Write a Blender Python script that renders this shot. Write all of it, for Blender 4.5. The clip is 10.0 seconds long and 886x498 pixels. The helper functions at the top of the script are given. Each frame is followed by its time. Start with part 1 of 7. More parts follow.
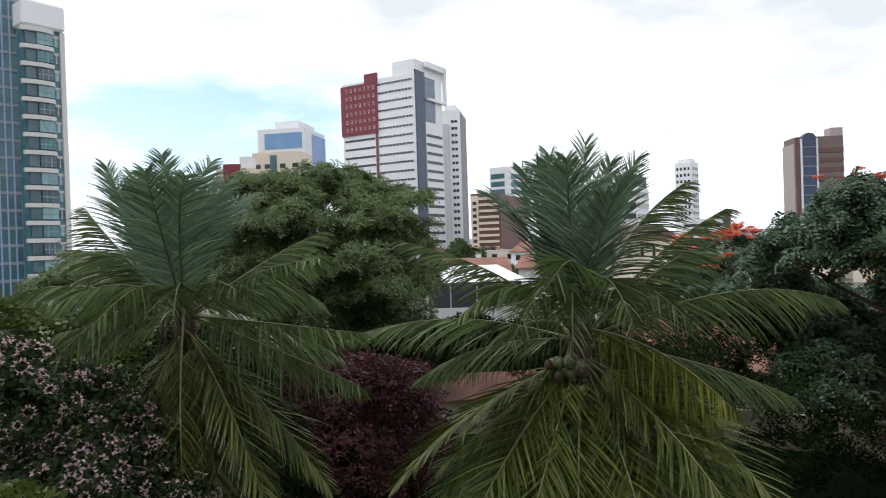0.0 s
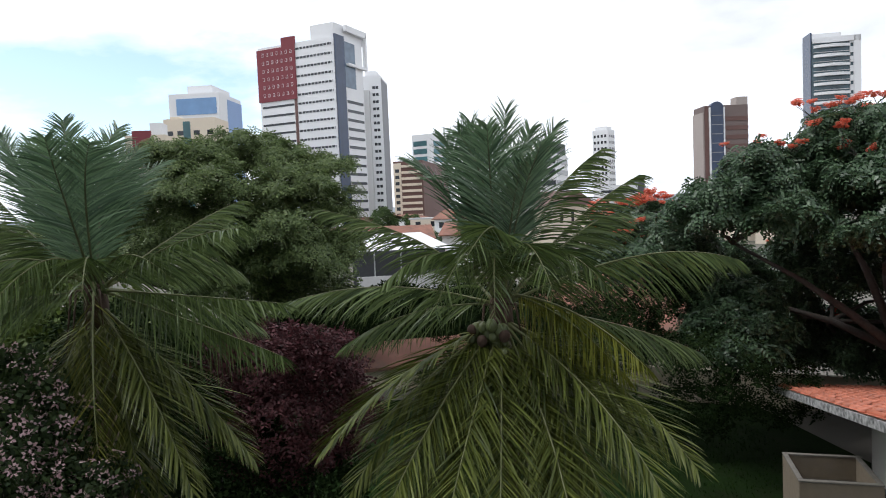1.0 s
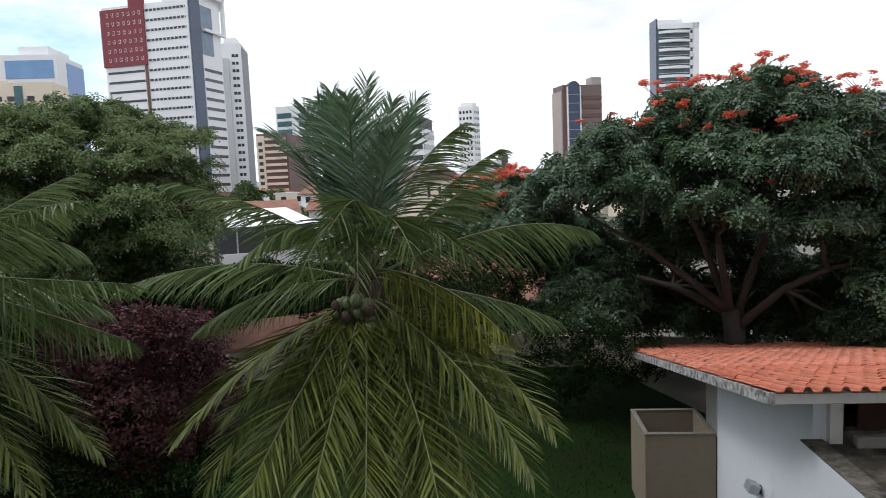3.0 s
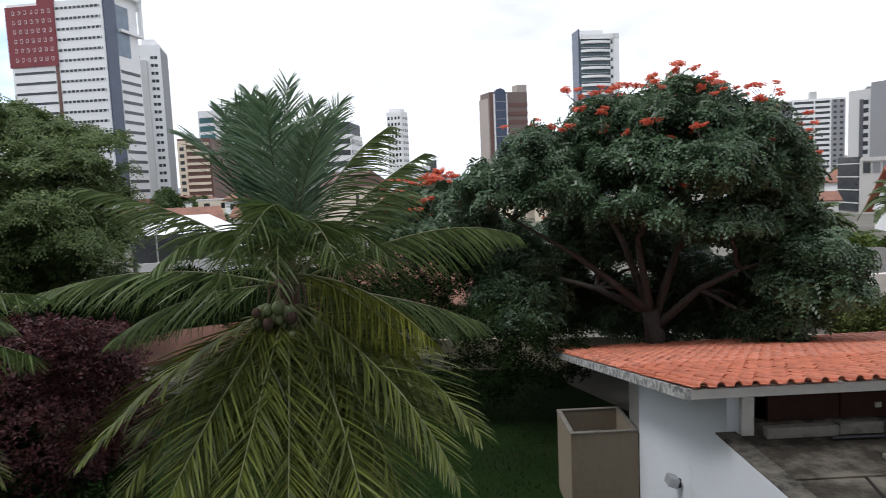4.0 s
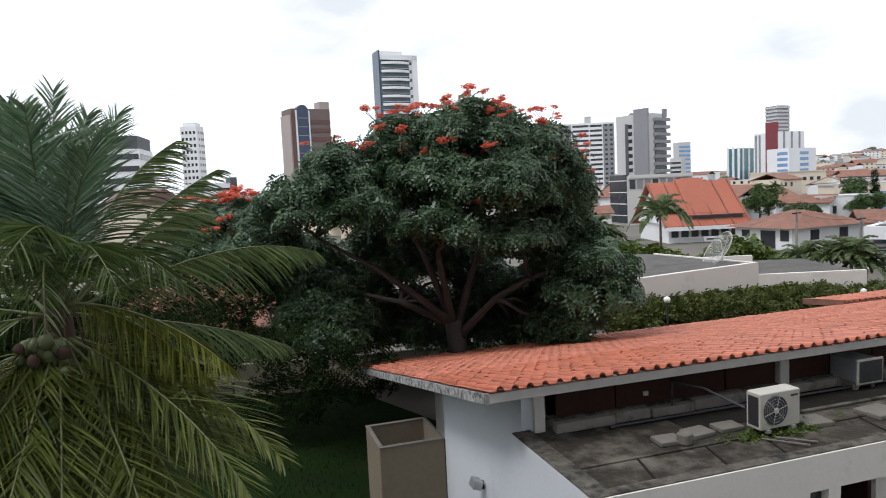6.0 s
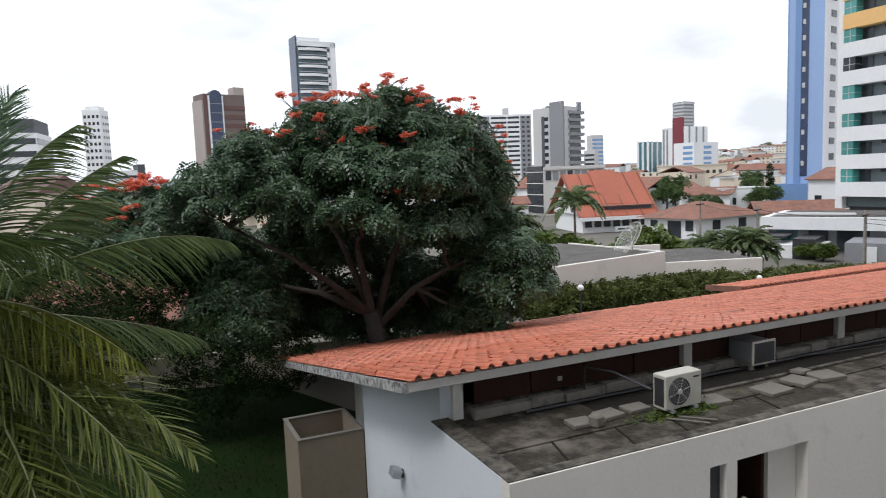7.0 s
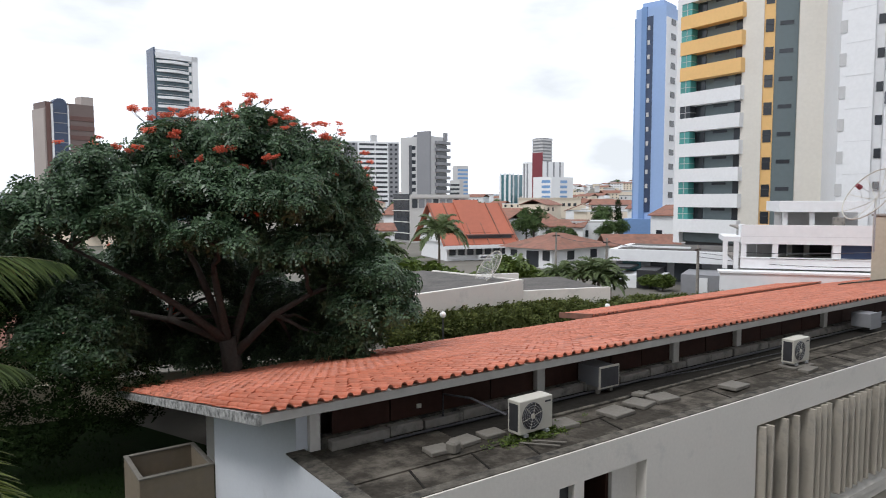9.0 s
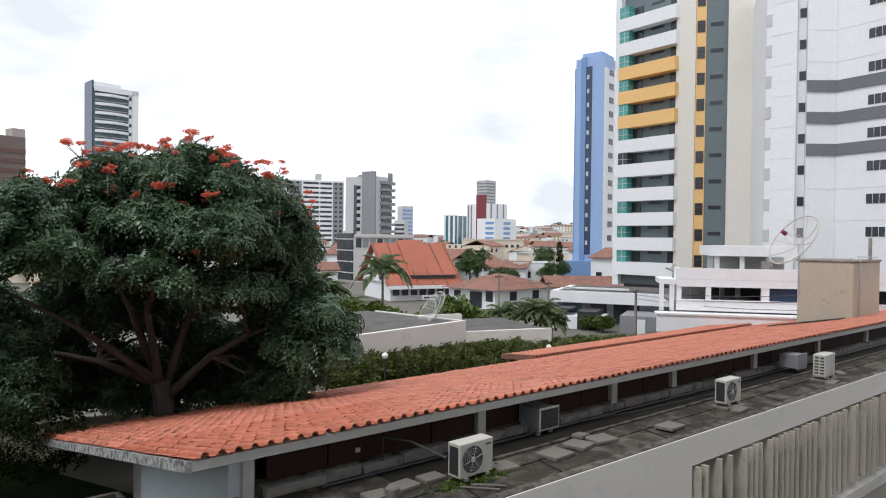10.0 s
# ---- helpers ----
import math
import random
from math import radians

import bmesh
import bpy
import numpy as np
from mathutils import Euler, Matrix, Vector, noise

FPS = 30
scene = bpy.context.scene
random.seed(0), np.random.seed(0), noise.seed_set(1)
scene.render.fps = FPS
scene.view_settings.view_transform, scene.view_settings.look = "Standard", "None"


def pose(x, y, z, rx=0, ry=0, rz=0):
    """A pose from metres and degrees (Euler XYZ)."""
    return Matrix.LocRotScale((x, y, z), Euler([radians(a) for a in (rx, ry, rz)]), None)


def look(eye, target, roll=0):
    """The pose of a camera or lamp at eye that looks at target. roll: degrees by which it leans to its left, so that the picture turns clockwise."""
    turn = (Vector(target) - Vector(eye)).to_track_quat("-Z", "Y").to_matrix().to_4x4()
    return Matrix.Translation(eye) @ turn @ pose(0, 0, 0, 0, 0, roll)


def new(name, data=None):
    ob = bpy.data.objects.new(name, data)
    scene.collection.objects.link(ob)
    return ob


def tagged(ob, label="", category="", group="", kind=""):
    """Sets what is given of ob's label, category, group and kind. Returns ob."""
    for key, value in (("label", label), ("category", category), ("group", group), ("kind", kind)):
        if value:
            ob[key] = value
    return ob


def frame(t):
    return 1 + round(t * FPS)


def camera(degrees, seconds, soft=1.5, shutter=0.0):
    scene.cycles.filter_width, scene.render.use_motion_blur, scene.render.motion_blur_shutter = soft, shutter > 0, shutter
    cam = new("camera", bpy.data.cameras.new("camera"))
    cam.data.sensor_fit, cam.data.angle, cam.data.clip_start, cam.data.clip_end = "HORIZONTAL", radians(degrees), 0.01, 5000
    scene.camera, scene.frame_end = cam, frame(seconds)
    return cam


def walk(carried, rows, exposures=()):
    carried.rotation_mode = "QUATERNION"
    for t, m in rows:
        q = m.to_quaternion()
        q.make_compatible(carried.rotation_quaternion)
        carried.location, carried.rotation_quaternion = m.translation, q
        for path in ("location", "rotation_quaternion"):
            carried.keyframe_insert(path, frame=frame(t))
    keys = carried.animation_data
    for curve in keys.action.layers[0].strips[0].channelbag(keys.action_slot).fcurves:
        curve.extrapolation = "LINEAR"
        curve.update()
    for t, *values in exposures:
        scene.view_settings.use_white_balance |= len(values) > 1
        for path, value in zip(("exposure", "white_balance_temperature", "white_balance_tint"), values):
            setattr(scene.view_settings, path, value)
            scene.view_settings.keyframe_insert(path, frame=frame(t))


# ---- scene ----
# the camera stands at an upper balcony and pans to its right: seconds, x, y, z, bearing, pitch, roll
cam = camera(66.03, 10.0, soft=0.95, shutter=0.3)
EYE = 7.8
ROWS = [
    (0.0, 0.000, 0.000, 7.800, 0.00, -0.43, -1.84),
    (0.5, 0.014, -0.007, 7.795, 3.46, -1.93, -2.10),
    (1.0, 0.011, -0.009, 7.794, 6.30, -3.37, -2.47),
    (1.5, 0.013, -0.023, 7.801, 8.50, -3.81, -2.69),
    (2.0, 0.032, -0.018, 7.798, 11.06, -4.23, -2.50),
    (2.5, 0.063, 0.034, 7.789, 14.40, -5.47, -2.37),
    (4.0, 0.182, 0.101, 7.741, 23.14, -5.70, -2.45),
    (4.5, 0.225, 0.106, 7.737, 27.78, -5.64, -2.61),
    (5.0, 0.256, 0.104, 7.745, 32.61, -6.04, -3.29),
    (5.5, 0.270, 0.087, 7.737, 36.19, -5.27, -3.07),
    (7.0, 0.281, 0.048, 7.728, 46.06, -6.14, -2.23),
    (7.5, 0.292, 0.037, 7.731, 49.89, -6.58, -1.93),
    (8.0, 0.306, 0.027, 7.739, 53.10, -6.21, -1.51),
    (8.5, 0.305, 0.014, 7.738, 55.21, -5.41, -0.93),
    (9.0, 0.342, 0.001, 7.743, 57.36, -4.18, -0.13),
    (9.5, 0.372, -0.002, 7.764, 60.34, -3.07, 0.53),
    (10.0, 0.358, -0.039, 7.758, 62.03, -0.79, 0.65),
]
walk(cam, [(t, pose(x, y, z, 90 + pitch, 0, -bearing) @ pose(0, 0, 0, 0, 0, roll)) for t, x, y, z, bearing, pitch, roll in ROWS])

# ---- world and sun: bright broken overcast ----
world = bpy.data.worlds.new("overcast_sky")
scene.world = world
world.use_nodes = True
wt = world.node_tree
wt.nodes.clear()
w_out = wt.nodes.new("ShaderNodeOutputWorld")
w_bg = wt.nodes.new("ShaderNodeBackground")
w_sky = wt.nodes.new("ShaderNodeTexSky")
w_sky.sky_type = "NISHITA"
w_sky.sun_disc = False
SUN_EL, SUN_AZ = 56.0, 278.0
w_sky.sun_elevation, w_sky.sun_rotation = radians(SUN_EL), radians(SUN_AZ)
w_coord = wt.nodes.new("ShaderNodeTexCoord")
w_map = wt.nodes.new("ShaderNodeMapping")
w_map.inputs["Scale"].default_value = (1.0, 1.0, 2.6)
w_map.inputs["Location"].default_value = (0.35, 0.1, 0.0)
w_noise = wt.nodes.new("ShaderNodeTexNoise")
w_noise.inputs["Scale"].default_value = 2.3
w_noise.inputs["Detail"].default_value = 8.0
w_noise.inputs["Roughness"].default_value = 0.55
w_dir = wt.nodes.new("ShaderNodeVectorMath")
w_dir.operation = "DISTANCE"
w_dir.inputs[1].default_value = (-0.345, 0.915, 0.20)
w_sq = wt.nodes.new("ShaderNodeMapping")
w_sq.inputs["Scale"].default_value = (0.8, 1.0, 1.9)
w_dir.inputs[1].default_value = (-0.345 * 0.8, 0.915, 0.20 * 1.9)
w_add = wt.nodes.new("ShaderNodeMath")
w_add.operation = "MULTIPLY_ADD"
w_add.inputs[1].default_value, w_add.inputs[2].default_value = 1.15, 0.0
w_gap = wt.nodes.new("ShaderNodeValToRGB")
w_gap.color_ramp.elements[0].position, w_gap.color_ramp.elements[1].position = 0.64, 0.80
w_n2 = wt.nodes.new("ShaderNodeTexNoise")
w_n2.inputs["Scale"].default_value = 3.1
w_n2.inputs["Detail"].default_value = 6.0
w_cloud = wt.nodes.new("ShaderNodeValToRGB")
w_cloud.color_ramp.elements[0].position, w_cloud.color_ramp.elements[0].color = 0.33, (0.84, 0.89, 0.95, 1)
w_cloud.color_ramp.elements[1].position, w_cloud.color_ramp.elements[1].color = 0.50, (1.24, 1.29, 1.4, 1)
w_blue = wt.nodes.new("ShaderNodeVectorMath")
w_blue.operation = "SCALE"
w_blue.inputs["Scale"].default_value = 0.225
w_mix = wt.nodes.new("ShaderNodeMix")
w_mix.data_type = "RGBA"
for a, b in ((w_coord.outputs["Generated"], w_map.inputs["Vector"]), (w_map.outputs["Vector"], w_noise.inputs["Vector"]),
             (w_map.outputs["Vector"], w_n2.inputs["Vector"]), (w_coord.outputs["Generated"], w_sq.inputs["Vector"]), (w_sq.outputs["Vector"], w_dir.inputs[0]), (w_noise.outputs["Fac"], w_add.inputs[0]),
             (w_dir.outputs["Value"], w_add.inputs[2]), (w_add.outputs[0], w_gap.inputs["Fac"]), (w_n2.outputs["Fac"], w_cloud.inputs["Fac"]),
             (w_sky.outputs["Color"], w_blue.inputs[0]), (w_gap.outputs["Color"], w_mix.inputs["Factor"]),
             (w_blue.outputs["Vector"], w_mix.inputs["A"]), (w_cloud.outputs["Color"], w_mix.inputs["B"]),
             (w_mix.outputs["Result"], w_bg.inputs["Color"]), (w_bg.outputs["Background"], w_out.inputs["Surface"])):
    wt.links.new(a, b)
w_bg.inputs["Strength"].default_value = 1.0

sun = new("sun", bpy.data.lights.new("sun", "SUN"))
sun.data.energy, sun.data.angle, sun.data.color = 1.5, radians(14), (1.0, 0.98, 0.98)
# sun_rotation turns clockwise from +y when seen from above
sun_way = Vector((math.sin(radians(SUN_AZ)) * math.cos(radians(SUN_EL)), math.cos(radians(SUN_AZ)) * math.cos(radians(SUN_EL)), math.sin(radians(SUN_EL))))
sun.matrix_world = look((0, 0, 60), Vector((0, 0, 60)) - sun_way)


# ---- materials ----
def mat(name, color, rough=0.8, metal=0.0, grain=8.0, vary=0.25, stain=0.6, bump=0.15, dirt=None, dirt_amount=0.0, per="", spread=0.15, spec=0.5):
    """A painted or natural surface: base colour varied at two scales, optional dirt colour in blotches, bump; per: 'object' or 'island' variation."""
    m = bpy.data.materials.new(name)
    m.use_nodes = True
    nt = m.node_tree
    b = nt.nodes["Principled BSDF"]
    b.inputs["Roughness"].default_value, b.inputs["Metallic"].default_value = rough, metal
    b.inputs["Specular IOR Level"].default_value = spec
    tc = nt.nodes.new("ShaderNodeTexCoord")
    n1 = nt.nodes.new("ShaderNodeTexNoise")
    n1.inputs["Scale"].default_value, n1.inputs["Detail"].default_value = grain, 6.0
    n2 = nt.nodes.new("ShaderNodeTexNoise")
    n2.inputs["Scale"].default_value, n2.inputs["Detail"].default_value = stain, 5.0
    nt.links.new(tc.outputs["Object"], n1.inputs["Vector"])
    nt.links.new(tc.outputs["Object"], n2.inputs["Vector"])
    total = nt.nodes.new("ShaderNodeMath")
    total.operation = "ADD"
    nt.links.new(n1.outputs["Fac"], total.inputs[0])
    nt.links.new(n2.outputs["Fac"], total.inputs[1])
    if per:
        rnd = nt.nodes.new("ShaderNodeObjectInfo" if per == "object" else "ShaderNodeNewGeometry")
        k = nt.nodes.new("ShaderNodeMath")
        k.operation = "MULTIPLY_ADD"
        k.inputs[1].default_value, k.inputs[2].default_value = spread * 4, -spread * 2
        nt.links.new(rnd.outputs["Random" if per == "object" else "Random Per Island"], k.inputs[0])
        t2 = nt.nodes.new("ShaderNodeMath")
        t2.operation = "ADD"
        nt.links.new(total.outputs[0], t2.inputs[0])
        nt.links.new(k.outputs[0], t2.inputs[1])
        total = t2
    half = nt.nodes.new("ShaderNodeMath")
    half.operation = "MULTIPLY"
    half.inputs[1].default_value = 0.5
    nt.links.new(total.outputs[0], half.inputs[0])
    ramp = nt.nodes.new("ShaderNodeValToRGB")
    ramp.color_ramp.elements[0].position, ramp.color_ramp.elements[1].position = 0.3, 0.7
    ramp.color_ramp.elements[0].color = (*[c * (1 - vary) for c in color], 1)
    ramp.color_ramp.elements[1].color = (*[min(1, c * (1 + vary)) for c in color], 1)
    nt.links.new(half.outputs[0], ramp.inputs["Fac"])
    out = ramp.outputs["Color"]
    if dirt:
        n3 = nt.nodes.new("ShaderNodeTexNoise")
        n3.inputs["Scale"].default_value, n3.inputs["Detail"].default_value, n3.inputs["Roughness"].default_value = stain * 2.2, 8.0, 0.65
        nt.links.new(tc.outputs["Object"], n3.inputs["Vector"])
        r3 = nt.nodes.new("ShaderNodeValToRGB")
        r3.color_ramp.elements[0].position, r3.color_ramp.elements[1].position = 0.62 - 0.3 * dirt_amount, 0.78 - 0.2 * dirt_amount
        nt.links.new(n3.outputs["Fac"], r3.inputs["Fac"])
        mx = nt.nodes.new("ShaderNodeMix")
        mx.data_type = "RGBA"
        mx.inputs["B"].default_value = (*dirt, 1)
        nt.links.new(r3.outputs["Color"], mx.inputs["Factor"])
        nt.links.new(out, mx.inputs["A"])
        out = mx.outputs["Result"]
    nt.links.new(out, b.inputs["Base Color"])
    if bump:
        bp = nt.nodes.new("ShaderNodeBump")
        bp.inputs["Strength"].default_value, bp.inputs["Distance"].default_value = bump, 0.02
        nt.links.new(n1.outputs["Fac"], bp.inputs["Height"])
        nt.links.new(bp.outputs["Normal"], b.inputs["Normal"])
    return m


def leaf_mat(name, low, high, rough=0.5, trans=0.25, spec=0.4):
    """Leaf surface: colour by Random Per Island between two greens, some light through the blade."""
    m = bpy.data.materials.new(name)
    m.use_nodes = True
    nt = m.node_tree
    b = nt.nodes["Principled BSDF"]
    b.inputs["Roughness"].default_value, b.inputs["Specular IOR Level"].default_value = rough, spec
    geo = nt.nodes.new("ShaderNodeNewGeometry")
    ramp = nt.nodes.new("ShaderNodeValToRGB")
    ramp.color_ramp.elements[0].color, ramp.color_ramp.elements[1].color = (*low, 1), (*high, 1)
    tc = nt.nodes.new("ShaderNodeTexCoord")
    n1 = nt.nodes.new("ShaderNodeTexNoise")
    n1.inputs["Scale"].default_value = 0.9
    nt.links.new(tc.outputs["Object"], n1.inputs["Vector"])
    mixf = nt.nodes.new("ShaderNodeMath")
    mixf.operation = "MULTIPLY_ADD"
    mixf.inputs[1].default_value, mixf.inputs[2].default_value = 0.75, 0.0
    nt.links.new(geo.outputs["Random Per Island"], mixf.inputs[0])
    half = nt.nodes.new("ShaderNodeMath")
    half.operation = "MULTIPLY"
    half.inputs[1].default_value = 0.3
    nt.links.new(n1.outputs["Fac"], half.inputs[0])
    nt.links.new(half.outputs[0], mixf.inputs[2])
    nt.links.new(mixf.outputs[0], ramp.inputs["Fac"])
    nt.links.new(ramp.outputs["Color"], b.inputs["Base Color"])
    tr = nt.nodes.new("ShaderNodeBsdfTranslucent")
    nt.links.new(ramp.outputs["Color"], tr.inputs["Color"])
    ms = nt.nodes.new("ShaderNodeMixShader")
    ms.inputs[0].default_value = trans
    nt.links.new(b.outputs[0], ms.inputs[1])
    nt.links.new(tr.outputs[0], ms.inputs[2])
    nt.links.new(ms.outputs[0], nt.nodes["Material Output"].inputs["Surface"])
    return m


WHITE = mat("white_render", (0.74, 0.75, 0.76), 0.85, grain=3, vary=0.06, stain=0.08, bump=0.05)
WHITE_WALL = mat("aged_white_paint", (0.7, 0.67, 0.62), 0.85, grain=14, vary=0.05, stain=0.5, bump=0.2, dirt=(0.54, 0.53, 0.5), dirt_amount=0.15)
# the aged white wall again, with the sky's blue light mixed into its colour
SKY_TINTED_WALL = mat("sky_tinted_white_paint", (0.66, 0.69, 0.73), 0.85, grain=14, vary=0.04, stain=0.5, bump=0.2, dirt=(0.55, 0.57, 0.59), dirt_amount=0.05)
PALE_CREAM = mat("pale_cream_render", (0.66, 0.63, 0.57), 0.85, grain=3, vary=0.06, stain=0.12, bump=0.05)
GLASS_SLATE = mat("slate_blue_glass", (0.07, 0.12, 0.145), 0.15, grain=0.5, vary=0.3, stain=0.2, bump=0.0, per="object")
WARM_GREY = mat("warm_grey_render", (0.56, 0.55, 0.53), 0.8, grain=3, vary=0.06, stain=0.1, bump=0.03)
PALE_TEAL = mat("pale_teal_balcony_glass", (0.2, 0.34, 0.37), 0.2, grain=0.6, vary=0.25, stain=0.2, bump=0.0, per="object")
BROWN_GREY = mat("brown_grey_cladding", (0.16, 0.12, 0.11), 0.7, grain=2, vary=0.12, stain=0.1, bump=0.03)
CREAM = mat("cream_render", (0.66, 0.58, 0.47), 0.85, grain=3, vary=0.07, stain=0.1, bump=0.05)
PALE_GREY = mat("pale_grey_render", (0.5, 0.5, 0.5), 0.85, grain=3, vary=0.08, stain=0.1, bump=0.05)
MID_GREY = mat("mid_grey_render", (0.24, 0.245, 0.26), 0.8, grain=3, vary=0.1, stain=0.12, bump=0.05)
RING_GREY = mat("slate_grey_render", (0.15, 0.16, 0.175), 0.8, grain=3, vary=0.1, stain=0.12, bump=0.05)
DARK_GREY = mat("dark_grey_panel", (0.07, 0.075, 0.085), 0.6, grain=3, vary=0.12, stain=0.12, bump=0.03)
SLATE_GREEN = mat("slate_green_tiles", (0.12, 0.155, 0.165), 0.55, grain=2, vary=0.1, stain=0.1, bump=0.03)
YELLOW = mat("ochre_tiles", (0.74, 0.46, 0.18), 0.6, grain=3, vary=0.06, stain=0.2, bump=0.03)
RED_CLAD = mat("dark_red_cladding", (0.19, 0.035, 0.045), 0.7, grain=2, vary=0.1, stain=0.1, bump=0.03)
BROWN_CLAD = mat("brown_cladding", (0.13, 0.07, 0.06), 0.7, grain=2, vary=0.12, stain=0.1, bump=0.03)
BLUE_TILE = mat("mid_blue_tiles", (0.15, 0.26, 0.47), 0.55, grain=2, vary=0.07, stain=0.1, bump=0.02)
PALE_BLUE = mat("pale_blue_tiles", (0.27, 0.39, 0.62), 0.55, grain=2, vary=0.06, stain=0.1, bump=0.02)
NAVY = mat("navy_glass_strip", (0.03, 0.05, 0.1), 0.25, grain=1, vary=0.2, stain=0.2, bump=0.0)
GLASS_DARK = mat("dark_window_glass", (0.03, 0.035, 0.042), 0.15, grain=0.6, vary=0.35, stain=0.2, bump=0.0, per="object")
GLASS_BLUE = mat("blue_mirror_glass", (0.16, 0.3, 0.52), 0.12, grain=0.3, vary=0.15, stain=0.1, bump=0.0)
GLASS_STEEL = mat("steel_blue_glass", (0.13, 0.18, 0.24), 0.15, grain=0.4, vary=0.25, stain=0.1, bump=0.0)
GLASS_TEAL = mat("teal_glass", (0.06, 0.15, 0.17), 0.15, grain=0.5, vary=0.3, stain=0.2, bump=0.0, per="object")
GLASS_GREEN = mat("green_balcony_glass", (0.07, 0.28, 0.26), 0.15, grain=0.5, vary=0.2, stain=0.2, bump=0.0, per="object")
CONCRETE = mat("weathered_concrete", (0.26, 0.24, 0.215), 0.9, grain=9, vary=0.22, stain=1.1, bump=0.35, dirt=(0.07, 0.066, 0.06), dirt_amount=0.35)
PLANTER = mat("brownish_concrete", (0.2, 0.163, 0.115), 0.9, grain=7, vary=0.14, stain=0.7, bump=0.25, dirt=(0.2, 0.165, 0.13), dirt_amount=0.3)
MOULDY = mat("mouldy_concrete", (0.13, 0.118, 0.098), 0.95, spec=0.15, grain=9, vary=0.3, stain=1.6, bump=0.4, dirt=(0.03, 0.029, 0.027), dirt_amount=0.7)
JOINT = mat("facade_joint", (0.64, 0.65, 0.66), 0.85, grain=3, vary=0.05, stain=0.1, bump=0.0)
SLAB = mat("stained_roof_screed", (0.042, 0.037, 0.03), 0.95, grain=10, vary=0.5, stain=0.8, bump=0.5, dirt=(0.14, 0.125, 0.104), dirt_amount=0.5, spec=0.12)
GUTTER = mat("near_black_gutter", (0.022, 0.02, 0.017), 0.95, spec=0.12, grain=9, vary=0.4, stain=1.2, bump=0.4)
CITY_LEAF = leaf_mat("city_tree_leaf", (0.025, 0.055, 0.018), (0.1, 0.15, 0.05), 0.6, 0.2, 0.2)
PAVER = mat("concrete_paver", (0.165, 0.152, 0.13), 0.9, grain=12, vary=0.15, stain=2, bump=0.3, dirt=(0.12, 0.115, 0.1), dirt_amount=0.3)
STAINED_FASCIA = mat("mould_streaked_fascia", (0.5, 0.5, 0.48), 0.9, grain=12, vary=0.12, stain=3.0, bump=0.3, dirt=(0.07, 0.07, 0.07), dirt_amount=0.8)
BEAM = mat("grey_painted_beam", (0.52, 0.5, 0.46), 0.8, grain=10, vary=0.1, stain=1.0, bump=0.15)
TILE = mat("orange_clay_tile", (0.48, 0.155, 0.09), 0.5, grain=9, vary=0.2, stain=0.7, bump=0.25, per="object", spread=0.14, dirt=(0.24, 0.1, 0.075), dirt_amount=0.2)
TILE_FAR = mat("clay_tile_roof", (0.23, 0.105, 0.073), 0.85, grain=1.5, vary=0.28, stain=0.4, bump=0.3, dirt=(0.13, 0.08, 0.06), dirt_amount=0.4)
ROOF_RED = mat("red_metal_roof", (0.36, 0.105, 0.06), 0.65, grain=2, vary=0.1, stain=0.2, bump=0.1)
WOOD_DARK = mat("dark_red_wood_panel", (0.04, 0.017, 0.012), 0.7, spec=0.2, grain=6, vary=0.3, stain=1.0, bump=0.1)
BLACK_VOID = mat("unlit_room_interior", (0.02, 0.018, 0.017), 0.9, grain=2, vary=0.2, stain=1, bump=0.0)
FAR_GREY_ROOF = mat("fibre_cement_roof", (0.09, 0.083, 0.076), 0.9, grain=6, vary=0.45, stain=0.9, bump=0.3, dirt=(0.05, 0.05, 0.05), dirt_amount=0.3)
# lawn green taken close to black: the garden's deep shade is in the colour
GRASS = mat("shade_darkened_lawn", (0.009, 0.022, 0.004), 1.0, spec=0.1, grain=18, vary=0.5, stain=0.35, bump=0.6, dirt=(0.012, 0.018, 0.006), dirt_amount=0.4)
EARTH = mat("city_ground", (0.14, 0.13, 0.11), 0.95, grain=0.3, vary=0.3, stain=0.02, bump=0.2, dirt=(0.04, 0.06, 0.03), dirt_amount=0.4)
BARK = mat("grey_brown_bark", (0.055, 0.048, 0.042), 0.9, grain=16, vary=0.35, stain=2.0, bump=0.6)
PALM_BARK = mat("palm_trunk_bark", (0.16, 0.13, 0.1), 0.9, grain=12, vary=0.3, stain=2.5, bump=0.6)
PALM_LEAF = leaf_mat("coconut_leaf", (0.02, 0.055, 0.028), (0.18, 0.28, 0.15), 0.36, 0.28, 0.5)
PALM_LEAF_MID = leaf_mat("mid_green_coconut_leaf", (0.016, 0.036, 0.01), (0.17, 0.235, 0.075), 0.4, 0.22, 0.3)
PALM_LEAF_OLIVE = leaf_mat("olive_coconut_leaf", (0.012, 0.026, 0.004), (0.15, 0.175, 0.035), 0.42, 0.18, 0.25)
PALM_LEAF_YELLOW = leaf_mat("yellowing_coconut_leaf", (0.035, 0.05, 0.007), (0.25, 0.26, 0.045), 0.45, 0.16, 0.16)
RACHIS = mat("palm_rachis", (0.11, 0.12, 0.04), 0.5, grain=6, vary=0.2, stain=2, bump=0.1)
RACHIS_DARK = mat("green_brown_rachis", (0.09, 0.1, 0.045), 0.5, grain=6, vary=0.2, stain=2, bump=0.1)
TULIP_LEAF = leaf_mat("flame_tree_leaf", (0.013, 0.036, 0.018), (0.112, 0.187, 0.092), 0.38, 0.22, 0.42)
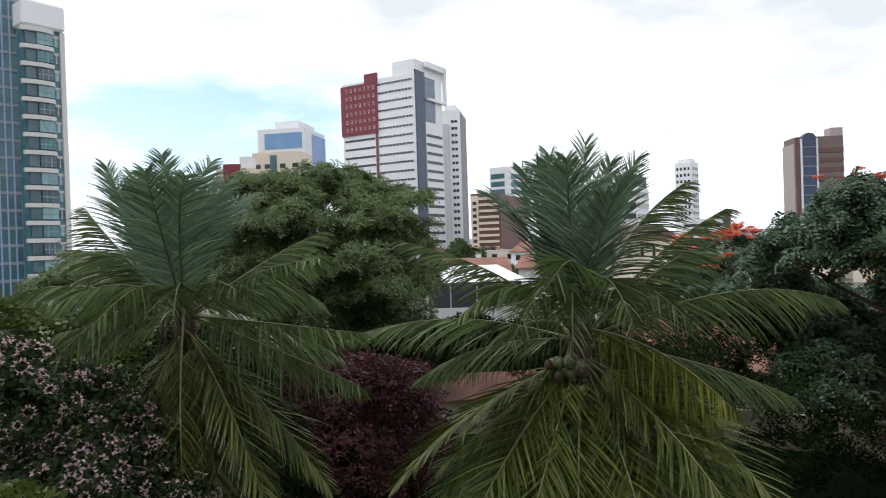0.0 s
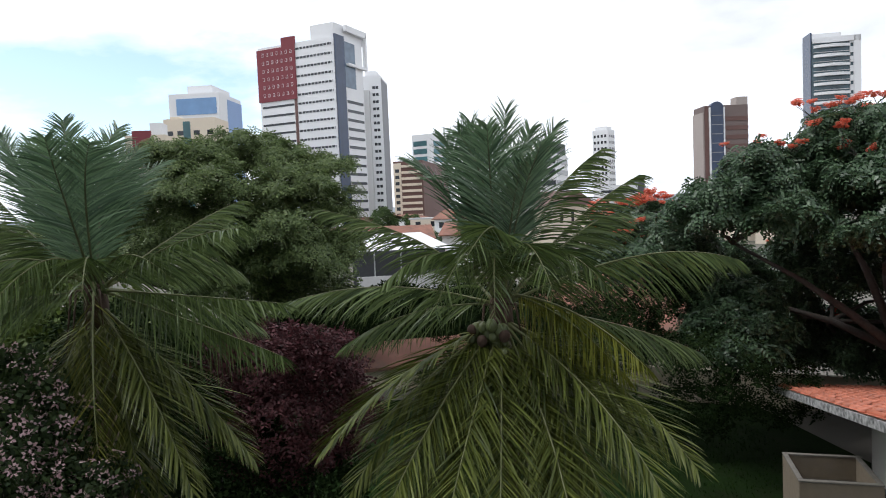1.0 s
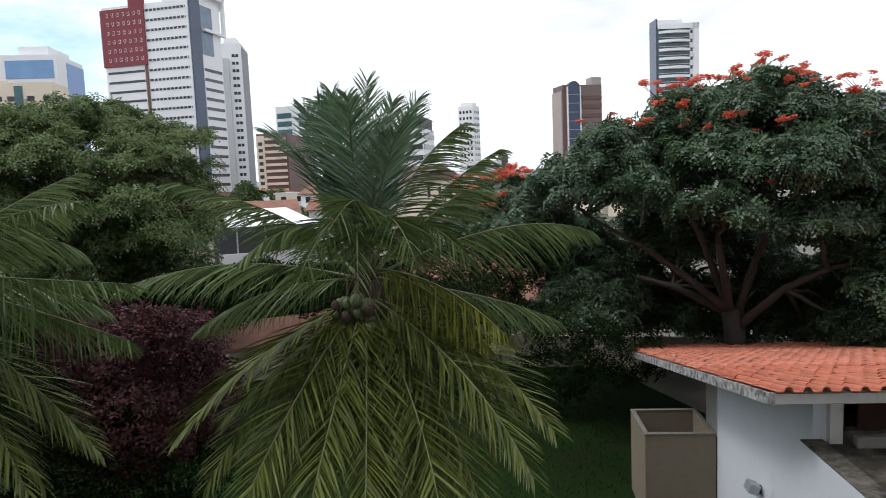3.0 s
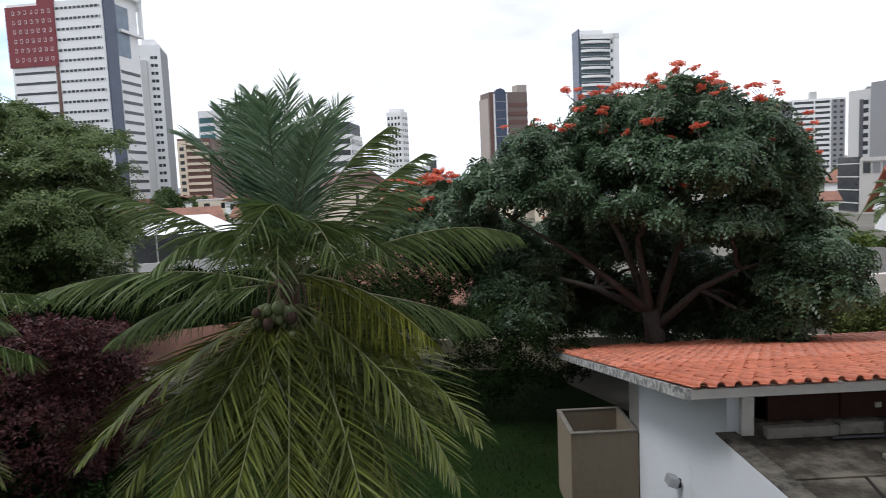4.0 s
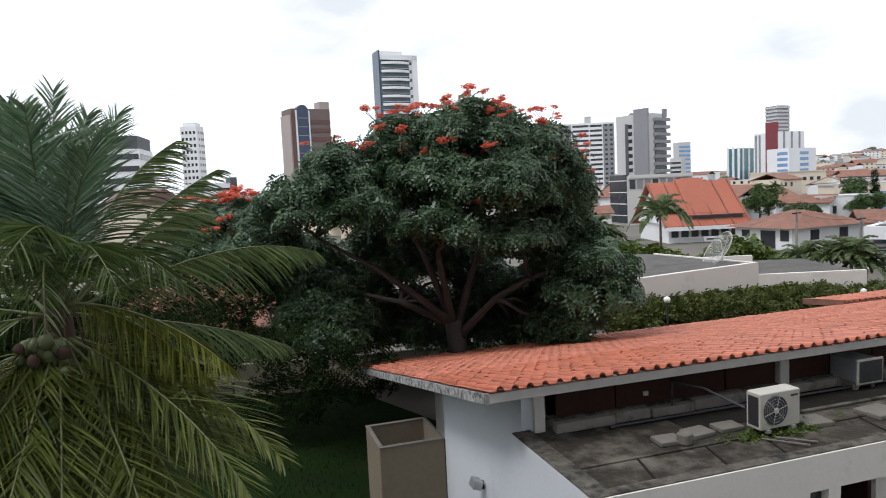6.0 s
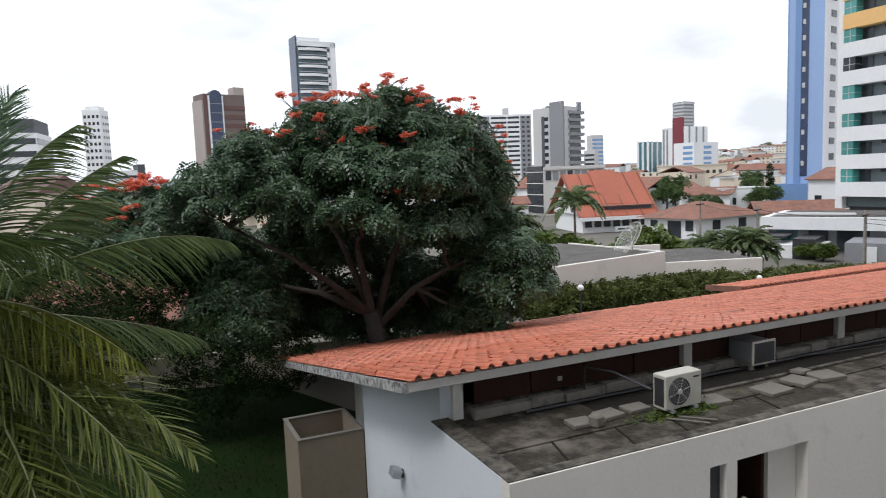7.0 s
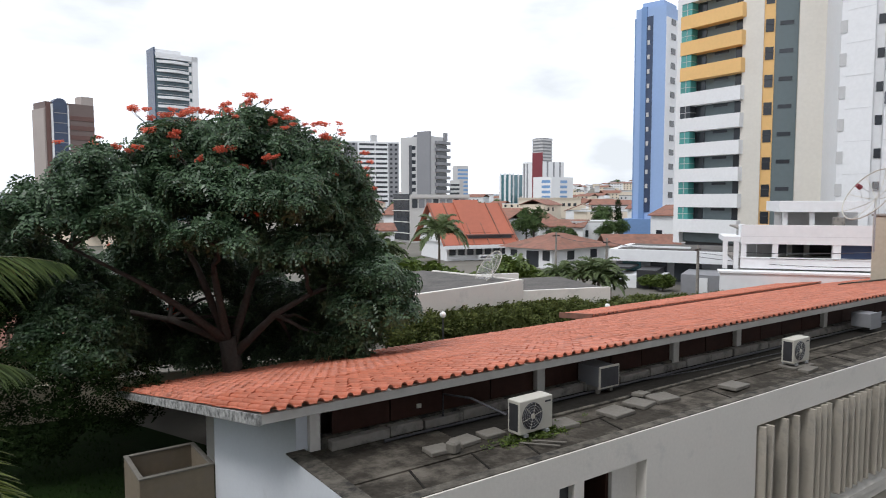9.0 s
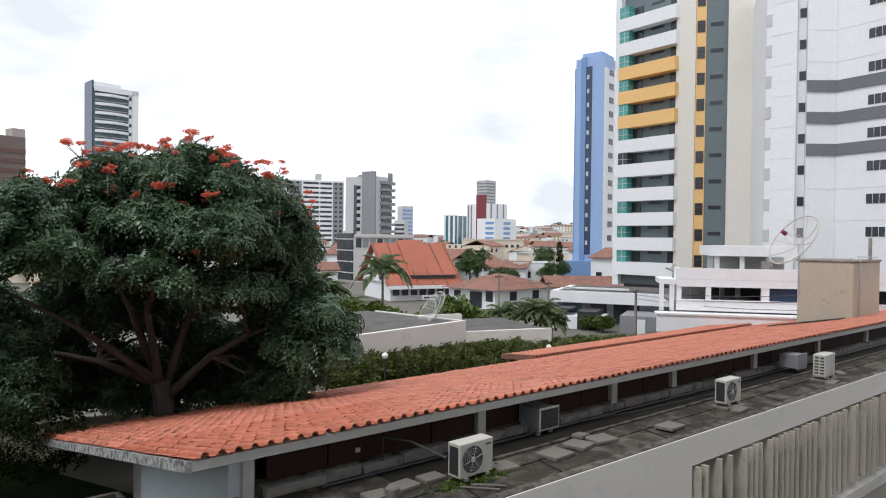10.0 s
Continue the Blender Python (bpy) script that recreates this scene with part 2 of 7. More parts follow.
FINE_LEAF = leaf_mat("fine_tree_leaf", (0.036, 0.068, 0.021), (0.175, 0.235, 0.082), 0.5, 0.28, 0.3)
LAWN_BLADE = leaf_mat("shade_darkened_blade", (0.006, 0.016, 0.003), (0.024, 0.05, 0.009), 0.8, 0.2, 0.08)
HEDGE_LEAF = leaf_mat("hedge_leaf", (0.03, 0.055, 0.009), (0.125, 0.175, 0.032), 0.5, 0.2, 0.35)
HEDGE_DARK = leaf_mat("olive_hedge_leaf", (0.03, 0.046, 0.012), (0.16, 0.185, 0.055), 0.55, 0.22, 0.2)
# near-black leaf green, with the shade among dense foliage put into the colour
SHADE_LEAF = leaf_mat("shade_darkened_leaf", (0.004, 0.010, 0.003), (0.024, 0.042, 0.012), 0.8, 0.1, 0.06)
PURPLE_LEAF = leaf_mat("purple_shrub_leaf", (0.02, 0.009, 0.01), (0.125, 0.045, 0.05), 0.6, 0.2, 0.2)
BOUGAIN_LEAF = leaf_mat("bougainvillea_leaf", (0.008, 0.018, 0.006), (0.05, 0.08, 0.025), 0.6, 0.2, 0.2)
PINK_FLOWER = leaf_mat("pale_pink_petal", (0.42, 0.25, 0.28), (0.72, 0.54, 0.54), 0.6, 0.3, 0.2)
ORANGE_FLOWER = leaf_mat("orange_red_petal", (0.68, 0.14, 0.08), (0.9, 0.33, 0.22), 0.5, 0.35, 0.3)
COCO = mat("green_coconut", (0.09, 0.11, 0.04), 0.45, grain=5, vary=0.25, stain=3, bump=0.05, per="object")
COCO_DRY = mat("dry_coconut_husk", (0.06, 0.034, 0.022), 0.85, grain=8, vary=0.3, stain=3, bump=0.3)
AC_WHITE = mat("off_white_enamel", (0.46, 0.44, 0.38), 0.45, grain=6, vary=0.05, stain=2, bump=0.02)
METAL_DARK = mat("dark_metal", (0.05, 0.05, 0.055), 0.5, metal=0.4, grain=8, vary=0.2, stain=2, bump=0.05)
METAL_GREY = mat("galvanised_steel", (0.45, 0.46, 0.47), 0.45, metal=0.6, grain=8, vary=0.15, stain=2, bump=0.05)
LOUVRE = mat("beige_concrete_fin", (0.42, 0.385, 0.325), 0.85, grain=8, vary=0.08, stain=1.2, bump=0.15, dirt=(0.3, 0.285, 0.26), dirt_amount=0.25)
LAMP_WHITE = mat("white_globe", (0.85, 0.85, 0.83), 0.3, grain=2, vary=0.03, stain=1, bump=0.0)
TENT = mat("white_awning_fabric", (0.8, 0.81, 0.83), 0.7, grain=3, vary=0.05, stain=0.4, bump=0.05)


# ---- building helpers ----
def mesh_of(name, bm, material):
    me = bpy.data.meshes.new(name)
    bm.to_mesh(me)
    bm.free()
    for m in material if isinstance(material, (list, tuple)) else (material,):
        me.materials.append(m)
    return me


def part(name, bm, material, parent=None, label="", smooth=False):
    """One mesh object, under a thing or a part; bm is a bmesh or ready mesh data."""
    me = bm if isinstance(bm, bpy.types.Mesh) else mesh_of(name, bm, material)
    if smooth:
        me.polygons.foreach_set("use_smooth", [True] * len(me.polygons))
    ob = new(name, me)
    if parent:
        ob.parent = parent
    if label:
        ob["label"] = label
    return ob


def box(bm, x0, x1, y0, y1, z0, z1, bevel=0.0, m=None):
    """Adds a block between the given planes."""
    r = bmesh.ops.create_cube(bm, size=1.0)
    vs = r["verts"]
    for v in vs:
        v.co = Vector((x0 + (v.co.x + 0.5) * (x1 - x0), y0 + (v.co.y + 0.5) * (y1 - y0), z0 + (v.co.z + 0.5) * (z1 - z0)))
    if bevel:
        es = list({e for v in vs for e in v.link_edges})
        got = bmesh.ops.bevel(bm, geom=es, offset=bevel, segments=1, affect="EDGES")
        vs = list({v for f in got["faces"] for v in f.verts} | {v for v in vs if v.is_valid})
    if m is not None:
        for v in vs:
            v.co = m @ v.co
    return bm


def block(x0, x1, y0, y1, z0, z1, bevel=0.0, m=None):
    return box(bmesh.new(), x0, x1, y0, y1, z0, z1, bevel, m)


def tube(bm, points, radii, sides=8):
    """A tapered tube along points."""
    rings = []
    n = len(points)
    for i, p in enumerate(points):
        p = Vector(p)
        d = Vector(points[min(i + 1, n - 1)]) - Vector(points[max(i - 1, 0)])
        q = d.to_track_quat("Z", "Y")
        r = radii[i] if isinstance(radii, (list, tuple)) else radii
        rings.append([bm.verts.new(p + q @ Vector((r * math.cos(2 * math.pi * k / sides), r * math.sin(2 * math.pi * k / sides), 0))) for k in range(sides)])
    for a, b in zip(rings, rings[1:]):
        for k in range(sides):
            bm.faces.new((a[k], a[(k + 1) % sides], b[(k + 1) % sides], b[k]))
    bm.faces.new(rings[0][::-1])
    bm.faces.new(rings[-1])
    return bm


def prism(bm, outline, y0, y1, m=None):
    """An outline in x, z pushed from y0 to y1."""
    a = [bm.verts.new((x, y0, z)) for x, z in outline]
    b = [bm.verts.new((x, y1, z)) for x, z in outline]
    if m is not None:
        for v in a + b:
            v.co = m @ v.co
    n = len(outline)
    bm.faces.new(a)
    bm.faces.new(b[::-1])
    for i in range(n):
        bm.faces.new((a[i], b[i], b[(i + 1) % n], a[(i + 1) % n]))
    bmesh.ops.recalc_face_normals(bm, faces=bm.faces[:])
    return bm


def thing(name, m, label, category, group="", kind=""):
    """An empty at a thing's base that carries its parts."""
    ob = new(name)
    ob.empty_display_size = 0.2
    ob.matrix_world = m
    return tagged(ob, label, category, group, kind)


def scatter(verts, faces, mats):
    """Joins many copies of one small mesh: verts (n,3), faces lists, mats (k,4,4). Returns mesh data with no material."""
    verts, mats = np.asarray(verts, float), np.asarray(mats, float)
    k, n = len(mats), len(verts)
    co = np.einsum("kij,nj->kni", mats[:, :3, :3], verts) + mats[:, None, :3, 3]
    me = bpy.data.meshes.new("scattered")
    sizes = np.array([len(f) for f in faces])
    flat = np.array([i for f in faces for i in f])
    loops = (flat[None, :] + n * np.arange(k)[:, None]).ravel()
    tot = np.tile(sizes, k)
    starts = np.concatenate(([0], np.cumsum(tot)[:-1]))
    me.vertices.add(k * n)
    me.vertices.foreach_set("co", co.astype(np.float32).ravel())
    me.loops.add(len(loops))
    me.loops.foreach_set("vertex_index", loops.astype(np.int32))
    me.polygons.add(len(tot))
    me.polygons.foreach_set("loop_start", starts.astype(np.int32))
    me.polygons.foreach_set("loop_total", tot.astype(np.int32))
    me.update(calc_edges=True)
    return me


def turn_mats(points, normals, sizes, rng, spin=True, lean=0.0):
    """Poses that stand on points with z along normals, turned at random about it."""
    out = np.zeros((len(points), 4, 4))
    for i, (p, nrm, s) in enumerate(zip(points, normals, sizes)):
        z = np.asarray(nrm, float) + rng.normal(0, lean, 3)
        z /= np.linalg.norm(z) + 1e-9
        a = rng.normal(size=3)
        x = np.cross(a, z)
        x /= np.linalg.norm(x) + 1e-9
        y = np.cross(z, x)
        out[i, :3, 0], out[i, :3, 1], out[i, :3, 2], out[i, :3, 3], out[i, 3, 3] = x * s, y * s, z * s, p, 1
    return out


def bearing(az, dist, z=0.0):
    """A place seen from the first eye at that bearing (degrees, clockwise from ahead) and level distance."""
    return Vector((dist * math.sin(radians(az)), dist * math.cos(radians(az)), z))


def rise(el, dist):
    """The height seen at that elevation from the eye."""
    return EYE + dist * math.tan(radians(el))


# ---- ground ----
gbm = bmesh.new()
N_G = 48
ring_r = [0.0, 12, 25, 45, 80, 140, 260, 500, 900, 1600, 3000, 4600]
prev = None
centre = gbm.verts.new((0, 0, 0))
for r in ring_r[1:]:
    ring = [gbm.verts.new((r * math.cos(2 * math.pi * k / N_G), r * math.sin(2 * math.pi * k / N_G), 0.0)) for k in range(N_G)]
    for k in range(N_G):
        if prev is None:
            gbm.faces.new((centre, ring[k], ring[(k + 1) % N_G]))
        else:
            gbm.faces.new((prev[k], ring[k], ring[(k + 1) % N_G], prev[(k + 1) % N_G]))
    prev = ring
ground = tagged(part("ground", gbm, EARTH), "grey-brown city ground with dry patches of green", "ground", kind="structure")
lawn = tagged(part("lawn", block(-42, 14, 9, 54, -0.3, 0.02), GRASS), "garden lawn with tree shade put into its dark green", "lawn", kind="structure")

# grass blades on the lawn, their green darkened to carry the tree shade
rng = np.random.default_rng(5)
g_v = [(-0.012, 0, 0), (0.012, 0, 0), (0.004, 0.03, 0.07)]
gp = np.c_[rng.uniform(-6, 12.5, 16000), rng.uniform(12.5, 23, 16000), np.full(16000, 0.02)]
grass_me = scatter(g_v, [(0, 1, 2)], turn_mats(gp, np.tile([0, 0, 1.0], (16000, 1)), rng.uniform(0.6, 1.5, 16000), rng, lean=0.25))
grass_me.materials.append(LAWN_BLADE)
tagged(part("grass_blades", grass_me, None), "short grass blades with the lawn's shade in their dark green", "grass", kind="stuff")

# ---- the white house with its tiled roof ----
HOUSE = pose(7.09, 5.45, 0, 0, 0, -22)
house = thing("house", HOUSE, "white rendered house with flat roof wing and orange clay-tile roof", "house")
U_END, Z_SLAB, V_C = 46.0, 3.62, 2.55
COLUMNS = (0.6, 5.4, 9.9, 12.6, 17.3, 22.2, 27.0, 31.6, 36.4, 41.0, 45.6)
ROOF_V0, ROOF_Z0, ROOF_V1, ROOF_Z1, ROOF_U0 = 1.95, 4.60, 13.4, 2.30, -0.72


def roof_z(v):
    return ROOF_Z0 + (ROOF_Z1 - ROOF_Z0) * (v - ROOF_V0) / (ROOF_V1 - ROOF_V0)


# walls of the flat wing; the front wall is cut by a slot window, a doorway and the long recess of the fins
L0, L1 = 9.2, 40.0
for x0, x1, z0, z1 in ((-0.09, 3.44, 0, 3.64), (3.44, 3.79, 3.1, 3.64), (3.44, 3.79, 0, 0.9), (3.79, 4.01, 0, 3.64), (4.01, 5.62, 3.1, 3.64),
                       (5.62, L0, 0, 3.64), (L0, L1, 3.0, 3.64), (L1, U_END, 0, 3.64), (L0, L1, 0, 0.35)):
    part("front_wall", block(x0, x1, 0.0, 0.22, z0, z1), WHITE_WALL, house)
part("end_wall", block(-0.09, 0.13, 0.223, 2.64, 0, 3.64), SKY_TINTED_WALL, house)
part("gable_wall", prism(bmesh.new(), [(2.645, 0), (7.1, 0), (7.1, roof_z(7.1) - 0.14), (2.645, roof_z(2.645) - 0.14)], 0, 0.2, Matrix(((0, 1, 0, 0.1), (1, 0, 0, 0), (0, 0, 1, 0), (0, 0, 0, 1)))), SKY_TINTED_WALL, house)
part("rear_side_wall", block(1.6, 1.8, 7.1, 13.0, 0, 2.2), WHITE_WALL, house)
part("return_wall", block(0.3, 1.6, 6.9, 7.1, 0, 3.0), WHITE_WALL, house)
part("rear_wall", block(1.8, U_END, 12.8, 13.0, 0, 2.2), WHITE_WALL, house)
part("far_end_wall", block(U_END - 0.2, U_END, 0.223, 12.8, 0, 2.2), WHITE_WALL, house)

# doorway and slot window reveals; the room behind has its darkness painted on as near-black walls
room = bmesh.new()
box(room, 2.8, 6.6, 2.2, 2.3, 0, 3.4)
box(room, 2.8, 2.9, 0.23, 2.2, 0, 3.4)
box(room, 6.5, 6.6, 0.23, 2.2, 0, 3.4)
part("inner_room", room, BLACK_VOID, house)
part("door_reveal", block(4.95, 5.62, 0.223, 0.9, 0, 3.1), WHITE_WALL, house)
part("door_leaf", block(4.88, 4.95, 0.3, 0.95, 0, 3.08), WOOD_DARK, house, "dark wooden door leaf")
part("slot_window", block(3.44, 3.79, 0.14, 0.18, 0.9, 3.1), GLASS_DARK, house)

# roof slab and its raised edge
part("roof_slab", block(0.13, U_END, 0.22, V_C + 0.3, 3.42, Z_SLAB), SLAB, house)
part("front_coping", block(-0.09, U_END, 0.03, 0.22, 3.64, 3.66, 0.006), MOULDY, house)
part("end_coping", block(-0.085, 0.24, 0.205, 2.64, 3.64, 3.665, 0.006), MOULDY, house)
part("wall_return", block(0.303, 0.488, V_C + 0.0, V_C + 0.2, 3.62, 4.4), WHITE_WALL, house)
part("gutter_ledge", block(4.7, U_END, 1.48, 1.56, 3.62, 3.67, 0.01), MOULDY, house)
# strip between ledge and plinth, coloured nearly black
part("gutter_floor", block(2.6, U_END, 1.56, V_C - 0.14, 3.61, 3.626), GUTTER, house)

# clerestory under the eave: plinth, wooden panels, columns
part("plinth", block(0.49, U_END, V_C - 0.02, V_C + 0.2, 3.6, 3.82), MOULDY, house)
for a, b in zip(COLUMNS, COLUMNS[1:]):
    n = max(1, round((b - a) / 1.15))
    w = (b - a - 0.22) / n
    for k in range(n):
        part("panel", block(a + 0.11 + k * w + 0.015, a + 0.11 + (k + 1) * w - 0.015, V_C + 0.05, V_C + 0.11, 3.82, 4.38), WOOD_DARK, house)
for u in COLUMNS[1:]:
    part("column", block(u - 0.11, u + 0.11, V_C - 0.06, V_C + 0.2, 3.62, 4.42, 0.01), BEAM, house)
rngp = random.Random(6)
u = 0.6
while u < U_END - 1:
    w = rngp.uniform(0.5, 1.3)
    part("plinth_block", block(u, u + w - 0.025, V_C - 0.16 - rngp.uniform(0, 0.04), V_C - 0.025, 3.62, 3.78 + rngp.uniform(-0.03, 0.05), 0.012), CONCRETE, house)
    u += w

# eave beam, rake fascia, roof deck
part("eave_beam", block(ROOF_U0, U_END, ROOF_V0, ROOF_V0 + 0.14, 4.44, 4.585, 0.008), BEAM, house)
slope_m = Matrix(((0, 1, 0, 0), (1, 0, 0, 0), (0, 0, 1, 0), (0, 0, 0, 1)))
part("rake_fascia", prism(bmesh.new(), [(ROOF_V0 - 0.004, 4.43), (ROOF_V0 - 0.004, 4.60), (ROOF_V1, ROOF_Z1), (ROOF_V1, ROOF_Z1 - 0.17)], ROOF_U0 - 0.05, ROOF_U0 - 0.004, slope_m), STAINED_FASCIA, house, "mould-streaked white fascia board")
part("roof_deck", prism(bmesh.new(), [(ROOF_V0 + 0.002, 4.52), (ROOF_V0 + 0.002, 4.59), (ROOF_V1, ROOF_Z1 - 0.01), (ROOF_V1, ROOF_Z1 - 0.08)], ROOF_U0, U_END, slope_m), BEAM, house)
# second, parallel tiled roof behind
part("rear_roof", prism(bmesh.new(), [(13.45, 2.3), (13.45, 2.43), (15.4, 2.21), (15.4, 2.08)], 19.0, 44.0, slope_m), TILE_FAR, house, "lower orange tiled roof behind")

# concrete planter box beside the gable wall
tank = thing("planter_box", HOUSE @ pose(-1.44, 7.1, 0), "stained raw concrete open planter box against a white wall", "planter box")
for nm, q in (("front_side", (0, 1.52, 0, 0.08)), ("back_side", (0, 1.52, 1.52, 1.6)), ("outer_side", (0, 0.08, 0.082, 1.518)), ("inner_side", (1.44, 1.52, 0.082, 1.518))):
    part(nm, block(*q, 0.0, 1.99, 0.008), PLANTER, tank)
    a, b, c, d = q
    part("rim", block(a - 0.012, b + 0.012, c - 0.012, d + 0.012, 1.992, 2.03, 0.008) if "side" in nm and nm[0] in "fb" else block(a - 0.012, b + 0.012, c + 0.012, d - 0.012, 1.992, 2.03, 0.008), PAVER, tank, "pale cement rim")
part("soil", block(0.082, 1.438, 0.082, 1.518, 0, 1.5), SLAB, tank)

# wall lamp on the gable wall
wl = thing("wall_floodlight", HOUSE @ pose(0.1, 4.62, 1.93), "small grey floodlight on a white wall", "floodlight")
part("bracket", block(-0.07, 0.0, -0.03, 0.03, -0.08, 0.08), METAL_DARK, wl)
part("head", block(-0.26, -0.07, -0.13, 0.13, -0.1, 0.08, 0.015, pose(0, 0, 0, 0, 20, 0)), METAL_GREY, wl)

# concrete tank tower that rises through the roof, with pipes
tt_ = thing("roof_tank_tower", HOUSE @ pose(35.0, 5.8, 0), "stained beige rendered water tank block above the tiled roof", "tank tower")
STAINED_BEIGE = mat("stained_beige_render", (0.45, 0.395, 0.31), 0.9, grain=5, vary=0.1, stain=0.5, bump=0.3, dirt=(0.2, 0.165, 0.125), dirt_amount=0.12)
part("body", block(0, 3.9, 0, 2.8, 0, 6.8, 0.03), STAINED_BEIGE, tt_)
part("cap", block(-0.06, 3.96, -0.06, 2.86, 6.8, 6.92, 0.02), CONCRETE, tt_)
part("pipe", tube(bmesh.new(), [(0.7, -0.08, 3.9), (0.7, -0.08, 6.9), (0.7, 0.4, 7.0)], 0.035, 6), METAL_GREY, tt_)
part("pipe", tube(bmesh.new(), [(0.5, -0.02, 7.1), (3.2, -0.02, 7.05)], 0.03, 6), METAL_GREY, tt_)
part("post", block(2.8, 2.94, 0.1, 0.24, 6.92, 8.1), CONCRETE, tt_)
part("flashing", block(-1.1, 0.0, -0.4, 3.2, 3.82, 3.88, 0.0, pose(0, 0, 0.0, -11.4, 0, 0) @ pose(0, 0, 0.02)), SLAB, tt_)


# ---- roof tiles ----
def pan_tile(length, step=0.012):
    """A clay pan-and-roll tile along +y: flat pan, round roll, its near end raised and thick."""
    line = ((-0.126, 0.006), (-0.114, 0.0), (-0.004, 0.0), (0.002, 0.03), (0.022, 0.056), (0.056, 0.066), (0.09, 0.056), (0.111, 0.03), (0.12, 0.001))
    n = len(line)
    vs = [(x, 0.0, z + step) for x, z in line] + [(x * 0.97, length, z) for x, z in line] + [(x, 0.006, z + step - 0.016) for x, z in line]
    fs = []
    for k in range(n - 1):
        fs += [(k, k + 1, n + k + 1, n + k), (2 * n + k, 2 * n + k + 1, k + 1, k)]
    return vs, fs


PITCH, COURSE = 0.25, 0.50
slope_len = math.hypot(ROOF_V1 - ROOF_V0, ROOF_Z1 - ROOF_Z0)
slope_a = math.atan2(ROOF_Z1 - ROOF_Z0, ROOF_V1 - ROOF_V0)
tile_v, tile_f = pan_tile(COURSE + 0.04)
tile_me = bpy.data.meshes.new("tile")
tile_me.from_pydata(tile_v, [], tile_f)
tile_me.materials.append(TILE)
rng = np.random.default_rng(11)
near_tiles, far_tiles = [], []
for i in range(int((U_END - ROOF_U0) / PITCH)):
    for j in range(int(slope_len / COURSE) + 1):
        s = j * COURSE - 0.09
        v, z = ROOF_V0 + s * math.cos(slope_a), ROOF_Z0 + s * math.sin(slope_a) + 0.02
        u = ROOF_U0 + 0.1 + i * PITCH + rng.normal(0, 0.006)
        m = pose(u, v + rng.normal(0, 0.008), z + rng.normal(0, 0.003), math.degrees(slope_a) + 0.4 + rng.normal(0, 0.5), rng.normal(0, 0.9), rng.normal(0, 1.2))
        (near_tiles if j < 8 and i < 36 else far_tiles).append(m)


def joined_tiles(name, mats, label=""):
    me = scatter(tile_v, tile_f, [np.array(m) for m in mats])
    me.materials.append(TILE_JOINED)
    ob = part(name, me, None, house, label)
    ob["kind"] = "stuff"
    return ob


TILE_JOINED = mat("orange_clay_tile_joined", (0.48, 0.155, 0.09), 0.5, grain=9, vary=0.2, stain=0.7, bump=0.25, per="island", spread=0.14, dirt=(0.24, 0.1, 0.075), dirt_amount=0.2)
joined_tiles("upper_tiles", far_tiles)

rear_tiles = []
for i in range(86):
    for j in range(5):
        m = pose(19.1 + i * 0.3 + rng.normal(0, 0.006), 13.42 + 0.4 * j, 2.46 - 0.045 * j, -5.0, 0, rng.normal(0, 1.0))
        rear_tiles.append(m)
joined_tiles("rear_tiles", rear_tiles)
part("rear_verge", prism(bmesh.new(), [(13.4, 2.3), (13.4, 2.55), (15.45, 2.35), (15.45, 2.1)], 18.9, 19.0, slope_m), TILE_FAR, house)

# ---- towers of the city ----
def corner_frame(az, dist, theta):
    """Pose at a tower's near corner: x runs along its right face, y along its left face; theta is how far the left face turns away."""
    b = radians(az)
    bv, rv, th = Vector((math.sin(b), math.cos(b), 0)), Vector((math.cos(b), -math.sin(b), 0)), radians(theta)
    ex, ey = rv * math.sin(th) + bv * math.cos(th), -rv * math.cos(th) + bv * math.sin(th)
    p = bv * dist
    return Matrix(((ex.x, ey.x, 0, p.x), (ex.y, ey.y, 0, p.y), (0, 0, 1, 0), (0, 0, 0, 1)))


def reach(m, axis, az):
    """How far along a face (axis 0 or 1) of a corner frame the bearing az is met."""
    p, d = m.translation, m.col[axis].to_3d()
    s, c = math.sin(radians(az)), math.cos(radians(az))
    return -(p.x * c - p.y * s) / (d.x * c - d.y * s)


def slab_on(bm, face, s0, s1, z0, z1, proud, back=0.3):
    """A band on a face: 'L' is the plane x = 0, 'R' the plane y = 0."""
    if face == "L":
        box(bm, -proud, back, s0, s1, z0, z1)
    else:
        box(bm, s0, s1, -proud, back, z0, z1)


def band(t, face, s0, s1, z0, z1, material, proud=0.3, name="band", label=""):
    bm = bmesh.new()
    slab_on(bm, face, s0, s1, z0, z1, proud)
    return part(name, bm, material, t, label)


def bands(t, face, s0, s1, z0, floors, step, height, material, proud=0.3, name="band"):
    """A repeated band, one a storey, sharing one mesh."""
    bm = bmesh.new()
    slab_on(bm, face, s0, s1, 0, height, proud)
    me = mesh_of(name, bm, material)
    for k in range(floors):
        part(name, me, None, t).location = (0, 0, z0 + k * step)


def windows(t, face, at, z0, floors, step, w, h, material, proud=0.06, name="window"):
    """Panes at the given places along a face, one row a storey, sharing one mesh."""
    bm = bmesh.new()
    slab_on(bm, face, -w / 2, w / 2, 0, h, proud, 0.05)
    me = mesh_of(name, bm, material)
    for k in range(floors):
        for s in at:
            part(name, me, None, t).location = (0, s, z0 + k * step) if face == "L" else (s, 0, z0 + k * step)


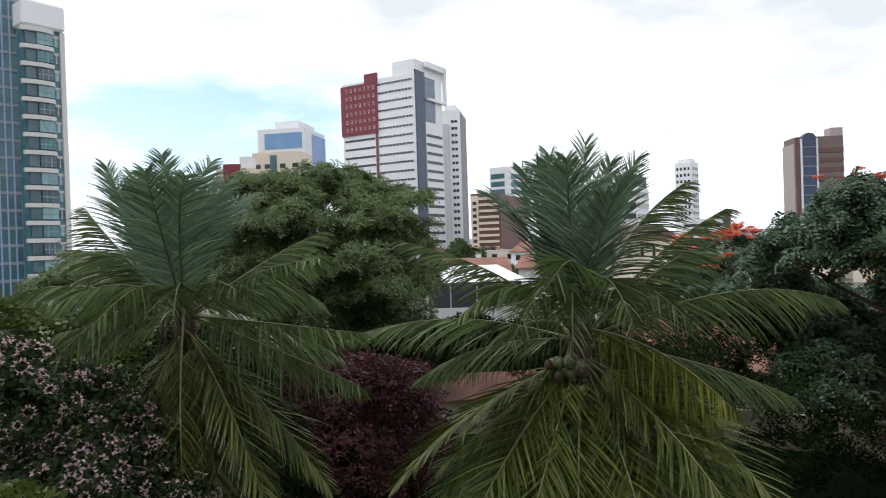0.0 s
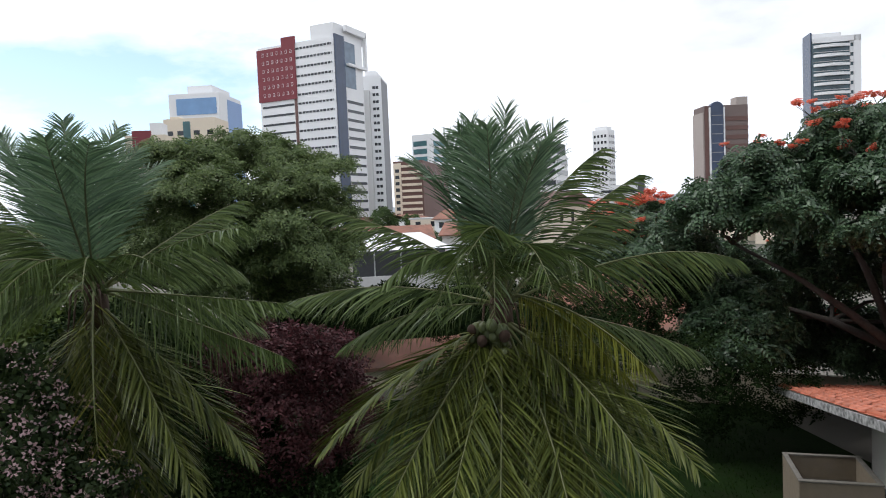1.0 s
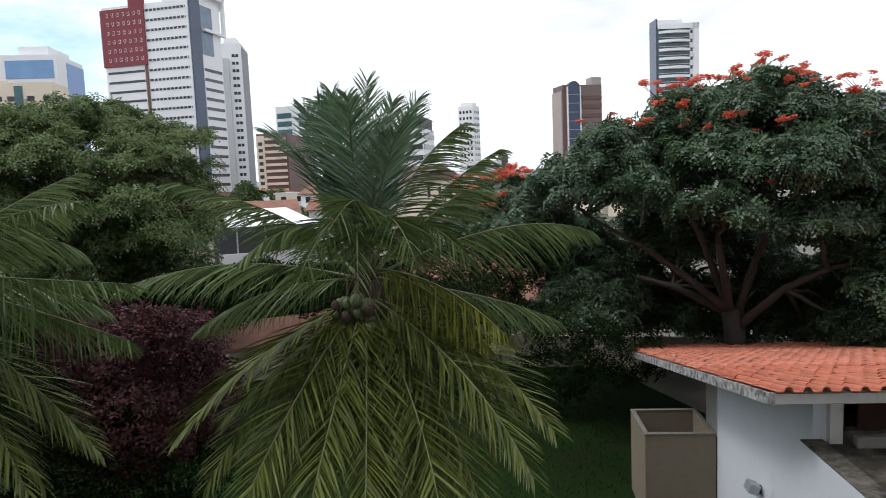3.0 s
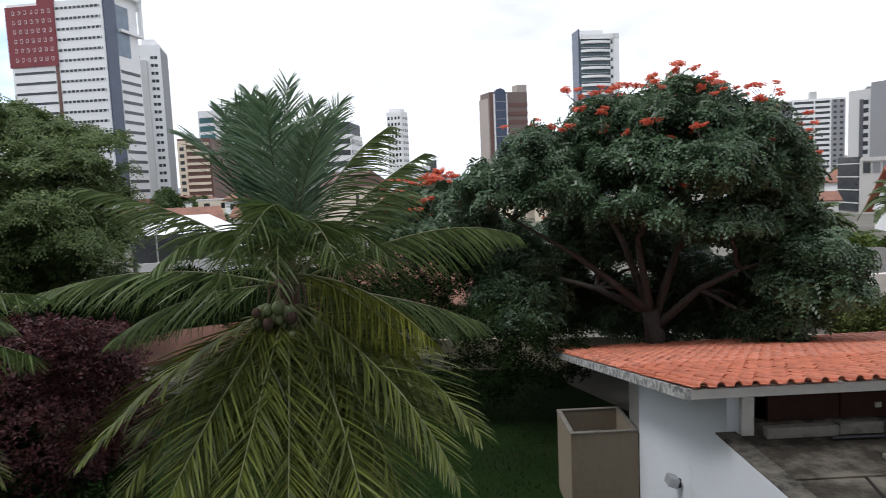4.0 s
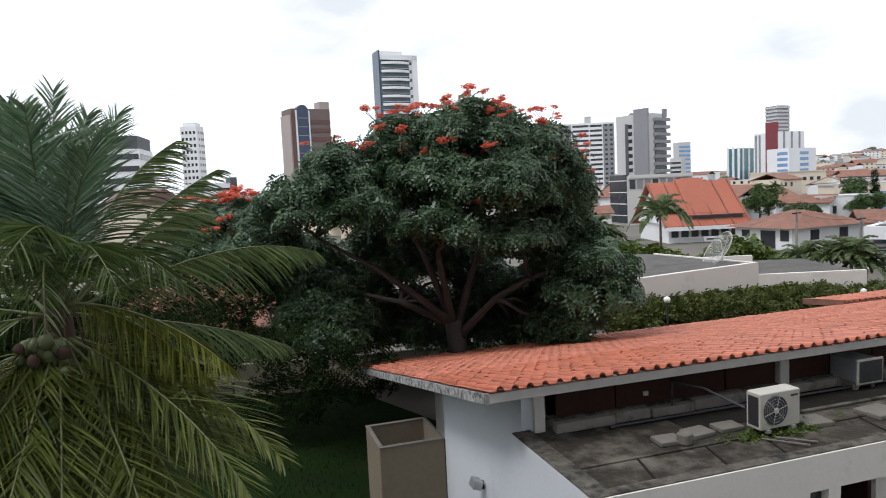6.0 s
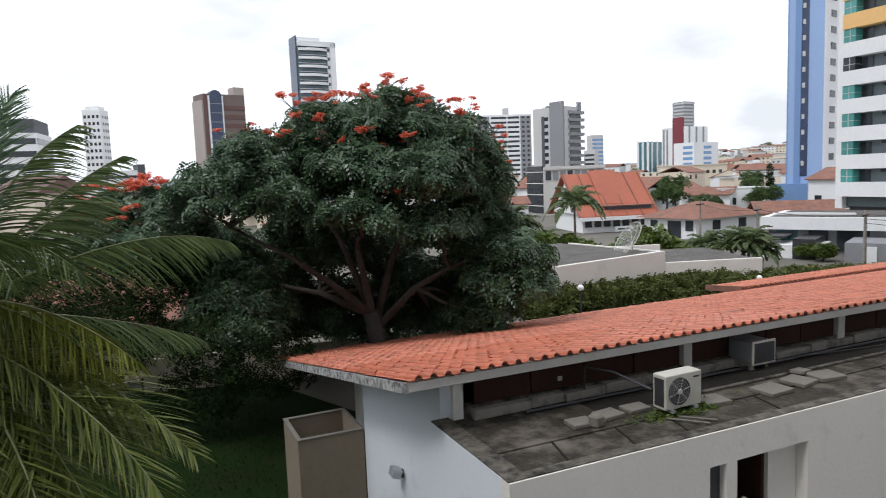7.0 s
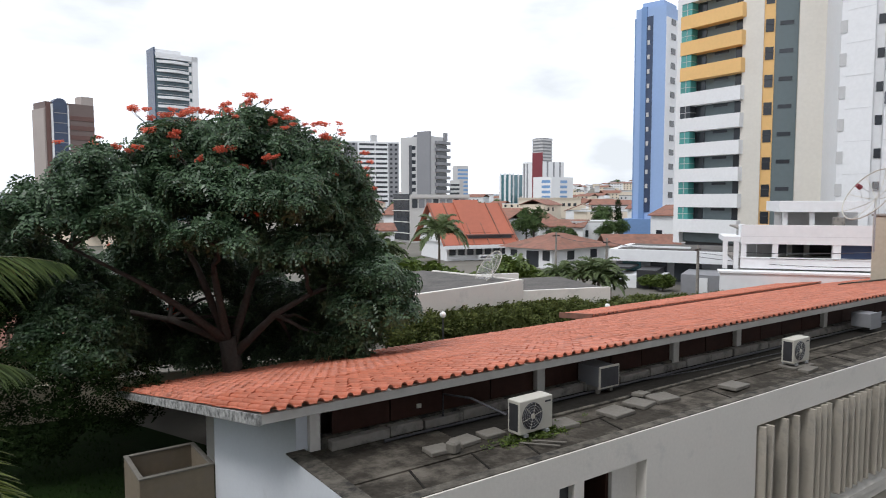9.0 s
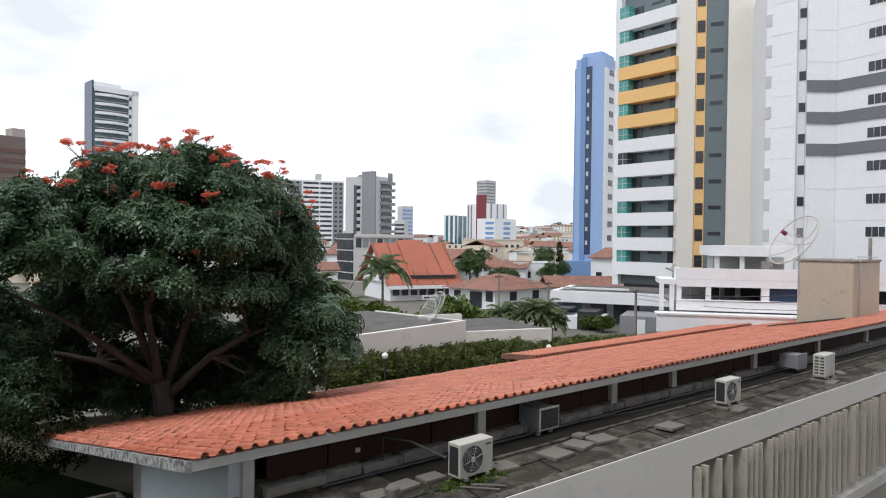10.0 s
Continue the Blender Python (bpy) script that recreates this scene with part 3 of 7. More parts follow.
def upright_slab(outline, z0, z1):
    """A plan outline pushed up between two heights."""
    bm = bmesh.new()
    lo, hi = [bm.verts.new((x, y, z0)) for x, y in outline], [bm.verts.new((x, y, z1)) for x, y in outline]
    bm.faces.new(lo)
    bm.faces.new(hi)
    for k in range(len(outline)):
        n_ = (k + 1) % len(outline)
        bm.faces.new((lo[k], lo[n_], hi[n_], hi[k]))
    bmesh.ops.recalc_face_normals(bm, faces=bm.faces[:])
    return bm


def tower(name, label, azl, azc, azr, dist, theta, z_top, material, depth=None):
    """A tower's thing and body, its frame and face lengths."""
    m = corner_frame(azc, dist, theta)
    wl = reach(m, 1, azl)
    wr = reach(m, 0, azr) if depth is None else depth
    t = thing(name, m, label, "tower")
    part("body", block(0, wr, 0, wl, -1, z_top), material, t)
    return t, wl, wr


# office tower: white window bands, red upper block, dark glass corner
D = 240
t, wl, wr = tower("office_tower", "tall white office tower with dark red upper block", -8.0, -1.9, 0.3, D, 33, 68.5, WHITE)
half = wl * 0.5
bands(t, "L", 1.2, half - 0.2, 5.1, 20, 3.2, 0.75, GLASS_DARK, 0.08, "window_band")
bands(t, "L", half + 1.6, wl - 0.8, 5.1, 14, 3.2, 0.75, GLASS_DARK, 0.08, "window_band")
band(t, "L", half + 0.1, half + 1.3, 5, 50, BROWN_CLAD, 0.15, "brown_strip")
band(t, "L", half, wl + 0.3, 49.0, 67.6, RED_CLAD, 0.5, "red_block", "dark red cladding block")
band(t, "L", half - 0.1, half + 5.6, 67.6, 70.8, RED_CLAD, 0.5, "red_block")
windows(t, "L", [half + 1.6 + 2.05 * k for k in range(7)], 50.6, 6, 2.9, 0.75, 1.2, WHITE, 0.62, "window_frame")
windows(t, "L", [half + 1.6 + 2.05 * k for k in range(7)], 50.75, 6, 2.9, 0.52, 0.95, RED_CLAD, 0.68, "window")
windows(t, "L", [1.6 + 1.45 * k for k in range(int(half / 1.45) - 1)], 5.0, 20, 3.2, 0.25, 0.95, WHITE, 0.12, "mullion")
band(t, "R", 0.0, 6.0, 0, 69.5, NAVY, 0.15, "glass_strip", "navy glass strip")
band(t, "R", 6.2, wr * 0.72, 52.0, 68.0, GLASS_STEEL, 0.1, "upper_glass")
bands(t, "R", 6.6, wr - 0.6, 5.0, 14, 3.2, 1.0, GLASS_DARK, 0.08, "window_band")
part("crown", block(0.6, wr + 1.5, 0.5, 10, 68.5, 73.5), WHITE, t)
part("open_frame_post", block(wr + 0.6, wr + 1.8, -1.2, 0.0, 60.5, 72.4), WHITE, t)
part("open_frame_sill", block(7.0, wr + 1.8, -1.2, 0.0, 59.6, 60.5), WHITE, t)
part("open_frame_head", block(6.0, wr + 1.8, -1.2, 0.0, 71.3, 73.4), WHITE, t)

# slim white tower behind it
t, wl, wr = tower("residential_tower", "slim pale residential tower with a grey side strip", 0.05, 1.75, 2.25, 300, 8, 66.5, WHITE)
windows(t, "L", [wl * 0.2, wl * 0.36], 6, 19, 3.05, 1.2, 1.2, GLASS_DARK)
windows(t, "L", [wl * 0.9], 6, 19, 3.05, 0.9, 1.1, GLASS_DARK)
band(t, "R", 0.5, wr - 0.5, 0, 65.5, MID_GREY, 0.1, "side_strip")
part("crown", block(2, wr - 2, 2, wl - 2, 66.5, 69.0), WHITE, t)
part("lower_wing", block(-3, 0, wl * 0.55, wl, -1, 60), PALE_GREY, t)

# curved glass tower at the far end of the street
D = 135
m = corner_frame(-31.15, D, 70)
t = thing("glass_tower", m, "tall teal glass tower with curved white balconies", "tower")
wl, wr = reach(m, 1, -32.6), reach(m, 0, -28.6)
part("body", block(0, wr, 0, wl, -1, 47), GLASS_TEAL, t)
f = wr / 8.0
arc = [(-0.5, 0.3), (-0.5, -0.5), (0.8 * f, -1.0), (2.6 * f, -1.3), (4.4 * f, -1.2), (5.6 * f, -0.8), (6.0 * f, 0.3)]
bal = bmesh.new()
vs0, vs1 = [bal.verts.new((x, y, 0)) for x, y in arc], [bal.verts.new((x, y, 0.72)) for x, y in arc]
bal.faces.new(vs0)
bal.faces.new(vs1[::-1])
for i in range(len(arc)):
    j = (i + 1) % len(arc)
    bal.faces.new((vs0[i], vs1[i], vs1[j], vs0[j]))
bmesh.ops.recalc_face_normals(bal, faces=bal.faces[:])
bal_me = mesh_of("balcony", bal, WARM_GREY)
for k in range(15):
    z = 4.2 + 3.0 * k
    part("balcony", bal_me, None, t).location = (0, 0, z)
    band(t, "R", 0.2 * f, 2.2 * f, z + 1.0, z + 2.95, GLASS_SLATE, 0.5, "dark_glazing")
    band(t, "R", 2.3 * f, 5.4 * f, z + 1.0, z + 2.95, (PALE_TEAL, GLASS_SLATE, GLASS_TEAL, PALE_TEAL, GLASS_SLATE)[k % 5], 0.8, "balcony_glazing")
    band(t, "R", 2.3 * f, 5.4 * f, z + 1.75, z + 1.9, PALE_TEAL, 0.9, "balcony_rail")
    for x_ in (3.2, 4.3):
        band(t, "R", x_ * f, (x_ + 0.06) * f, z + 1.0, z + 2.95, WARM_GREY, 0.88, "mullion")
    band(t, "R", 5.9 * f, 6.9 * f, z + 1.1, z + 2.6, PALE_TEAL if k % 3 else GLASS_SLATE, 0.12, "window")
    band(t, "R", 6.3 * f, 6.4 * f, z + 1.1, z + 2.6, WHITE, 0.2, "window_bar")
    band(t, "R", 5.8 * f, 7.0 * f, z + 2.62, z + 3.08, PALE_GREY, 0.15, "spandrel")
part("edge_wall", block(7.0 * f, 8.0 * f, -0.5, 1.0, -1, 47), WARM_GREY, t)
part("crown", block(-0.4, 8.0 * f, -1.0, 4, 47.0, 51.5, 0.4), WHITE, t)
# the glass side wing next to it
mw = m.inverted() @ corner_frame(-31.25, D + 3, 80)
wing = part("glass_wing", block(-7, 0, 0, 6, -1, 60), GLASS_TEAL, t)
wing.matrix_local = mw
for k in range(18):
    wb_ = part("wing_band", block(-7, 0, -0.15, 0.1, 0, 0.5), MID_GREY, t)
    wb_.matrix_local = mw @ pose(0, 0, 3.6 + 3 * k)
for k in range(4):
    wb_ = part("wing_mullion", block(-0.1, 0.1, -0.2, 0.1, 0, 58), PALE_BLUE, t)
    wb_.matrix_local = mw @ pose(-0.7 - 1.1 * k, 0, 0)

# white block with a blue mirror panel, and the beige ones before it
t, wl, wr = tower("mirror_glass_building", "white building with a large blue mirror-glass panel", -14.9, -11.2, -9.55, 215, 22, 45.3, WHITE)
band(t, "L", wl * 0.05, wl * 0.85, 39.0, 43.8, GLASS_BLUE, 0.15, "glass_panel", "blue mirror glass panel")
band(t, "R", wr * 0.35, wr, 0, 44.0, PALE_BLUE, 0.2, "blue_strip")
part("crown", block(3, wr - 1, wl * 0.2, wl * 0.7, 45, 48), WHITE, t)
t, wl, wr = tower("beige_apartment_block", "beige apartment block with small dark windows", -15.4, -11.6, -10.6, 190, 20, 34.4, CREAM)
band(t, "L", wl * 0.48, wl * 0.62, 8, 33.6, GLASS_TEAL, 0.1, "glass_strip")
windows(t, "L", [wl * f for f in (0.1, 0.36, 0.68, 0.88)], 6, 9, 3, 1.6, 1.2, GLASS_DARK)
windows(t, "R", [wr * f for f in (0.25, 0.6)], 6, 9, 3, 1.6, 1.2, GLASS_DARK)
part("crown", block(2, wr - 2, wl * 0.75, wl - 1, 34.4, 35.2), CREAM, t)
t, wl, wr = tower("pink_apartment_block", "low pinkish apartment block with red balcony", -18.2, -15.3, -14.9, 178, 15, 28.5, CREAM)
windows(t, "L", [wl * f for f in (0.3, 0.55, 0.8)], 5, 7, 3.2, 2.4, 1.3, GLASS_DARK)
band(t, "L", wl * 0.35, wl * 0.8, 25.5, 29.5, RED_CLAD, 0.5, "red_penthouse")
part("crown", block(1, 6, 1, wl * 0.4, 28.5, 31.5), WHITE, t)

# mid-distance blocks between the palms and beyond
t, wl, wr = tower("brown_banded_block", "brown apartment block with cream balcony bands", 2.45, 4.9, 7.0, 205, 12, 22.6, BROWN_CLAD)
bands(t, "L", 0.5, wl * 0.72, 4, 10, 1.85, 0.75, CREAM, 0.5)
band(t, "L", wl * 0.74, wl, 1, 22, CREAM, 0.2, "cream_strip")
windows(t, "L", [wl * 0.87], 4, 9, 1.9, 1.2, 1.0, GLASS_DARK, 0.3)
t, wl, wr = tower("green_glass_tower", "white tower with green glass bands", 4.1, 5.6, 7.4, 270, 30, 37.5, WHITE)
windows(t, "L", [wl * 0.55], 5, 10, 3.1, wl * 0.75, 2.0, GLASS_TEAL, 0.1)
windows(t, "R", [wr * 0.5], 5, 10, 3.1, wr * 0.7, 2.0, GLASS_TEAL, 0.1)
t, wl, wr = tower("banded_white_block", "white rounded block with dark window bands", 12.6, 16.0, 16.9, 182, 12, 21.0, WHITE)
bands(t, "L", 0.3, wl - 0.3, 4, 6, 2.9, 1.3, GLASS_DARK, 0.1, "window_band")
bands(t, "R", 0.3, wr - 0.3, 4, 6, 2.9, 1.3, GLASS_DARK, 0.1, "window_band")
part("penthouse", block(0.5, wr, 0.5, wl * 0.5, 21, 24.2), DARK_GREY, t)
t, wl, wr = tower("white_residential_tower", "white residential tower with rows of small windows", 18.95, 20.15, 20.7, 330, 25, 41.5, WHITE)
windows(t, "L", [wl * f for f in (0.15, 0.38, 0.62, 0.85)], 6, 12, 2.9, 1.0, 1.3, GLASS_DARK)
windows(t, "R", [wr * f for f in (0.3, 0.6, 0.85)], 6, 12, 2.9, 1.3, 1.2, MID_GREY)
part("crown", block(1, wr - 1, 1, wl - 1, 41.5, 43.0), WHITE, t)
part("lower_wing", block(wr, wr + 4, 2, wl, -1, 32.5), WHITE, t)
t, wl, wr = tower("long_white_block", "long white block with dark window bands", 18.9, 19.4, 22.9, 235, 75, 13.2, WHITE)
bands(t, "R", 0.5, wr - 0.5, 5.5, 3, 2.6, 0.9, GLASS_DARK, 0.1, "window_band")
part("stair_block", block(wr - 2.2, wr, -0.5, 4, -1, 15), DARK_GREY, t)
t, wl, wr = tower("old_stone_house", "old beige house with arched windows and brown roof", 12.8, 15.5, 19.0, 120, 30, 7.4, CREAM)
part("roof", prism(bmesh.new(), [(-0.5, 7.4), (wr / 2, 10.2), (wr + 0.5, 7.4)], -0.5, wl + 0.5), BROWN_CLAD, t)
windows(t, "R", [wr * f for f in (0.2, 0.45, 0.7)], 4.4, 1, 3, 1.0, 1.8, GLASS_DARK)

# brown tower with an arched dark glass front
D = 262
t, wl, wr = tower("arched_brown_tower", "brown tower with arched dark glass front and pale side", 26.75, 27.5, 30.6, D, 68, 40.2, BROWN_GREY)
STONE_BEIGE = mat("grey_beige_stone", (0.37, 0.325, 0.3), 0.85, grain=2, vary=0.1, stain=0.1, bump=0.05)
band(t, "L", 0.2, wl, -1, 38.0, STONE_BEIGE, 0.5, "pale_side", "pale beige side wall")
a0, a1 = reach(corner_frame(27.5, D, 68), 0, 27.9), reach(corner_frame(27.5, D, 68), 0, 28.8)
ab = bmesh.new()
rad_ = (a1 - a0) / 2
out_ = [(a0, 0), (a1, 0)] + [(a0 + rad_ + rad_ * math.cos(math.pi * k / 12), 39.5 + rad_ * 0.9 * math.sin(math.pi * k / 12)) for k in range(13)]
prism(ab, out_, -0.9, 1.5)
part("arched_glass", ab, NAVY, t, "dark arched glass front")
band(t, "R", a0 - 0.5, a0 - 0.05, 0, 39.5, WHITE, 1.0, "white_edge")
band(t, "R", a1 + 0.05, a1 + 0.5, 0, 39.5, WHITE, 1.0, "white_edge")
bands(t, "R", a1 + 1.0, wr, 5.4, 10, 3.25, 1.5, BROWN_CLAD, 0.2, "window_band")
part("crown", block(wr - 4, wr, 0.2, 5, 40.2, 43.0), STONE_BEIGE, t)
band(t, "R", 0.1, a0 - 0.6, 0, 40.0, BROWN_CLAD, 0.4, "red_brown_strip")
bands(t, "R", a0 + 0.2, a1 - 0.2, 4.0, 11, 3.25, 0.25, MID_GREY, 1.0, "transom")

# tall dark-sided tower with rounded white storeys
t, wl, wr = tower("banded_glass_tower", "tall dark glass tower with white storey bands", 34.35, 34.85, 37.9, 275, 72, 60.5, GLASS_SLATE)
band(t, "L", 0, wl, -1, 63.5, NAVY, 0.2, "dark_side")
for k in range(17):
    n_ = 8
    curve_ = [(0.8 + (wr * 0.8 - 0.8) * i / n_, -0.3 - 1.6 * math.sin(math.pi * i / n_)) for i in range(n_ + 1)]
    part("storey_band", upright_slab(curve_ + [(wr * 0.8, 0.3), (0.8, 0.3)], 6 + 3.25 * k, 6.95 + 3.25 * k), WHITE, t)
bands(t, "R", 0.8, wr * 0.80, 7.6, 17, 3.25, 0.2, PALE_GREY, 0.5, "thin_band")
band(t, "R", wr * 0.86, wr, -1, 61.5, WHITE, 1.0, "white_pier")
windows(t, "R", [wr * 0.83], 7, 17, 3.25, 1.3, 2.0, WHITE, 0.5)
part("crown", block(0.2, wr * 0.62, 0.2, 6, 60.5, 63.0), WHITE, t)
band(t, "R", 0.5, wr, 59.6, 61.5, WHITE, 1.0, "top_band")

# broad grey and white block, grey brutalist tower, small towers
t, wl, wr = tower("broad_apartment_block", "broad white and grey apartment block with balconies", 48.8, 49.2, 53.75, 430, 80, 44.0, WHITE)
w = wr
band(t, "R", 0.6, w * 0.24, -1, 43, MID_GREY, 0.3, "grey_pier")
band(t, "R", w * 0.80, w * 0.985, -1, 43, MID_GREY, 0.3, "grey_pier")
bands(t, "R", w * 0.27, w * 0.55, 6, 13, 2.95, 1.3, GLASS_DARK, 0.1, "window_band")
bands(t, "R", w * 0.57, w * 0.78, 6, 13, 2.95, 1.3, GLASS_DARK, 0.1, "window_band")
windows(t, "R", [w * 0.06, w * 0.17, w * 0.85, w * 0.94], 6, 13, 2.95, 1.6, 1.3, GLASS_DARK, 0.4)
part("crown", block(w * 0.5, w * 0.6, 1, 5, 44, 48), PALE_GREY, t)
t, wl, wr = tower("grey_brutalist_tower", "grey concrete tower with rounded dark balconies", 53.9, 56.4, 57.7, 292, 35, 34.5, PALE_GREY)
band(t, "L", wl * 0.0, wl * 0.42, -1, 36.5, MID_GREY, 0.8, "concrete_shaft", "grey concrete shaft")
band(t, "L", wl * 0.62, wl * 0.72, 3, 31, DARK_GREY, 0.1, "recess")
bands(t, "L", wl * 0.50, wl * 0.62, 5, 9, 3.0, 1.6, GLASS_DARK, 0.1, "window_band")
bands(t, "R", 3.0, wr + 1.2, 4.4, 10, 3.0, 1.25, MID_GREY, 1.4, "balcony")
bands(t, "R", 4.0, wr, 5.8, 9, 3.0, 1.3, GLASS_DARK, 0.3, "window_band")
band(t, "R", wr * 0.8, wr, 33, 36.5, MID_GREY, 0.6, "crown_block")
part("slanted_top", prism(bmesh.new(), [(0, 29), (wl * 0.42, 33), (wl * 0.42, 29)], 1.0, 5.0, Matrix(((0, 1, 0, 0), (-1, 0, 0, wl), (0, 0, 1, 2.5), (0, 0, 0, 1)))), MID_GREY, t)
t, wl, wr = tower("far_glass_tower", "distant grey-blue glass tower", 58.2, 58.6, 59.5, 520, 65, 33, PALE_GREY)
bands(t, "R", 0.3, wr - 0.3, 5, 9, 3.0, 1.4, GLASS_BLUE, 0.15, "window_band")
t, wl, wr = tower("far_grey_block", "distant low grey block", 57.95, 58.8, 59.1, 480, 40, 21, PALE_GREY)
bands(t, "L", 0.3, wl - 0.3, 5, 5, 3.0, 1.4, GLASS_DARK, 0.15, "window_band")
t, wl, wr = tower("far_twin_block", "distant dark glass twin block with white piers", 62.15, 63.0, 64.15, 540, 30, 27.0, GLASS_TEAL)
windows(t, "L", [wl * f for f in (0.05, 0.5, 0.95)], 0, 1, 3, 1.6, 28, WHITE, 0.5, "pier")
windows(t, "R", [wr * f for f in (0.2, 0.55, 0.95)], 0, 1, 3, 1.6, 28, WHITE, 0.5, "pier")
t, wl, wr = tower("stepped_tower", "white and red stepped tower with latticed top", 64.0, 65.7, 67.4, 430, 40, 31.0, WHITE)
windows(t, "L", [wl * f for f in (0.75, 0.9)], 3, 1, 3, 1.2, 27, MID_GREY, 0.2, "dark_strip")
band(t, "L", 0.5, wl * 0.5, -1, 36.5, RED_CLAD, 0.4, "red_shaft", "brick-red shaft")
windows(t, "R", [wr * f for f in (0.2, 0.5, 0.8)], 3, 1, 3, 1.3, 28, MID_GREY, 0.2, "dark_strip")
part("lattice_core", block(0.5, 9.5, 1, 9, 31, 45.5), MID_GREY, t)
for k in range(7):
    part("lattice_band", block(0.2, 9.8, 0.7, 9.3, 32 + 2 * k, 33 + 2 * k), PALE_GREY, t)
t, wl, wr = tower("white_balcony_block", "white block with blue balcony recesses", 64.9, 66.4, 68.15, 400, 35, 20.5, WHITE)
windows(t, "L", [wl * 0.3], 8, 4, 3.0, 6, 1.6, GLASS_BLUE, 0.1)
windows(t, "R", [wr * 0.55], 8, 4, 3.0, 7, 1.6, GLASS_BLUE, 0.1)
t, wl, wr = tower("long_beige_block", "long low beige apartment block", 63.7, 65.2, 68.8, 270, 55, 7.9, CREAM)
windows(t, "R", [wr * (0.08 + 0.13 * k) for k in range(7)], 4.8, 1, 3, 1.4, 1.2, GLASS_DARK)
part("roof_edge", block(-0.3, wr + 0.3, -0.3, wl + 0.3, 7.9, 8.25), CREAM, t)

# blue tiled tower
t, wl, wr = tower("blue_tower", "tall blue-tiled residential tower with dark window strip", 72.95, 75.2, 76.3, 146, 24, 46.3, PALE_BLUE)
band(t, "L", wl * 0.42, wl * 0.62, 5, 44.5, NAVY, 0.1, "dark_strip", "dark recessed window strip")
windows(t, "L", [wl * 0.55], 7, 13, 2.9, 0.5, 0.9, PALE_GREY, 0.2)
band(t, "L", wl * 0.62, wl * 0.8, -1, 46.5, BLUE_TILE, 0.25, "blue_pier")
band(t, "L", wl * 0.8, wl + 0.3, -1, 44.5, BLUE_TILE, -0.05, "blue_side")
band(t, "R", 0.1, wr, -1, 44.0, WHITE, 0.15, "white_side")
windows(t, "R", [wr * 0.45], 5, 14, 2.9, 2.0, 1.2, GLASS_DARK, 0.25)
part("crown", block(1, wr, 1, wl * 0.85, 46.3, 47.6), PALE_BLUE, t)
part("podium", block(-1.5, 3, -3, wl + 2, -1, 3.6), BLUE_TILE, t)

# yellow-banded apartment tower: skewed balcony bay, cream shaft, slate face
D = 84
m = corner_frame(82.2, D, 88)
t = thing("yellow_banded_tower", m, "white apartment tower with ochre balcony bands and green glass", "tower")
s_slate, s_cream, s_end = reach(m, 0, 82.95), reach(m, 0, 84.5), reach(m, 0, 87.05)
part("body", block(reach(m, 0, 80.8), s_end, 1.2, 16, 3.0, 40), WHITE, t)
part("undercroft", block(-1.5, s_end - 1, 2, 15, -1, 3.0), DARK_GREY, t)
part("cream_shaft", block(reach(m, 0, 80.75), -0.02, -0.3, 3, 2.4, 40), PALE_CREAM, t, "cream rendered shaft")
band(t, "R", 0.0, s_slate, 2.4, 40, YELLOW, 0.1, "ochre_strip")
band(t, "R", s_slate + 0.02, s_cream, 2.4, 40, SLATE_GREEN, 0.0, "slate_face", "slate green tiled face")
band(t, "R", s_cream + 0.02, s_end, 2.4, 40, PALE_CREAM, 0.6, "cream_side")
mb = corner_frame(80.85, D - 0.8, 33)
bay = m.inverted() @ mb
b1, b2 = reach(mb, 1, 77.2), reach(mb, 1, 76.45)
b3 = reach(mb, 1, 76.0)


def bay_part(name, s0, s1, z0, z1, material, proud, label=""):
    ob = part(name, block(-proud, 1.5, s0, s1, z0, z1), material, t, label)
    ob.matrix_local = bay
    return ob


bw = part("bay_wall", block(0.9, 9.0, 0.0, b3 - 0.02, 2.6, 40), SLATE_GREEN, t)
bw.matrix_local = bay
be = part("bay_edge", block(0.2, 8.0, b2, b3, 2.4, 40), WHITE, t)
be.matrix_local = bay
bu = part("bay_undercroft", block(1.5, 8.0, 0.5, b3 - 0.8, -1, 2.6), DARK_GREY, t)
bu.matrix_local = bay
for k in range(13):
    z = 5.3 + 2.98 * k
    if z > 38:
        break
    rail = YELLOW if k in (6, 7, 8) else WHITE
    bay_part("balcony_front", 0.1, b2, z - 1.55, z, rail, 0.3 + (0.02 if rail is YELLOW else 0), "ochre balcony band" if rail is YELLOW else "")
    bay_part("glazed_corner", b1, b2 - 0.05, z, z + 1.43, GLASS_DARK if k == 4 else GLASS_GREEN, 0.2, "green balcony glazing" if k != 4 else "")
    bay_part("glazing_bar", b1 + 0.6, b1 + 0.66, z, z + 1.43, PALE_GREY, 0.23)
    bay_part("glazing_rail", b1, b2 - 0.05, z + 0.62, z + 0.67, PALE_GREY, 0.23)
    bay_part("door", 0.2, 1.5, z, z + 1.43, GLASS_DARK, -0.85)
    bay_part("inner_window", b1 - 1.3, b1 - 0.1, z, z + 1.3, GLASS_DARK, -0.8)
    bay_part("slot_window", 2.4, 4.2, z + 1.05, z + 1.32, GLASS_DARK, -0.86)
    band(t, "R", 0.15, s_slate - 0.12, z - 0.35, z + 1.0, GLASS_DARK, 0.16, "window")
    band(t, "R", 0.13, s_slate - 0.1, z + 0.45, z + 0.52, METAL_DARK, 0.2, "window_bar")
windows(t, "R", [(s_slate + s_cream) / 2], 5.6, 12, 2.98, 1.35, 0.42, GLASS_DARK, 0.05, "slot_window")

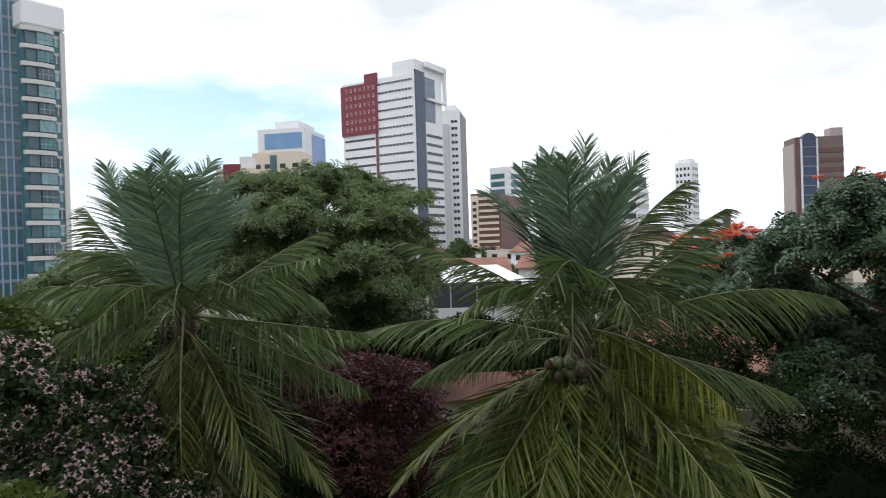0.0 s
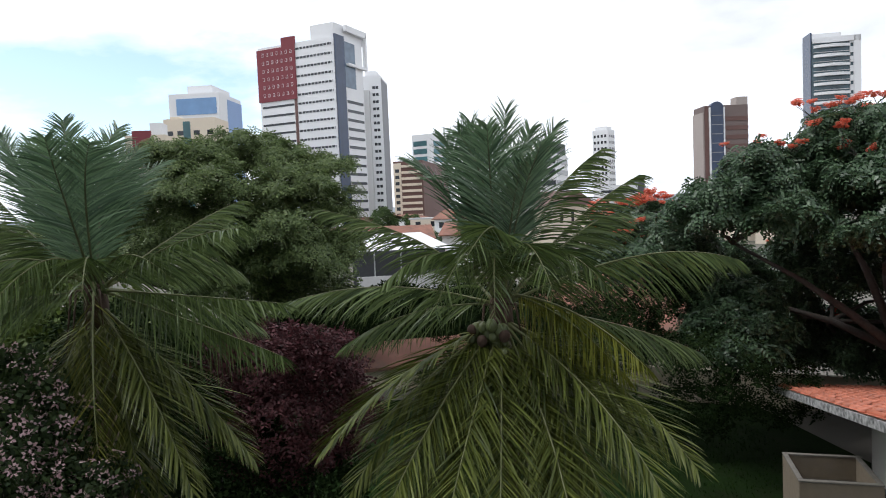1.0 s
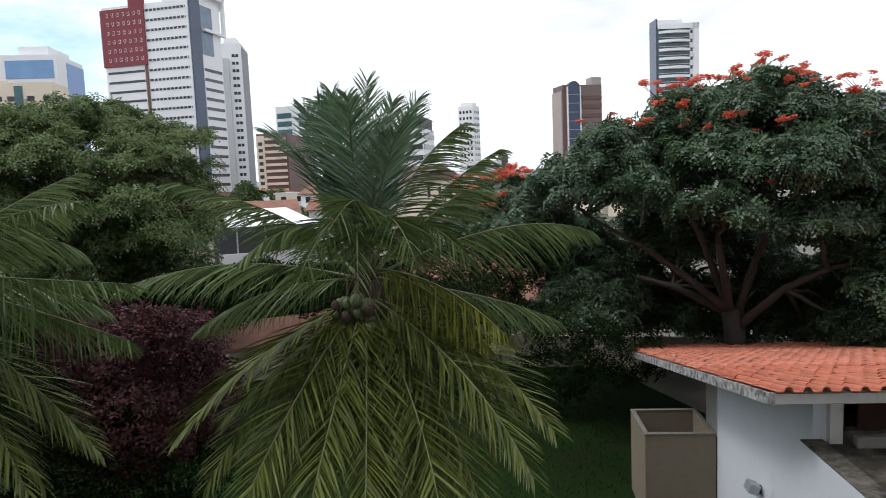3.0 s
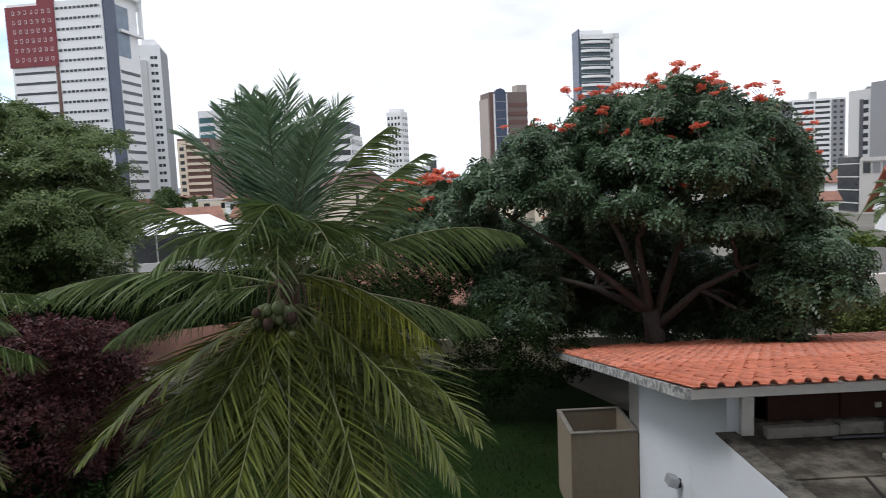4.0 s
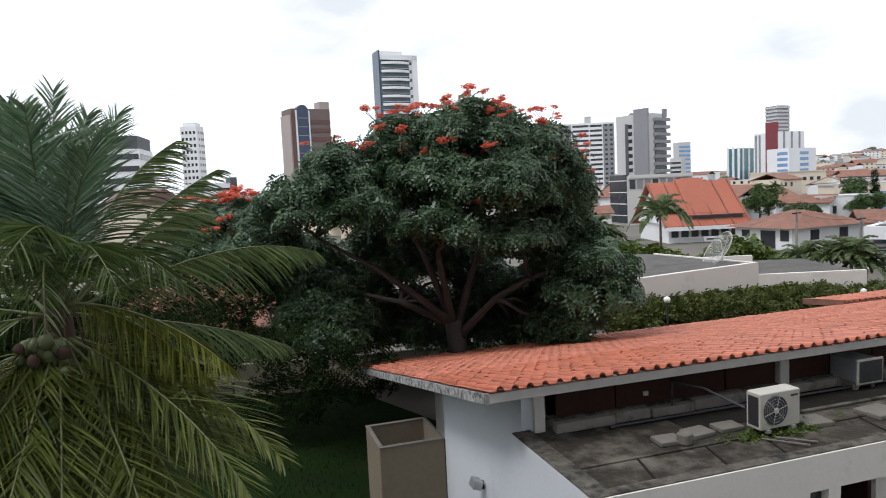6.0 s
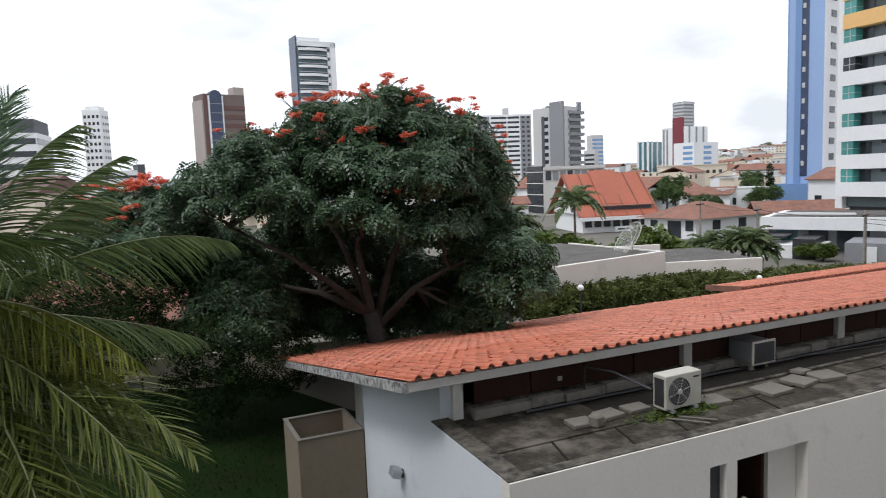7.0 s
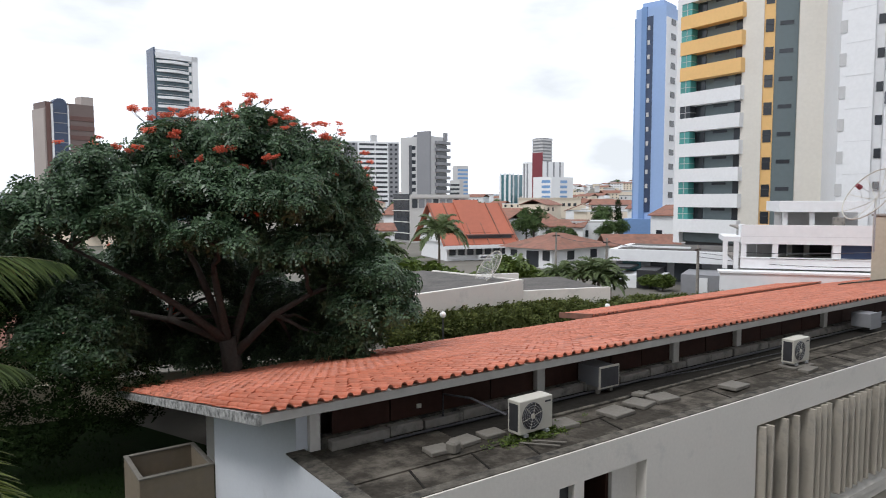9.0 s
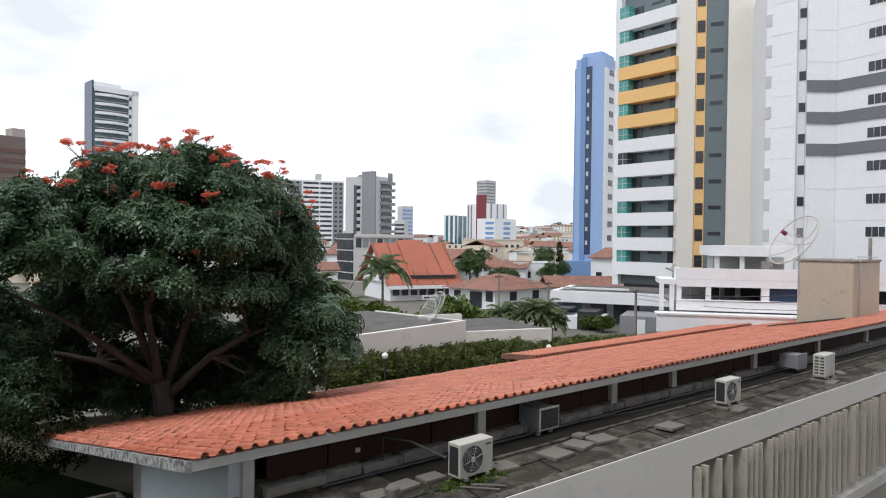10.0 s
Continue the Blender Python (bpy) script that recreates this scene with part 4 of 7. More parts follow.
# white tower with grey rings: a skewed side, a recess, a front and an angled front
RT = Vector((71.1, 0.05, 0))
t = thing("white_ringed_tower", Matrix.Translation(RT), "white apartment tower with dark grey ring bands", "tower")


R0, R1, R2, R3, R4 = Vector((0.96, 3.45)), Vector((0.0, 0.85)), Vector((0.0, 0.0)), Vector((1.25, -2.4)), Vector((-5.75, -14.5))
back = Vector((12.0, 2.0))
part("side", upright_slab([R0, R1, R1 + back, R0 + back], 5, 34), WHITE, t)
part("recess", upright_slab([R1 + Vector((0.7, 0.0)), R2 + Vector((0.7, 0.02)), R2 + back, R1 + back], 5, 34), WHITE, t)
part("front", upright_slab([R2, R3, R4, R4 + back * 1.6, R2 + back], 5, 34), WHITE, t)
part("base", upright_slab([R0 + Vector((1.2, 0)), R3 + Vector((1.4, 0)), R4 + Vector((1.4, 0)), R4 + back * 1.5, R0 + back * 0.95], -1, 5), PALE_GREY, t)


def face_slab(a, b, s0, s1, z0, z1, proud):
    """A thin slab on the face from a to b, between two lengths along it."""
    d = (b - a).normalized()
    o = Vector((d.y, -d.x))
    if o.dot(back) > 0:
        o = -o
    p, q = a + d * s0, a + d * s1
    return upright_slab([p + o * proud, q + o * proud, q - o * 0.1, p - o * 0.1], z0, z1)


long_ = (R4 - R3).length
for k in range(9):
    z = 8.45 + 2.9 * k
    for a_, b_ in ((2.75, 3.25), (3.31, 3.79), (3.85, 4.33)):
        part("window", face_slab(R3, R4, a_, b_, z, z + 0.85, 0.04), GLASS_DARK, t)
        part("window", face_slab(R3, R4, a_ + 4.6, b_ + 4.6, z, z + 0.85, 0.04), GLASS_DARK, t)
    part("recess_window", face_slab(R1 + Vector((0.7, 0.0)), R2 + Vector((0.7, 0.02)), 0.2, 0.75, z - 0.1, z + 0.75, 0.05), GLASS_DARK, t)
    part("edge_window", face_slab(R0, R1, -0.06, 0.5, z - 0.5, z + 0.6, 0.06), PALE_GREY, t)
    part("joint", face_slab(R0, R1, 0.5, 2.7, z + 1.42, z + 1.47, 0.02), JOINT, t)
    part("joint", face_slab(R2, R3, 0.02, 2.66, z + 1.42, z + 1.47, 0.02), JOINT, t)
    part("joint", face_slab(R3, R4, 0.05, long_, z + 1.42, z + 1.47, 0.02), JOINT, t)
for k in range(3):
    part("ring_band", upright_slab([R2 + Vector((-0.13, 0.0)), R3 + Vector((-0.13, -0.02)), R4 + Vector((-0.13, 0)), R4 + Vector((2, 0)), R3 + Vector((2, 0)), R2 + Vector((2, 0))], 15.85 + 2.9 * k, 16.9 + 2.9 * k), RING_GREY, t)
part("vertical_joint", face_slab(R3, R4, 0.0, 0.05, 5, 34, 0.02), JOINT, t)


# ---- coconut palms ----
def frond(base, mid, tip, material, parent, rng, leaf=0.62, hang=0.6, rib=None, gap=0.034, blade=1.0, sweep=30, lift=20):
    """A palm leaf: a rachis that bends from base through mid to tip, with two rows of limp folded leaflets."""
    n = 18
    base, mid, tip = Vector(base), Vector(mid), Vector(tip)
    ctrl = mid * 2 - (base + tip) * 0.5
    pts = [base * (1 - s) ** 2 + ctrl * 2 * s * (1 - s) + tip * s * s for s in (i / n for i in range(n + 1))]
    length = sum((q - p).length for p, q in zip(pts, pts[1:]))
    rb = tube(bmesh.new(), pts, [0.016 * (1 - i / n) ** 0.9 + 0.0035 + (0.018 if i == 0 else 0.008 if i == 1 else 0) for i in range(n + 1)], 5)
    holder = part("frond", rb, rib or RACHIS, parent, "", True)
    chord = (tip - base).normalized()
    side0 = chord.cross(Vector((0, 0, 1)))
    if side0.length < 0.25:
        a = rng.uniform(0, math.pi)
        side0 = Vector((math.cos(a), math.sin(a) * 0.5, 0))
    twist = radians(rng.uniform(-16, 16))
    vs, fs = [], []
    pairs = int(length * 0.9 / gap)
    for k in range(pairs):
        s = 0.1 + 0.9 * (k + 0.5) / pairs
        f = s * n
        i = min(int(f), n - 1)
        p = pts[i].lerp(pts[i + 1], f - i)
        d = (pts[i + 1] - pts[i]).normalized()
        side = (side0 - d * side0.dot(d)).normalized()
        up = side.cross(d).normalized()
        up = -up if up.z < 0 else up
        side, up = side * math.cos(twist) + up * math.sin(twist), up * math.cos(twist) - side * math.sin(twist)
        ln = leaf * min(1.1, 0.5 + length / 5.5) * min(1.0, 0.5 + 3.0 * (s - 0.1)) * min(1.0, 0.3 + 1.5 * (1 - s))
        for sg in (-1, 1):
            if rng.random() < 0.03:
                continue
            lk = ln * rng.uniform(0.84, 1.1)
            fwd = radians(sweep + (75 - sweep) * 0.6 * s ** 1.5 + rng.normal(0, 4))
            tilt = radians(lift + rng.normal(0, 8))
            q = (side * sg * math.cos(tilt) + up * math.sin(tilt)).normalized() * math.cos(fwd) + d * math.sin(fwd)
            w = blade * (0.0098 + 0.003 * rng.random())
            wide = (d - q * d.dot(q)).normalized()
            # the blade is turned about its own length, as leaflets fold
            fold = 0.75 + rng.normal(0, 0.3)
            wide = (wide * math.cos(fold) + q.cross(wide) * math.sin(fold) * sg).normalized()
            c, dirq = p.copy(), q.copy()
            base_i = len(vs)
            hk = hang * rng.uniform(0.65, 1.35)
            for st in range(6):
                ww = w * (0.6, 1.0, 1.0, 0.85, 0.55, 0.08)[st]
                vs += [tuple(c - wide * ww), tuple(c + wide * ww)]
                dirq = dirq + Vector((0, 0, -1)) * hk * (0.1 + 0.1 * st)
                dirq.normalize()
                c = c + dirq * (lk / 5)
            for st in range(5):
                b = base_i + 2 * st
                fs.append((b, b + 1, b + 3, b + 2))
    me = bpy.data.meshes.new("leaf_blade")
    me.from_pydata(vs, [], fs)
    me.materials.append(material)
    part("leaf_blade", me, None, holder)["kind"] = "stuff"
    return holder


def palm(label, crown, trunk_lean, ranks, seed, coconuts=0):
    """A coconut palm: ranks of leaves, each leaf as the offsets of its middle and its tip from the crown."""
    rng = np.random.default_rng(seed)
    cx, cy, cz = crown
    t = thing("coconut_palm", pose(cx + trunk_lean[0], cy + trunk_lean[1], 0), label, "palm tree", "coconut palms")
    org = Vector((-trunk_lean[0], -trunk_lean[1], cz))
    pts = [Vector((0, 0, 0)).lerp(org, s) for s in (0, 0.15, 0.35, 0.55, 0.75, 0.88, 0.94)]
    part("trunk", tube(bmesh.new(), pts, [0.2, 0.16, 0.14, 0.13, 0.13, 0.15, 0.12], 10), PALM_BARK, t, "", True)
    for rank, leaves in ranks.items():
        material, rib, hang, low, leaf, sweep, lift = {"upright": (PALM_LEAF, RACHIS_DARK, 0.26, 0.1, 0.8, 38, 14), "side": (PALM_LEAF_MID, RACHIS, 0.4, 0.0, 0.84, 34, -38), "front": (PALM_LEAF_MID, RACHIS, 0.4, 0.1, 0.84, 36, -25),
                                                       "yellow": (PALM_LEAF_YELLOW, RACHIS, 0.5, 0.15, 0.95, 28, -38), "hanging": (PALM_LEAF_OLIVE, RACHIS, 0.2, -0.25, 0.8, 50, 12)}[rank]
        if rank == "upright":
            leaves = [(mx, my, mz, tx, ty, tz * 0.93) for mx, my, mz, tx, ty, tz in leaves]
            leaves = leaves + [(mx * 0.7 + rng.normal(0, 0.14), my * 0.8 - 0.1, mz * 0.95, tx * 0.85 + rng.normal(0, 0.22), ty * 0.7 - 0.1, tz * rng.uniform(0.8, 0.93)) for mx, my, mz, tx, ty, tz in leaves[::2]]
        if rank == "hanging":
            leaves = leaves + [(mx * 0.8 + 0.12, my * 0.6, mz * 1.0 - 0.1, tx * 0.88 + 0.16, ty * 0.62, tz * 1.08) for mx, my, mz, tx, ty, tz in leaves]
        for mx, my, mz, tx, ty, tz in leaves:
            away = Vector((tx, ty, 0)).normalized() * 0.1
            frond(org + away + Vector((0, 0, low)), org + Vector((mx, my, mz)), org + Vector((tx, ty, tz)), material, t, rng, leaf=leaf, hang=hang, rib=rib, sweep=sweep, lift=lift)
    # fibrous sheath, dead stalks and fruit
    part("leaf_sheath", tube(bmesh.new(), [org + Vector((0, 0, -0.6)), org + Vector((0, 0, -0.25)), org + Vector((0, 0, 0.05)), org + Vector((0, 0, 0.4))], [0.12, 0.17, 0.15, 0.04], 9), COCO_DRY, t, "brown fibrous leaf sheath", True)
    for k in range(4):
        a = radians(150 + 30 * k)
        part("dead_stalk", tube(bmesh.new(), [org + Vector((0, 0, 0.0)), org + Vector((math.sin(a) * 0.3, math.cos(a) * 0.3, 0.02)), org + Vector((math.sin(a) * 0.42, math.cos(a) * 0.42, -0.5 - 0.12 * k))], [0.03, 0.02, 0.008], 5), COCO_DRY, t, "brown dead flower stalk", True)
    for k in range(coconuts):
        a = radians(212 + rng.uniform(-26, 26))
        rr = rng.uniform(0.36, 0.6)
        p = org + Vector((math.sin(a) * rr, math.cos(a) * rr, rng.uniform(-0.62, -0.2)))
        cb = bmesh.new()
        bmesh.ops.create_uvsphere(cb, u_segments=10, v_segments=7, radius=rng.uniform(0.062, 0.085))
        for v in cb.verts:
            v.co = Vector((v.co.x, v.co.y, v.co.z * 1.2)) + p
        part("coconut", cb, COCO if k % 6 else COCO_DRY, t, "", True)
    return t


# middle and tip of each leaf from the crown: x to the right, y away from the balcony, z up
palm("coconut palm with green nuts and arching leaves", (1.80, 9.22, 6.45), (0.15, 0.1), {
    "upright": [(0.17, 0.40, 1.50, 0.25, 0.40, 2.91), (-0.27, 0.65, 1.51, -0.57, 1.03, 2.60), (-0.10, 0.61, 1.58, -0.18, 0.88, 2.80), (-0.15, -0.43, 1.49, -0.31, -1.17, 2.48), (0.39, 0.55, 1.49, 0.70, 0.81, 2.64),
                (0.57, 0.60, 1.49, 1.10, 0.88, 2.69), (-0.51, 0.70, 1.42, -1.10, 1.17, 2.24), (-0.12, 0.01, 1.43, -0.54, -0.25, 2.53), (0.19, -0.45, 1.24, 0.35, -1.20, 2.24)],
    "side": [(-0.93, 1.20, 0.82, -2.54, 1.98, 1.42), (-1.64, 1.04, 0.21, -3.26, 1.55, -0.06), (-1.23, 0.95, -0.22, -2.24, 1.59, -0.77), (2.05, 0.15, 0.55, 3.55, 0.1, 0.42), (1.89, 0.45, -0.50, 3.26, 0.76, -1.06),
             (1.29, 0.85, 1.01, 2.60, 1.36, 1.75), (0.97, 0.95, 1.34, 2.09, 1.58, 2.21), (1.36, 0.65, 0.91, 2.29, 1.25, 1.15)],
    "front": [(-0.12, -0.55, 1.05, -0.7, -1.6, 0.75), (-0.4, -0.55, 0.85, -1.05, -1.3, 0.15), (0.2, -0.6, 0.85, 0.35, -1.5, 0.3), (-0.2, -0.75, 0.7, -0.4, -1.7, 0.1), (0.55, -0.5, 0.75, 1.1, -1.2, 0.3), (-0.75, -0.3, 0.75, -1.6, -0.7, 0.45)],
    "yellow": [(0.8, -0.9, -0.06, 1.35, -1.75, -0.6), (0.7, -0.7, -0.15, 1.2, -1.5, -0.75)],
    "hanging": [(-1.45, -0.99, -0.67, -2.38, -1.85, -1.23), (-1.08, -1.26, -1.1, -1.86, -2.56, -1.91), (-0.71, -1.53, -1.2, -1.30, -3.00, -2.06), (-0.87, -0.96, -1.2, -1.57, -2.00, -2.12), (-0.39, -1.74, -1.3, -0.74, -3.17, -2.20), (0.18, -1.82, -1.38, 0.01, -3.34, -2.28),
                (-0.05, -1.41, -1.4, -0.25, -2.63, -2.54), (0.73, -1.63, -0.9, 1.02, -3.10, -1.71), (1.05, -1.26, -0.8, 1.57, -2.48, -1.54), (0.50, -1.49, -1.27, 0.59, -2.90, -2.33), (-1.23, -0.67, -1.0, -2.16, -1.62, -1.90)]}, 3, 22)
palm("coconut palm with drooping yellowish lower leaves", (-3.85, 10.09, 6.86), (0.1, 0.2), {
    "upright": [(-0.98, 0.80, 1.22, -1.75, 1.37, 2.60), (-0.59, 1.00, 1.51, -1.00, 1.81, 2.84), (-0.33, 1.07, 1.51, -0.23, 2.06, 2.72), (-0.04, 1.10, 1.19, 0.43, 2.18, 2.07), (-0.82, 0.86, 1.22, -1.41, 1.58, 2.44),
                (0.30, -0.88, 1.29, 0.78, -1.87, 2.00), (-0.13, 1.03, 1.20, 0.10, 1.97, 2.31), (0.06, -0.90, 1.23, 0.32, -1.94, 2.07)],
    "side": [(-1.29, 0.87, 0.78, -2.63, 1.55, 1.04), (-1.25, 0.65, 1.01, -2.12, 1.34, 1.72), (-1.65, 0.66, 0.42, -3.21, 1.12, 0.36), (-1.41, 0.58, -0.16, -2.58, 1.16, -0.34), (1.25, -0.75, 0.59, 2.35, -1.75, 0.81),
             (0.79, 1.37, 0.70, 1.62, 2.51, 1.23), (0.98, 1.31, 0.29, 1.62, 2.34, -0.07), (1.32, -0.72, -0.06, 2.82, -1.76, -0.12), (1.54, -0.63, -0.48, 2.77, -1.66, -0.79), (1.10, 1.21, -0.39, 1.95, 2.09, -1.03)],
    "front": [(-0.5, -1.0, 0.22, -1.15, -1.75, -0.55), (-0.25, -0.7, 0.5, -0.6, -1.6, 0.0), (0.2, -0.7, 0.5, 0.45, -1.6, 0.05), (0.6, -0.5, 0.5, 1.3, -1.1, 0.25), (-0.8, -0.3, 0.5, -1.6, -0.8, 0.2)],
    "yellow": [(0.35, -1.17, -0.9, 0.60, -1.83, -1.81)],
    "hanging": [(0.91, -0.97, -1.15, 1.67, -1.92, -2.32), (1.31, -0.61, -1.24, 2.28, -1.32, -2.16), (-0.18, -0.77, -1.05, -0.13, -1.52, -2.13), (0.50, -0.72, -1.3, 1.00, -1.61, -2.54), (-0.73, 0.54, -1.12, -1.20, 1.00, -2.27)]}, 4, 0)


# ---- trees ----
def compound_leaf(pairs=6, length=0.42, leaflet=0.15, width=0.055, sag=0.25):
    """A feathered leaf along +x, lying flat with drooping tips."""
    vs, fs = [], []
    for k in range(pairs):
        s = (k + 1) / pairs
        x, z = length * s, -sag * length * s * s
        for sg in (-1, 1):
            i = len(vs)
            tipx, tipy = x + leaflet * 0.45, sg * leaflet * (1 - 0.3 * s)
            vs += [(x, 0, z), (x + leaflet * 0.45, sg * leaflet * 0.35, z - 0.01), (tipx, tipy, z - 0.06 * leaflet / 0.15), (x - width * 0.3, sg * leaflet * 0.5, z - 0.012)]
            fs.append((i, i + 1, i + 2, i + 3))
    return vs, fs


def rosette(n=6, tilt=25, **kw):
    """Leaves set round a twig tip."""
    lv, lf = compound_leaf(**kw)
    vs, fs = [], []
    for k in range(n):
        m = pose(0, 0, 0, 0, -tilt * (0.4 + 0.6 * ((k * 7) % 5) / 4), 360 * k / n + 11 * (k % 3))
        o = len(vs)
        vs += [tuple(m @ Vector(v)) for v in lv]
        fs += [tuple(i + o for i in f) for f in lf]
    return vs, fs


def lobes_points(lobes, count, rng, skin=0.28):
    """Points in the outer skin of a union of ellipsoids (x, y, z, rx, ry, rz), with outward normals; none inside another lobe's core."""
    pts, nrm = [], []
    area = np.array([l[3] * l[4] + l[3] * l[5] + l[4] * l[5] for l in lobes])
    num = rng.multinomial(count, area / area.sum())
    L = np.array(lobes)
    for l, k in zip(lobes, num):
        d = rng.normal(size=(k, 3))
        d /= np.linalg.norm(d, axis=1)[:, None]
        r = 1 - skin * rng.random(k) ** 1.6
        p = np.array(l[:3]) + d * r[:, None] * np.array(l[3:6])
        inside = np.zeros(k, bool)
        for q in L:
            if tuple(q) != tuple(l):
                inside |= (((p - q[:3]) / q[3:6]) ** 2).sum(1) < 0.62
        pts.append(p[~inside])
        nr = d / np.array(l[3:6])
        nrm.append((nr / np.linalg.norm(nr, axis=1)[:, None])[~inside])
    return np.concatenate(pts), np.concatenate(nrm)


def bumpy(lobes, seed, k=5, part_=0.5, core=0.78, flat=0.9):
    """Breaks smooth lobes into smaller tufts set round a shrunken core."""
    rng = np.random.default_rng(seed)
    out = []
    for x, y, z, rx, ry, rz in lobes:
        out.append((x, y, z, rx * core, ry * core, rz * core))
        for _ in range(k):
            d = rng.normal(size=3)
            d /= np.linalg.norm(d)
            d[2] = abs(d[2]) * 0.9 - 0.25
            q = rng.uniform(0.75, 1.2) * part_
            out.append((x + d[0] * rx * 0.72, y + d[1] * ry * 0.72, z + d[2] * rz * 0.72, rx * q, ry * q, rz * q * flat))
    return out


def crown_mesh(lobes, count, seed, material, leaf, size=(0.8, 1.25), up=0.6, lean=0.35, skin=0.28, below=-1.1):
    rng = np.random.default_rng(seed)
    p, n = lobes_points(lobes, count, rng, skin)
    p, n = p[n[:, 2] > below], n[n[:, 2] > below]
    n = n * (1 - up) + np.array([0, 0, up])
    me = scatter(*leaf, turn_mats(p, n, rng.uniform(*size, len(p)), rng, lean=lean))
    me.materials.append(material)
    return me, p, n


def limb(t, pts, radii, name="limb"):
    return part(name, tube(bmesh.new(), pts, radii, 8), BARK, t, "", True)


def pads(lobes, gap, seed, low=-0.35):
    """Places for tufts of leaves, spread at a least distance over the open upper skin of a union of ellipsoids; each with its outward way and lobe."""
    rng = np.random.default_rng(seed)
    L = np.array(lobes)
    pts, nrm, own = [], [], []
    for k, l in enumerate(L):
        d = rng.normal(size=(700, 3))
        d /= np.linalg.norm(d, axis=1)[:, None]
        d = d[d[:, 2] > low]
        p = l[:3] + d * l[3:6] * rng.uniform(0.76, 1.14, (len(d), 1))
        hidden = np.zeros(len(p), bool)
        for q in np.delete(L, k, 0):
            hidden |= (((p - q[:3]) / q[3:6]) ** 2).sum(1) < 0.72
        for a, b in zip(p[~hidden], d[~hidden]):
            if all((a[0] - c[0]) ** 2 + (a[1] - c[1]) ** 2 + 1.3 * (a[2] - c[2]) ** 2 > gap * gap for c in pts):
                pts.append(a)
                nrm.append(b)
                own.append(k)
    return np.array(pts), np.array(nrm), np.array(own)


def tuft_mesh(points, ways, each, reach_, seed, material, leaf, size, up=0.55, lean=0.35):
    """Shallow domes of leaves set on the points, hanging over at their rims."""
    rng = np.random.default_rng(seed)
    ps, ns = [], []
    for p, w in zip(points, ways):
        r = reach_ * rng.uniform(0.45, 1.45)
        m = max(5, int(each * (r / reach_) ** 1.5 * rng.uniform(0.6, 1.2)))
        a, q = rng.uniform(0, 2 * math.pi, m), np.sqrt(rng.random(m))
        off = np.c_[np.cos(a) * q * r, np.sin(a) * q * r, 0.16 * r - 0.34 * r * q * q + rng.normal(0, 0.09, m)]
        ps.append(p + off)
        ns.append(np.c_[np.cos(a) * q * 0.8, np.sin(a) * q * 0.8, np.full(m, 0.7)] * up + w * (1 - up))
    ps, ns = np.concatenate(ps), np.concatenate(ns)
    me = scatter(*leaf, turn_mats(ps, ns, rng.uniform(*size, len(ps)), rng, lean=lean))
    me.materials.append(material)
    return me


def bough(a, b, sag, rng, n=5):
    """A slightly crooked line from a to b."""
    a, b = Vector(a), Vector(b)
    return [a.lerp(b, i / n) + Vector((rng.normal(0, 0.05), rng.normal(0, 0.05), sag * math.sin(math.pi * i / n) + rng.normal(0, 0.05))) * (0 if i in (0, n) else 1) for i in range(n + 1)]


# flame tree behind the tiled roof
T1 = bearing(40.6, 22.0)
tulip = thing("flame_tree", Matrix.Translation(T1), "broad dark green flame tree with orange-red flowers", "tree")


def toward(az, el, dist):
    """Offset from the flame tree's foot of a place at bearing, elevation and distance."""
    p = bearing(az, dist, EYE + dist * math.tan(radians(el)))
    return p - T1


limb(tulip, [(0, 0, -0.2), (0.05, 0, 1.2), (0.05, 0.05, 2.6), (-0.15, 0, 3.5)], [0.5, 0.36, 0.31, 0.26], "trunk")
fork = Vector((-0.15, 0, 3.4))
FORKS = [[fork, toward(37.0, -8.6, 21.6), toward(34.0, -6.4, 21.2), toward(29.4, -3.6, 20.8)], [Vector((0.0, 0, 2.9)), toward(44.0, -9.4, 21.6), toward(47.0, -7.8, 21.4), toward(51.0, -6.6, 21.4)],
         [fork, toward(39.4, -6.0, 22.0), toward(39.6, -1.6, 22.0), toward(41.6, 3.4, 22.0)], [fork, toward(38.2, -5.6, 22.6), toward(36.2, -1.4, 22.8), toward(36.4, 3.0, 22.4)], [Vector((0.0, 0, 3.2)), toward(42.4, -6.2, 22.8), toward(45.0, -2.2, 22.6), toward(47.2, 1.4, 22.0)],
         [fork, toward(36.0, -9.4, 23.0), toward(31.0, -8.0, 23.0), toward(26.0, -4.0, 22.0)]]
for pts in FORKS:
    limb(tulip, pts, [0.15, 0.1, 0.07, 0.035])
lobes1 = []
for az, el, dist, rx, rz in ((42.4, 3.9, 21.5, 1.75, 1.0), (37.5, 3.4, 21.5, 1.4, 0.9), (46.7, 2.2, 21.5, 1.34, 0.95), (49.2, -0.5, 21.5, 0.86, 1.4), (44.7, -0.4, 20.0, 1.33, 0.8), (38.7, 0.7, 20.0, 1.16, 0.68), (31.5, 1.0, 20.5, 1.15, 0.85), (28.0, -1.3, 20.5, 1.05, 0.9),
                             (33.3, -1.7, 19.6, 1.05, 0.68), (39.9, -3.0, 19.8, 1.15, 0.5), (45.7, -4.0, 20.2, 1.04, 0.5), (52.2, -8.4, 21.0, 1.25, 1.25), (49.9, -11.9, 21.5, 1.10, 0.7), (25.0, -3.8, 21.5, 0.85, 0.7), (29.5, -10.5, 21.2, 1.27, 1.4), (21.6, -4.8, 23.0, 1.25, 0.95), (50.2, -4.0, 22.0, 0.8, 0.85)):
    lobes1.append((*toward(az, el, dist), rx, rx, rz))
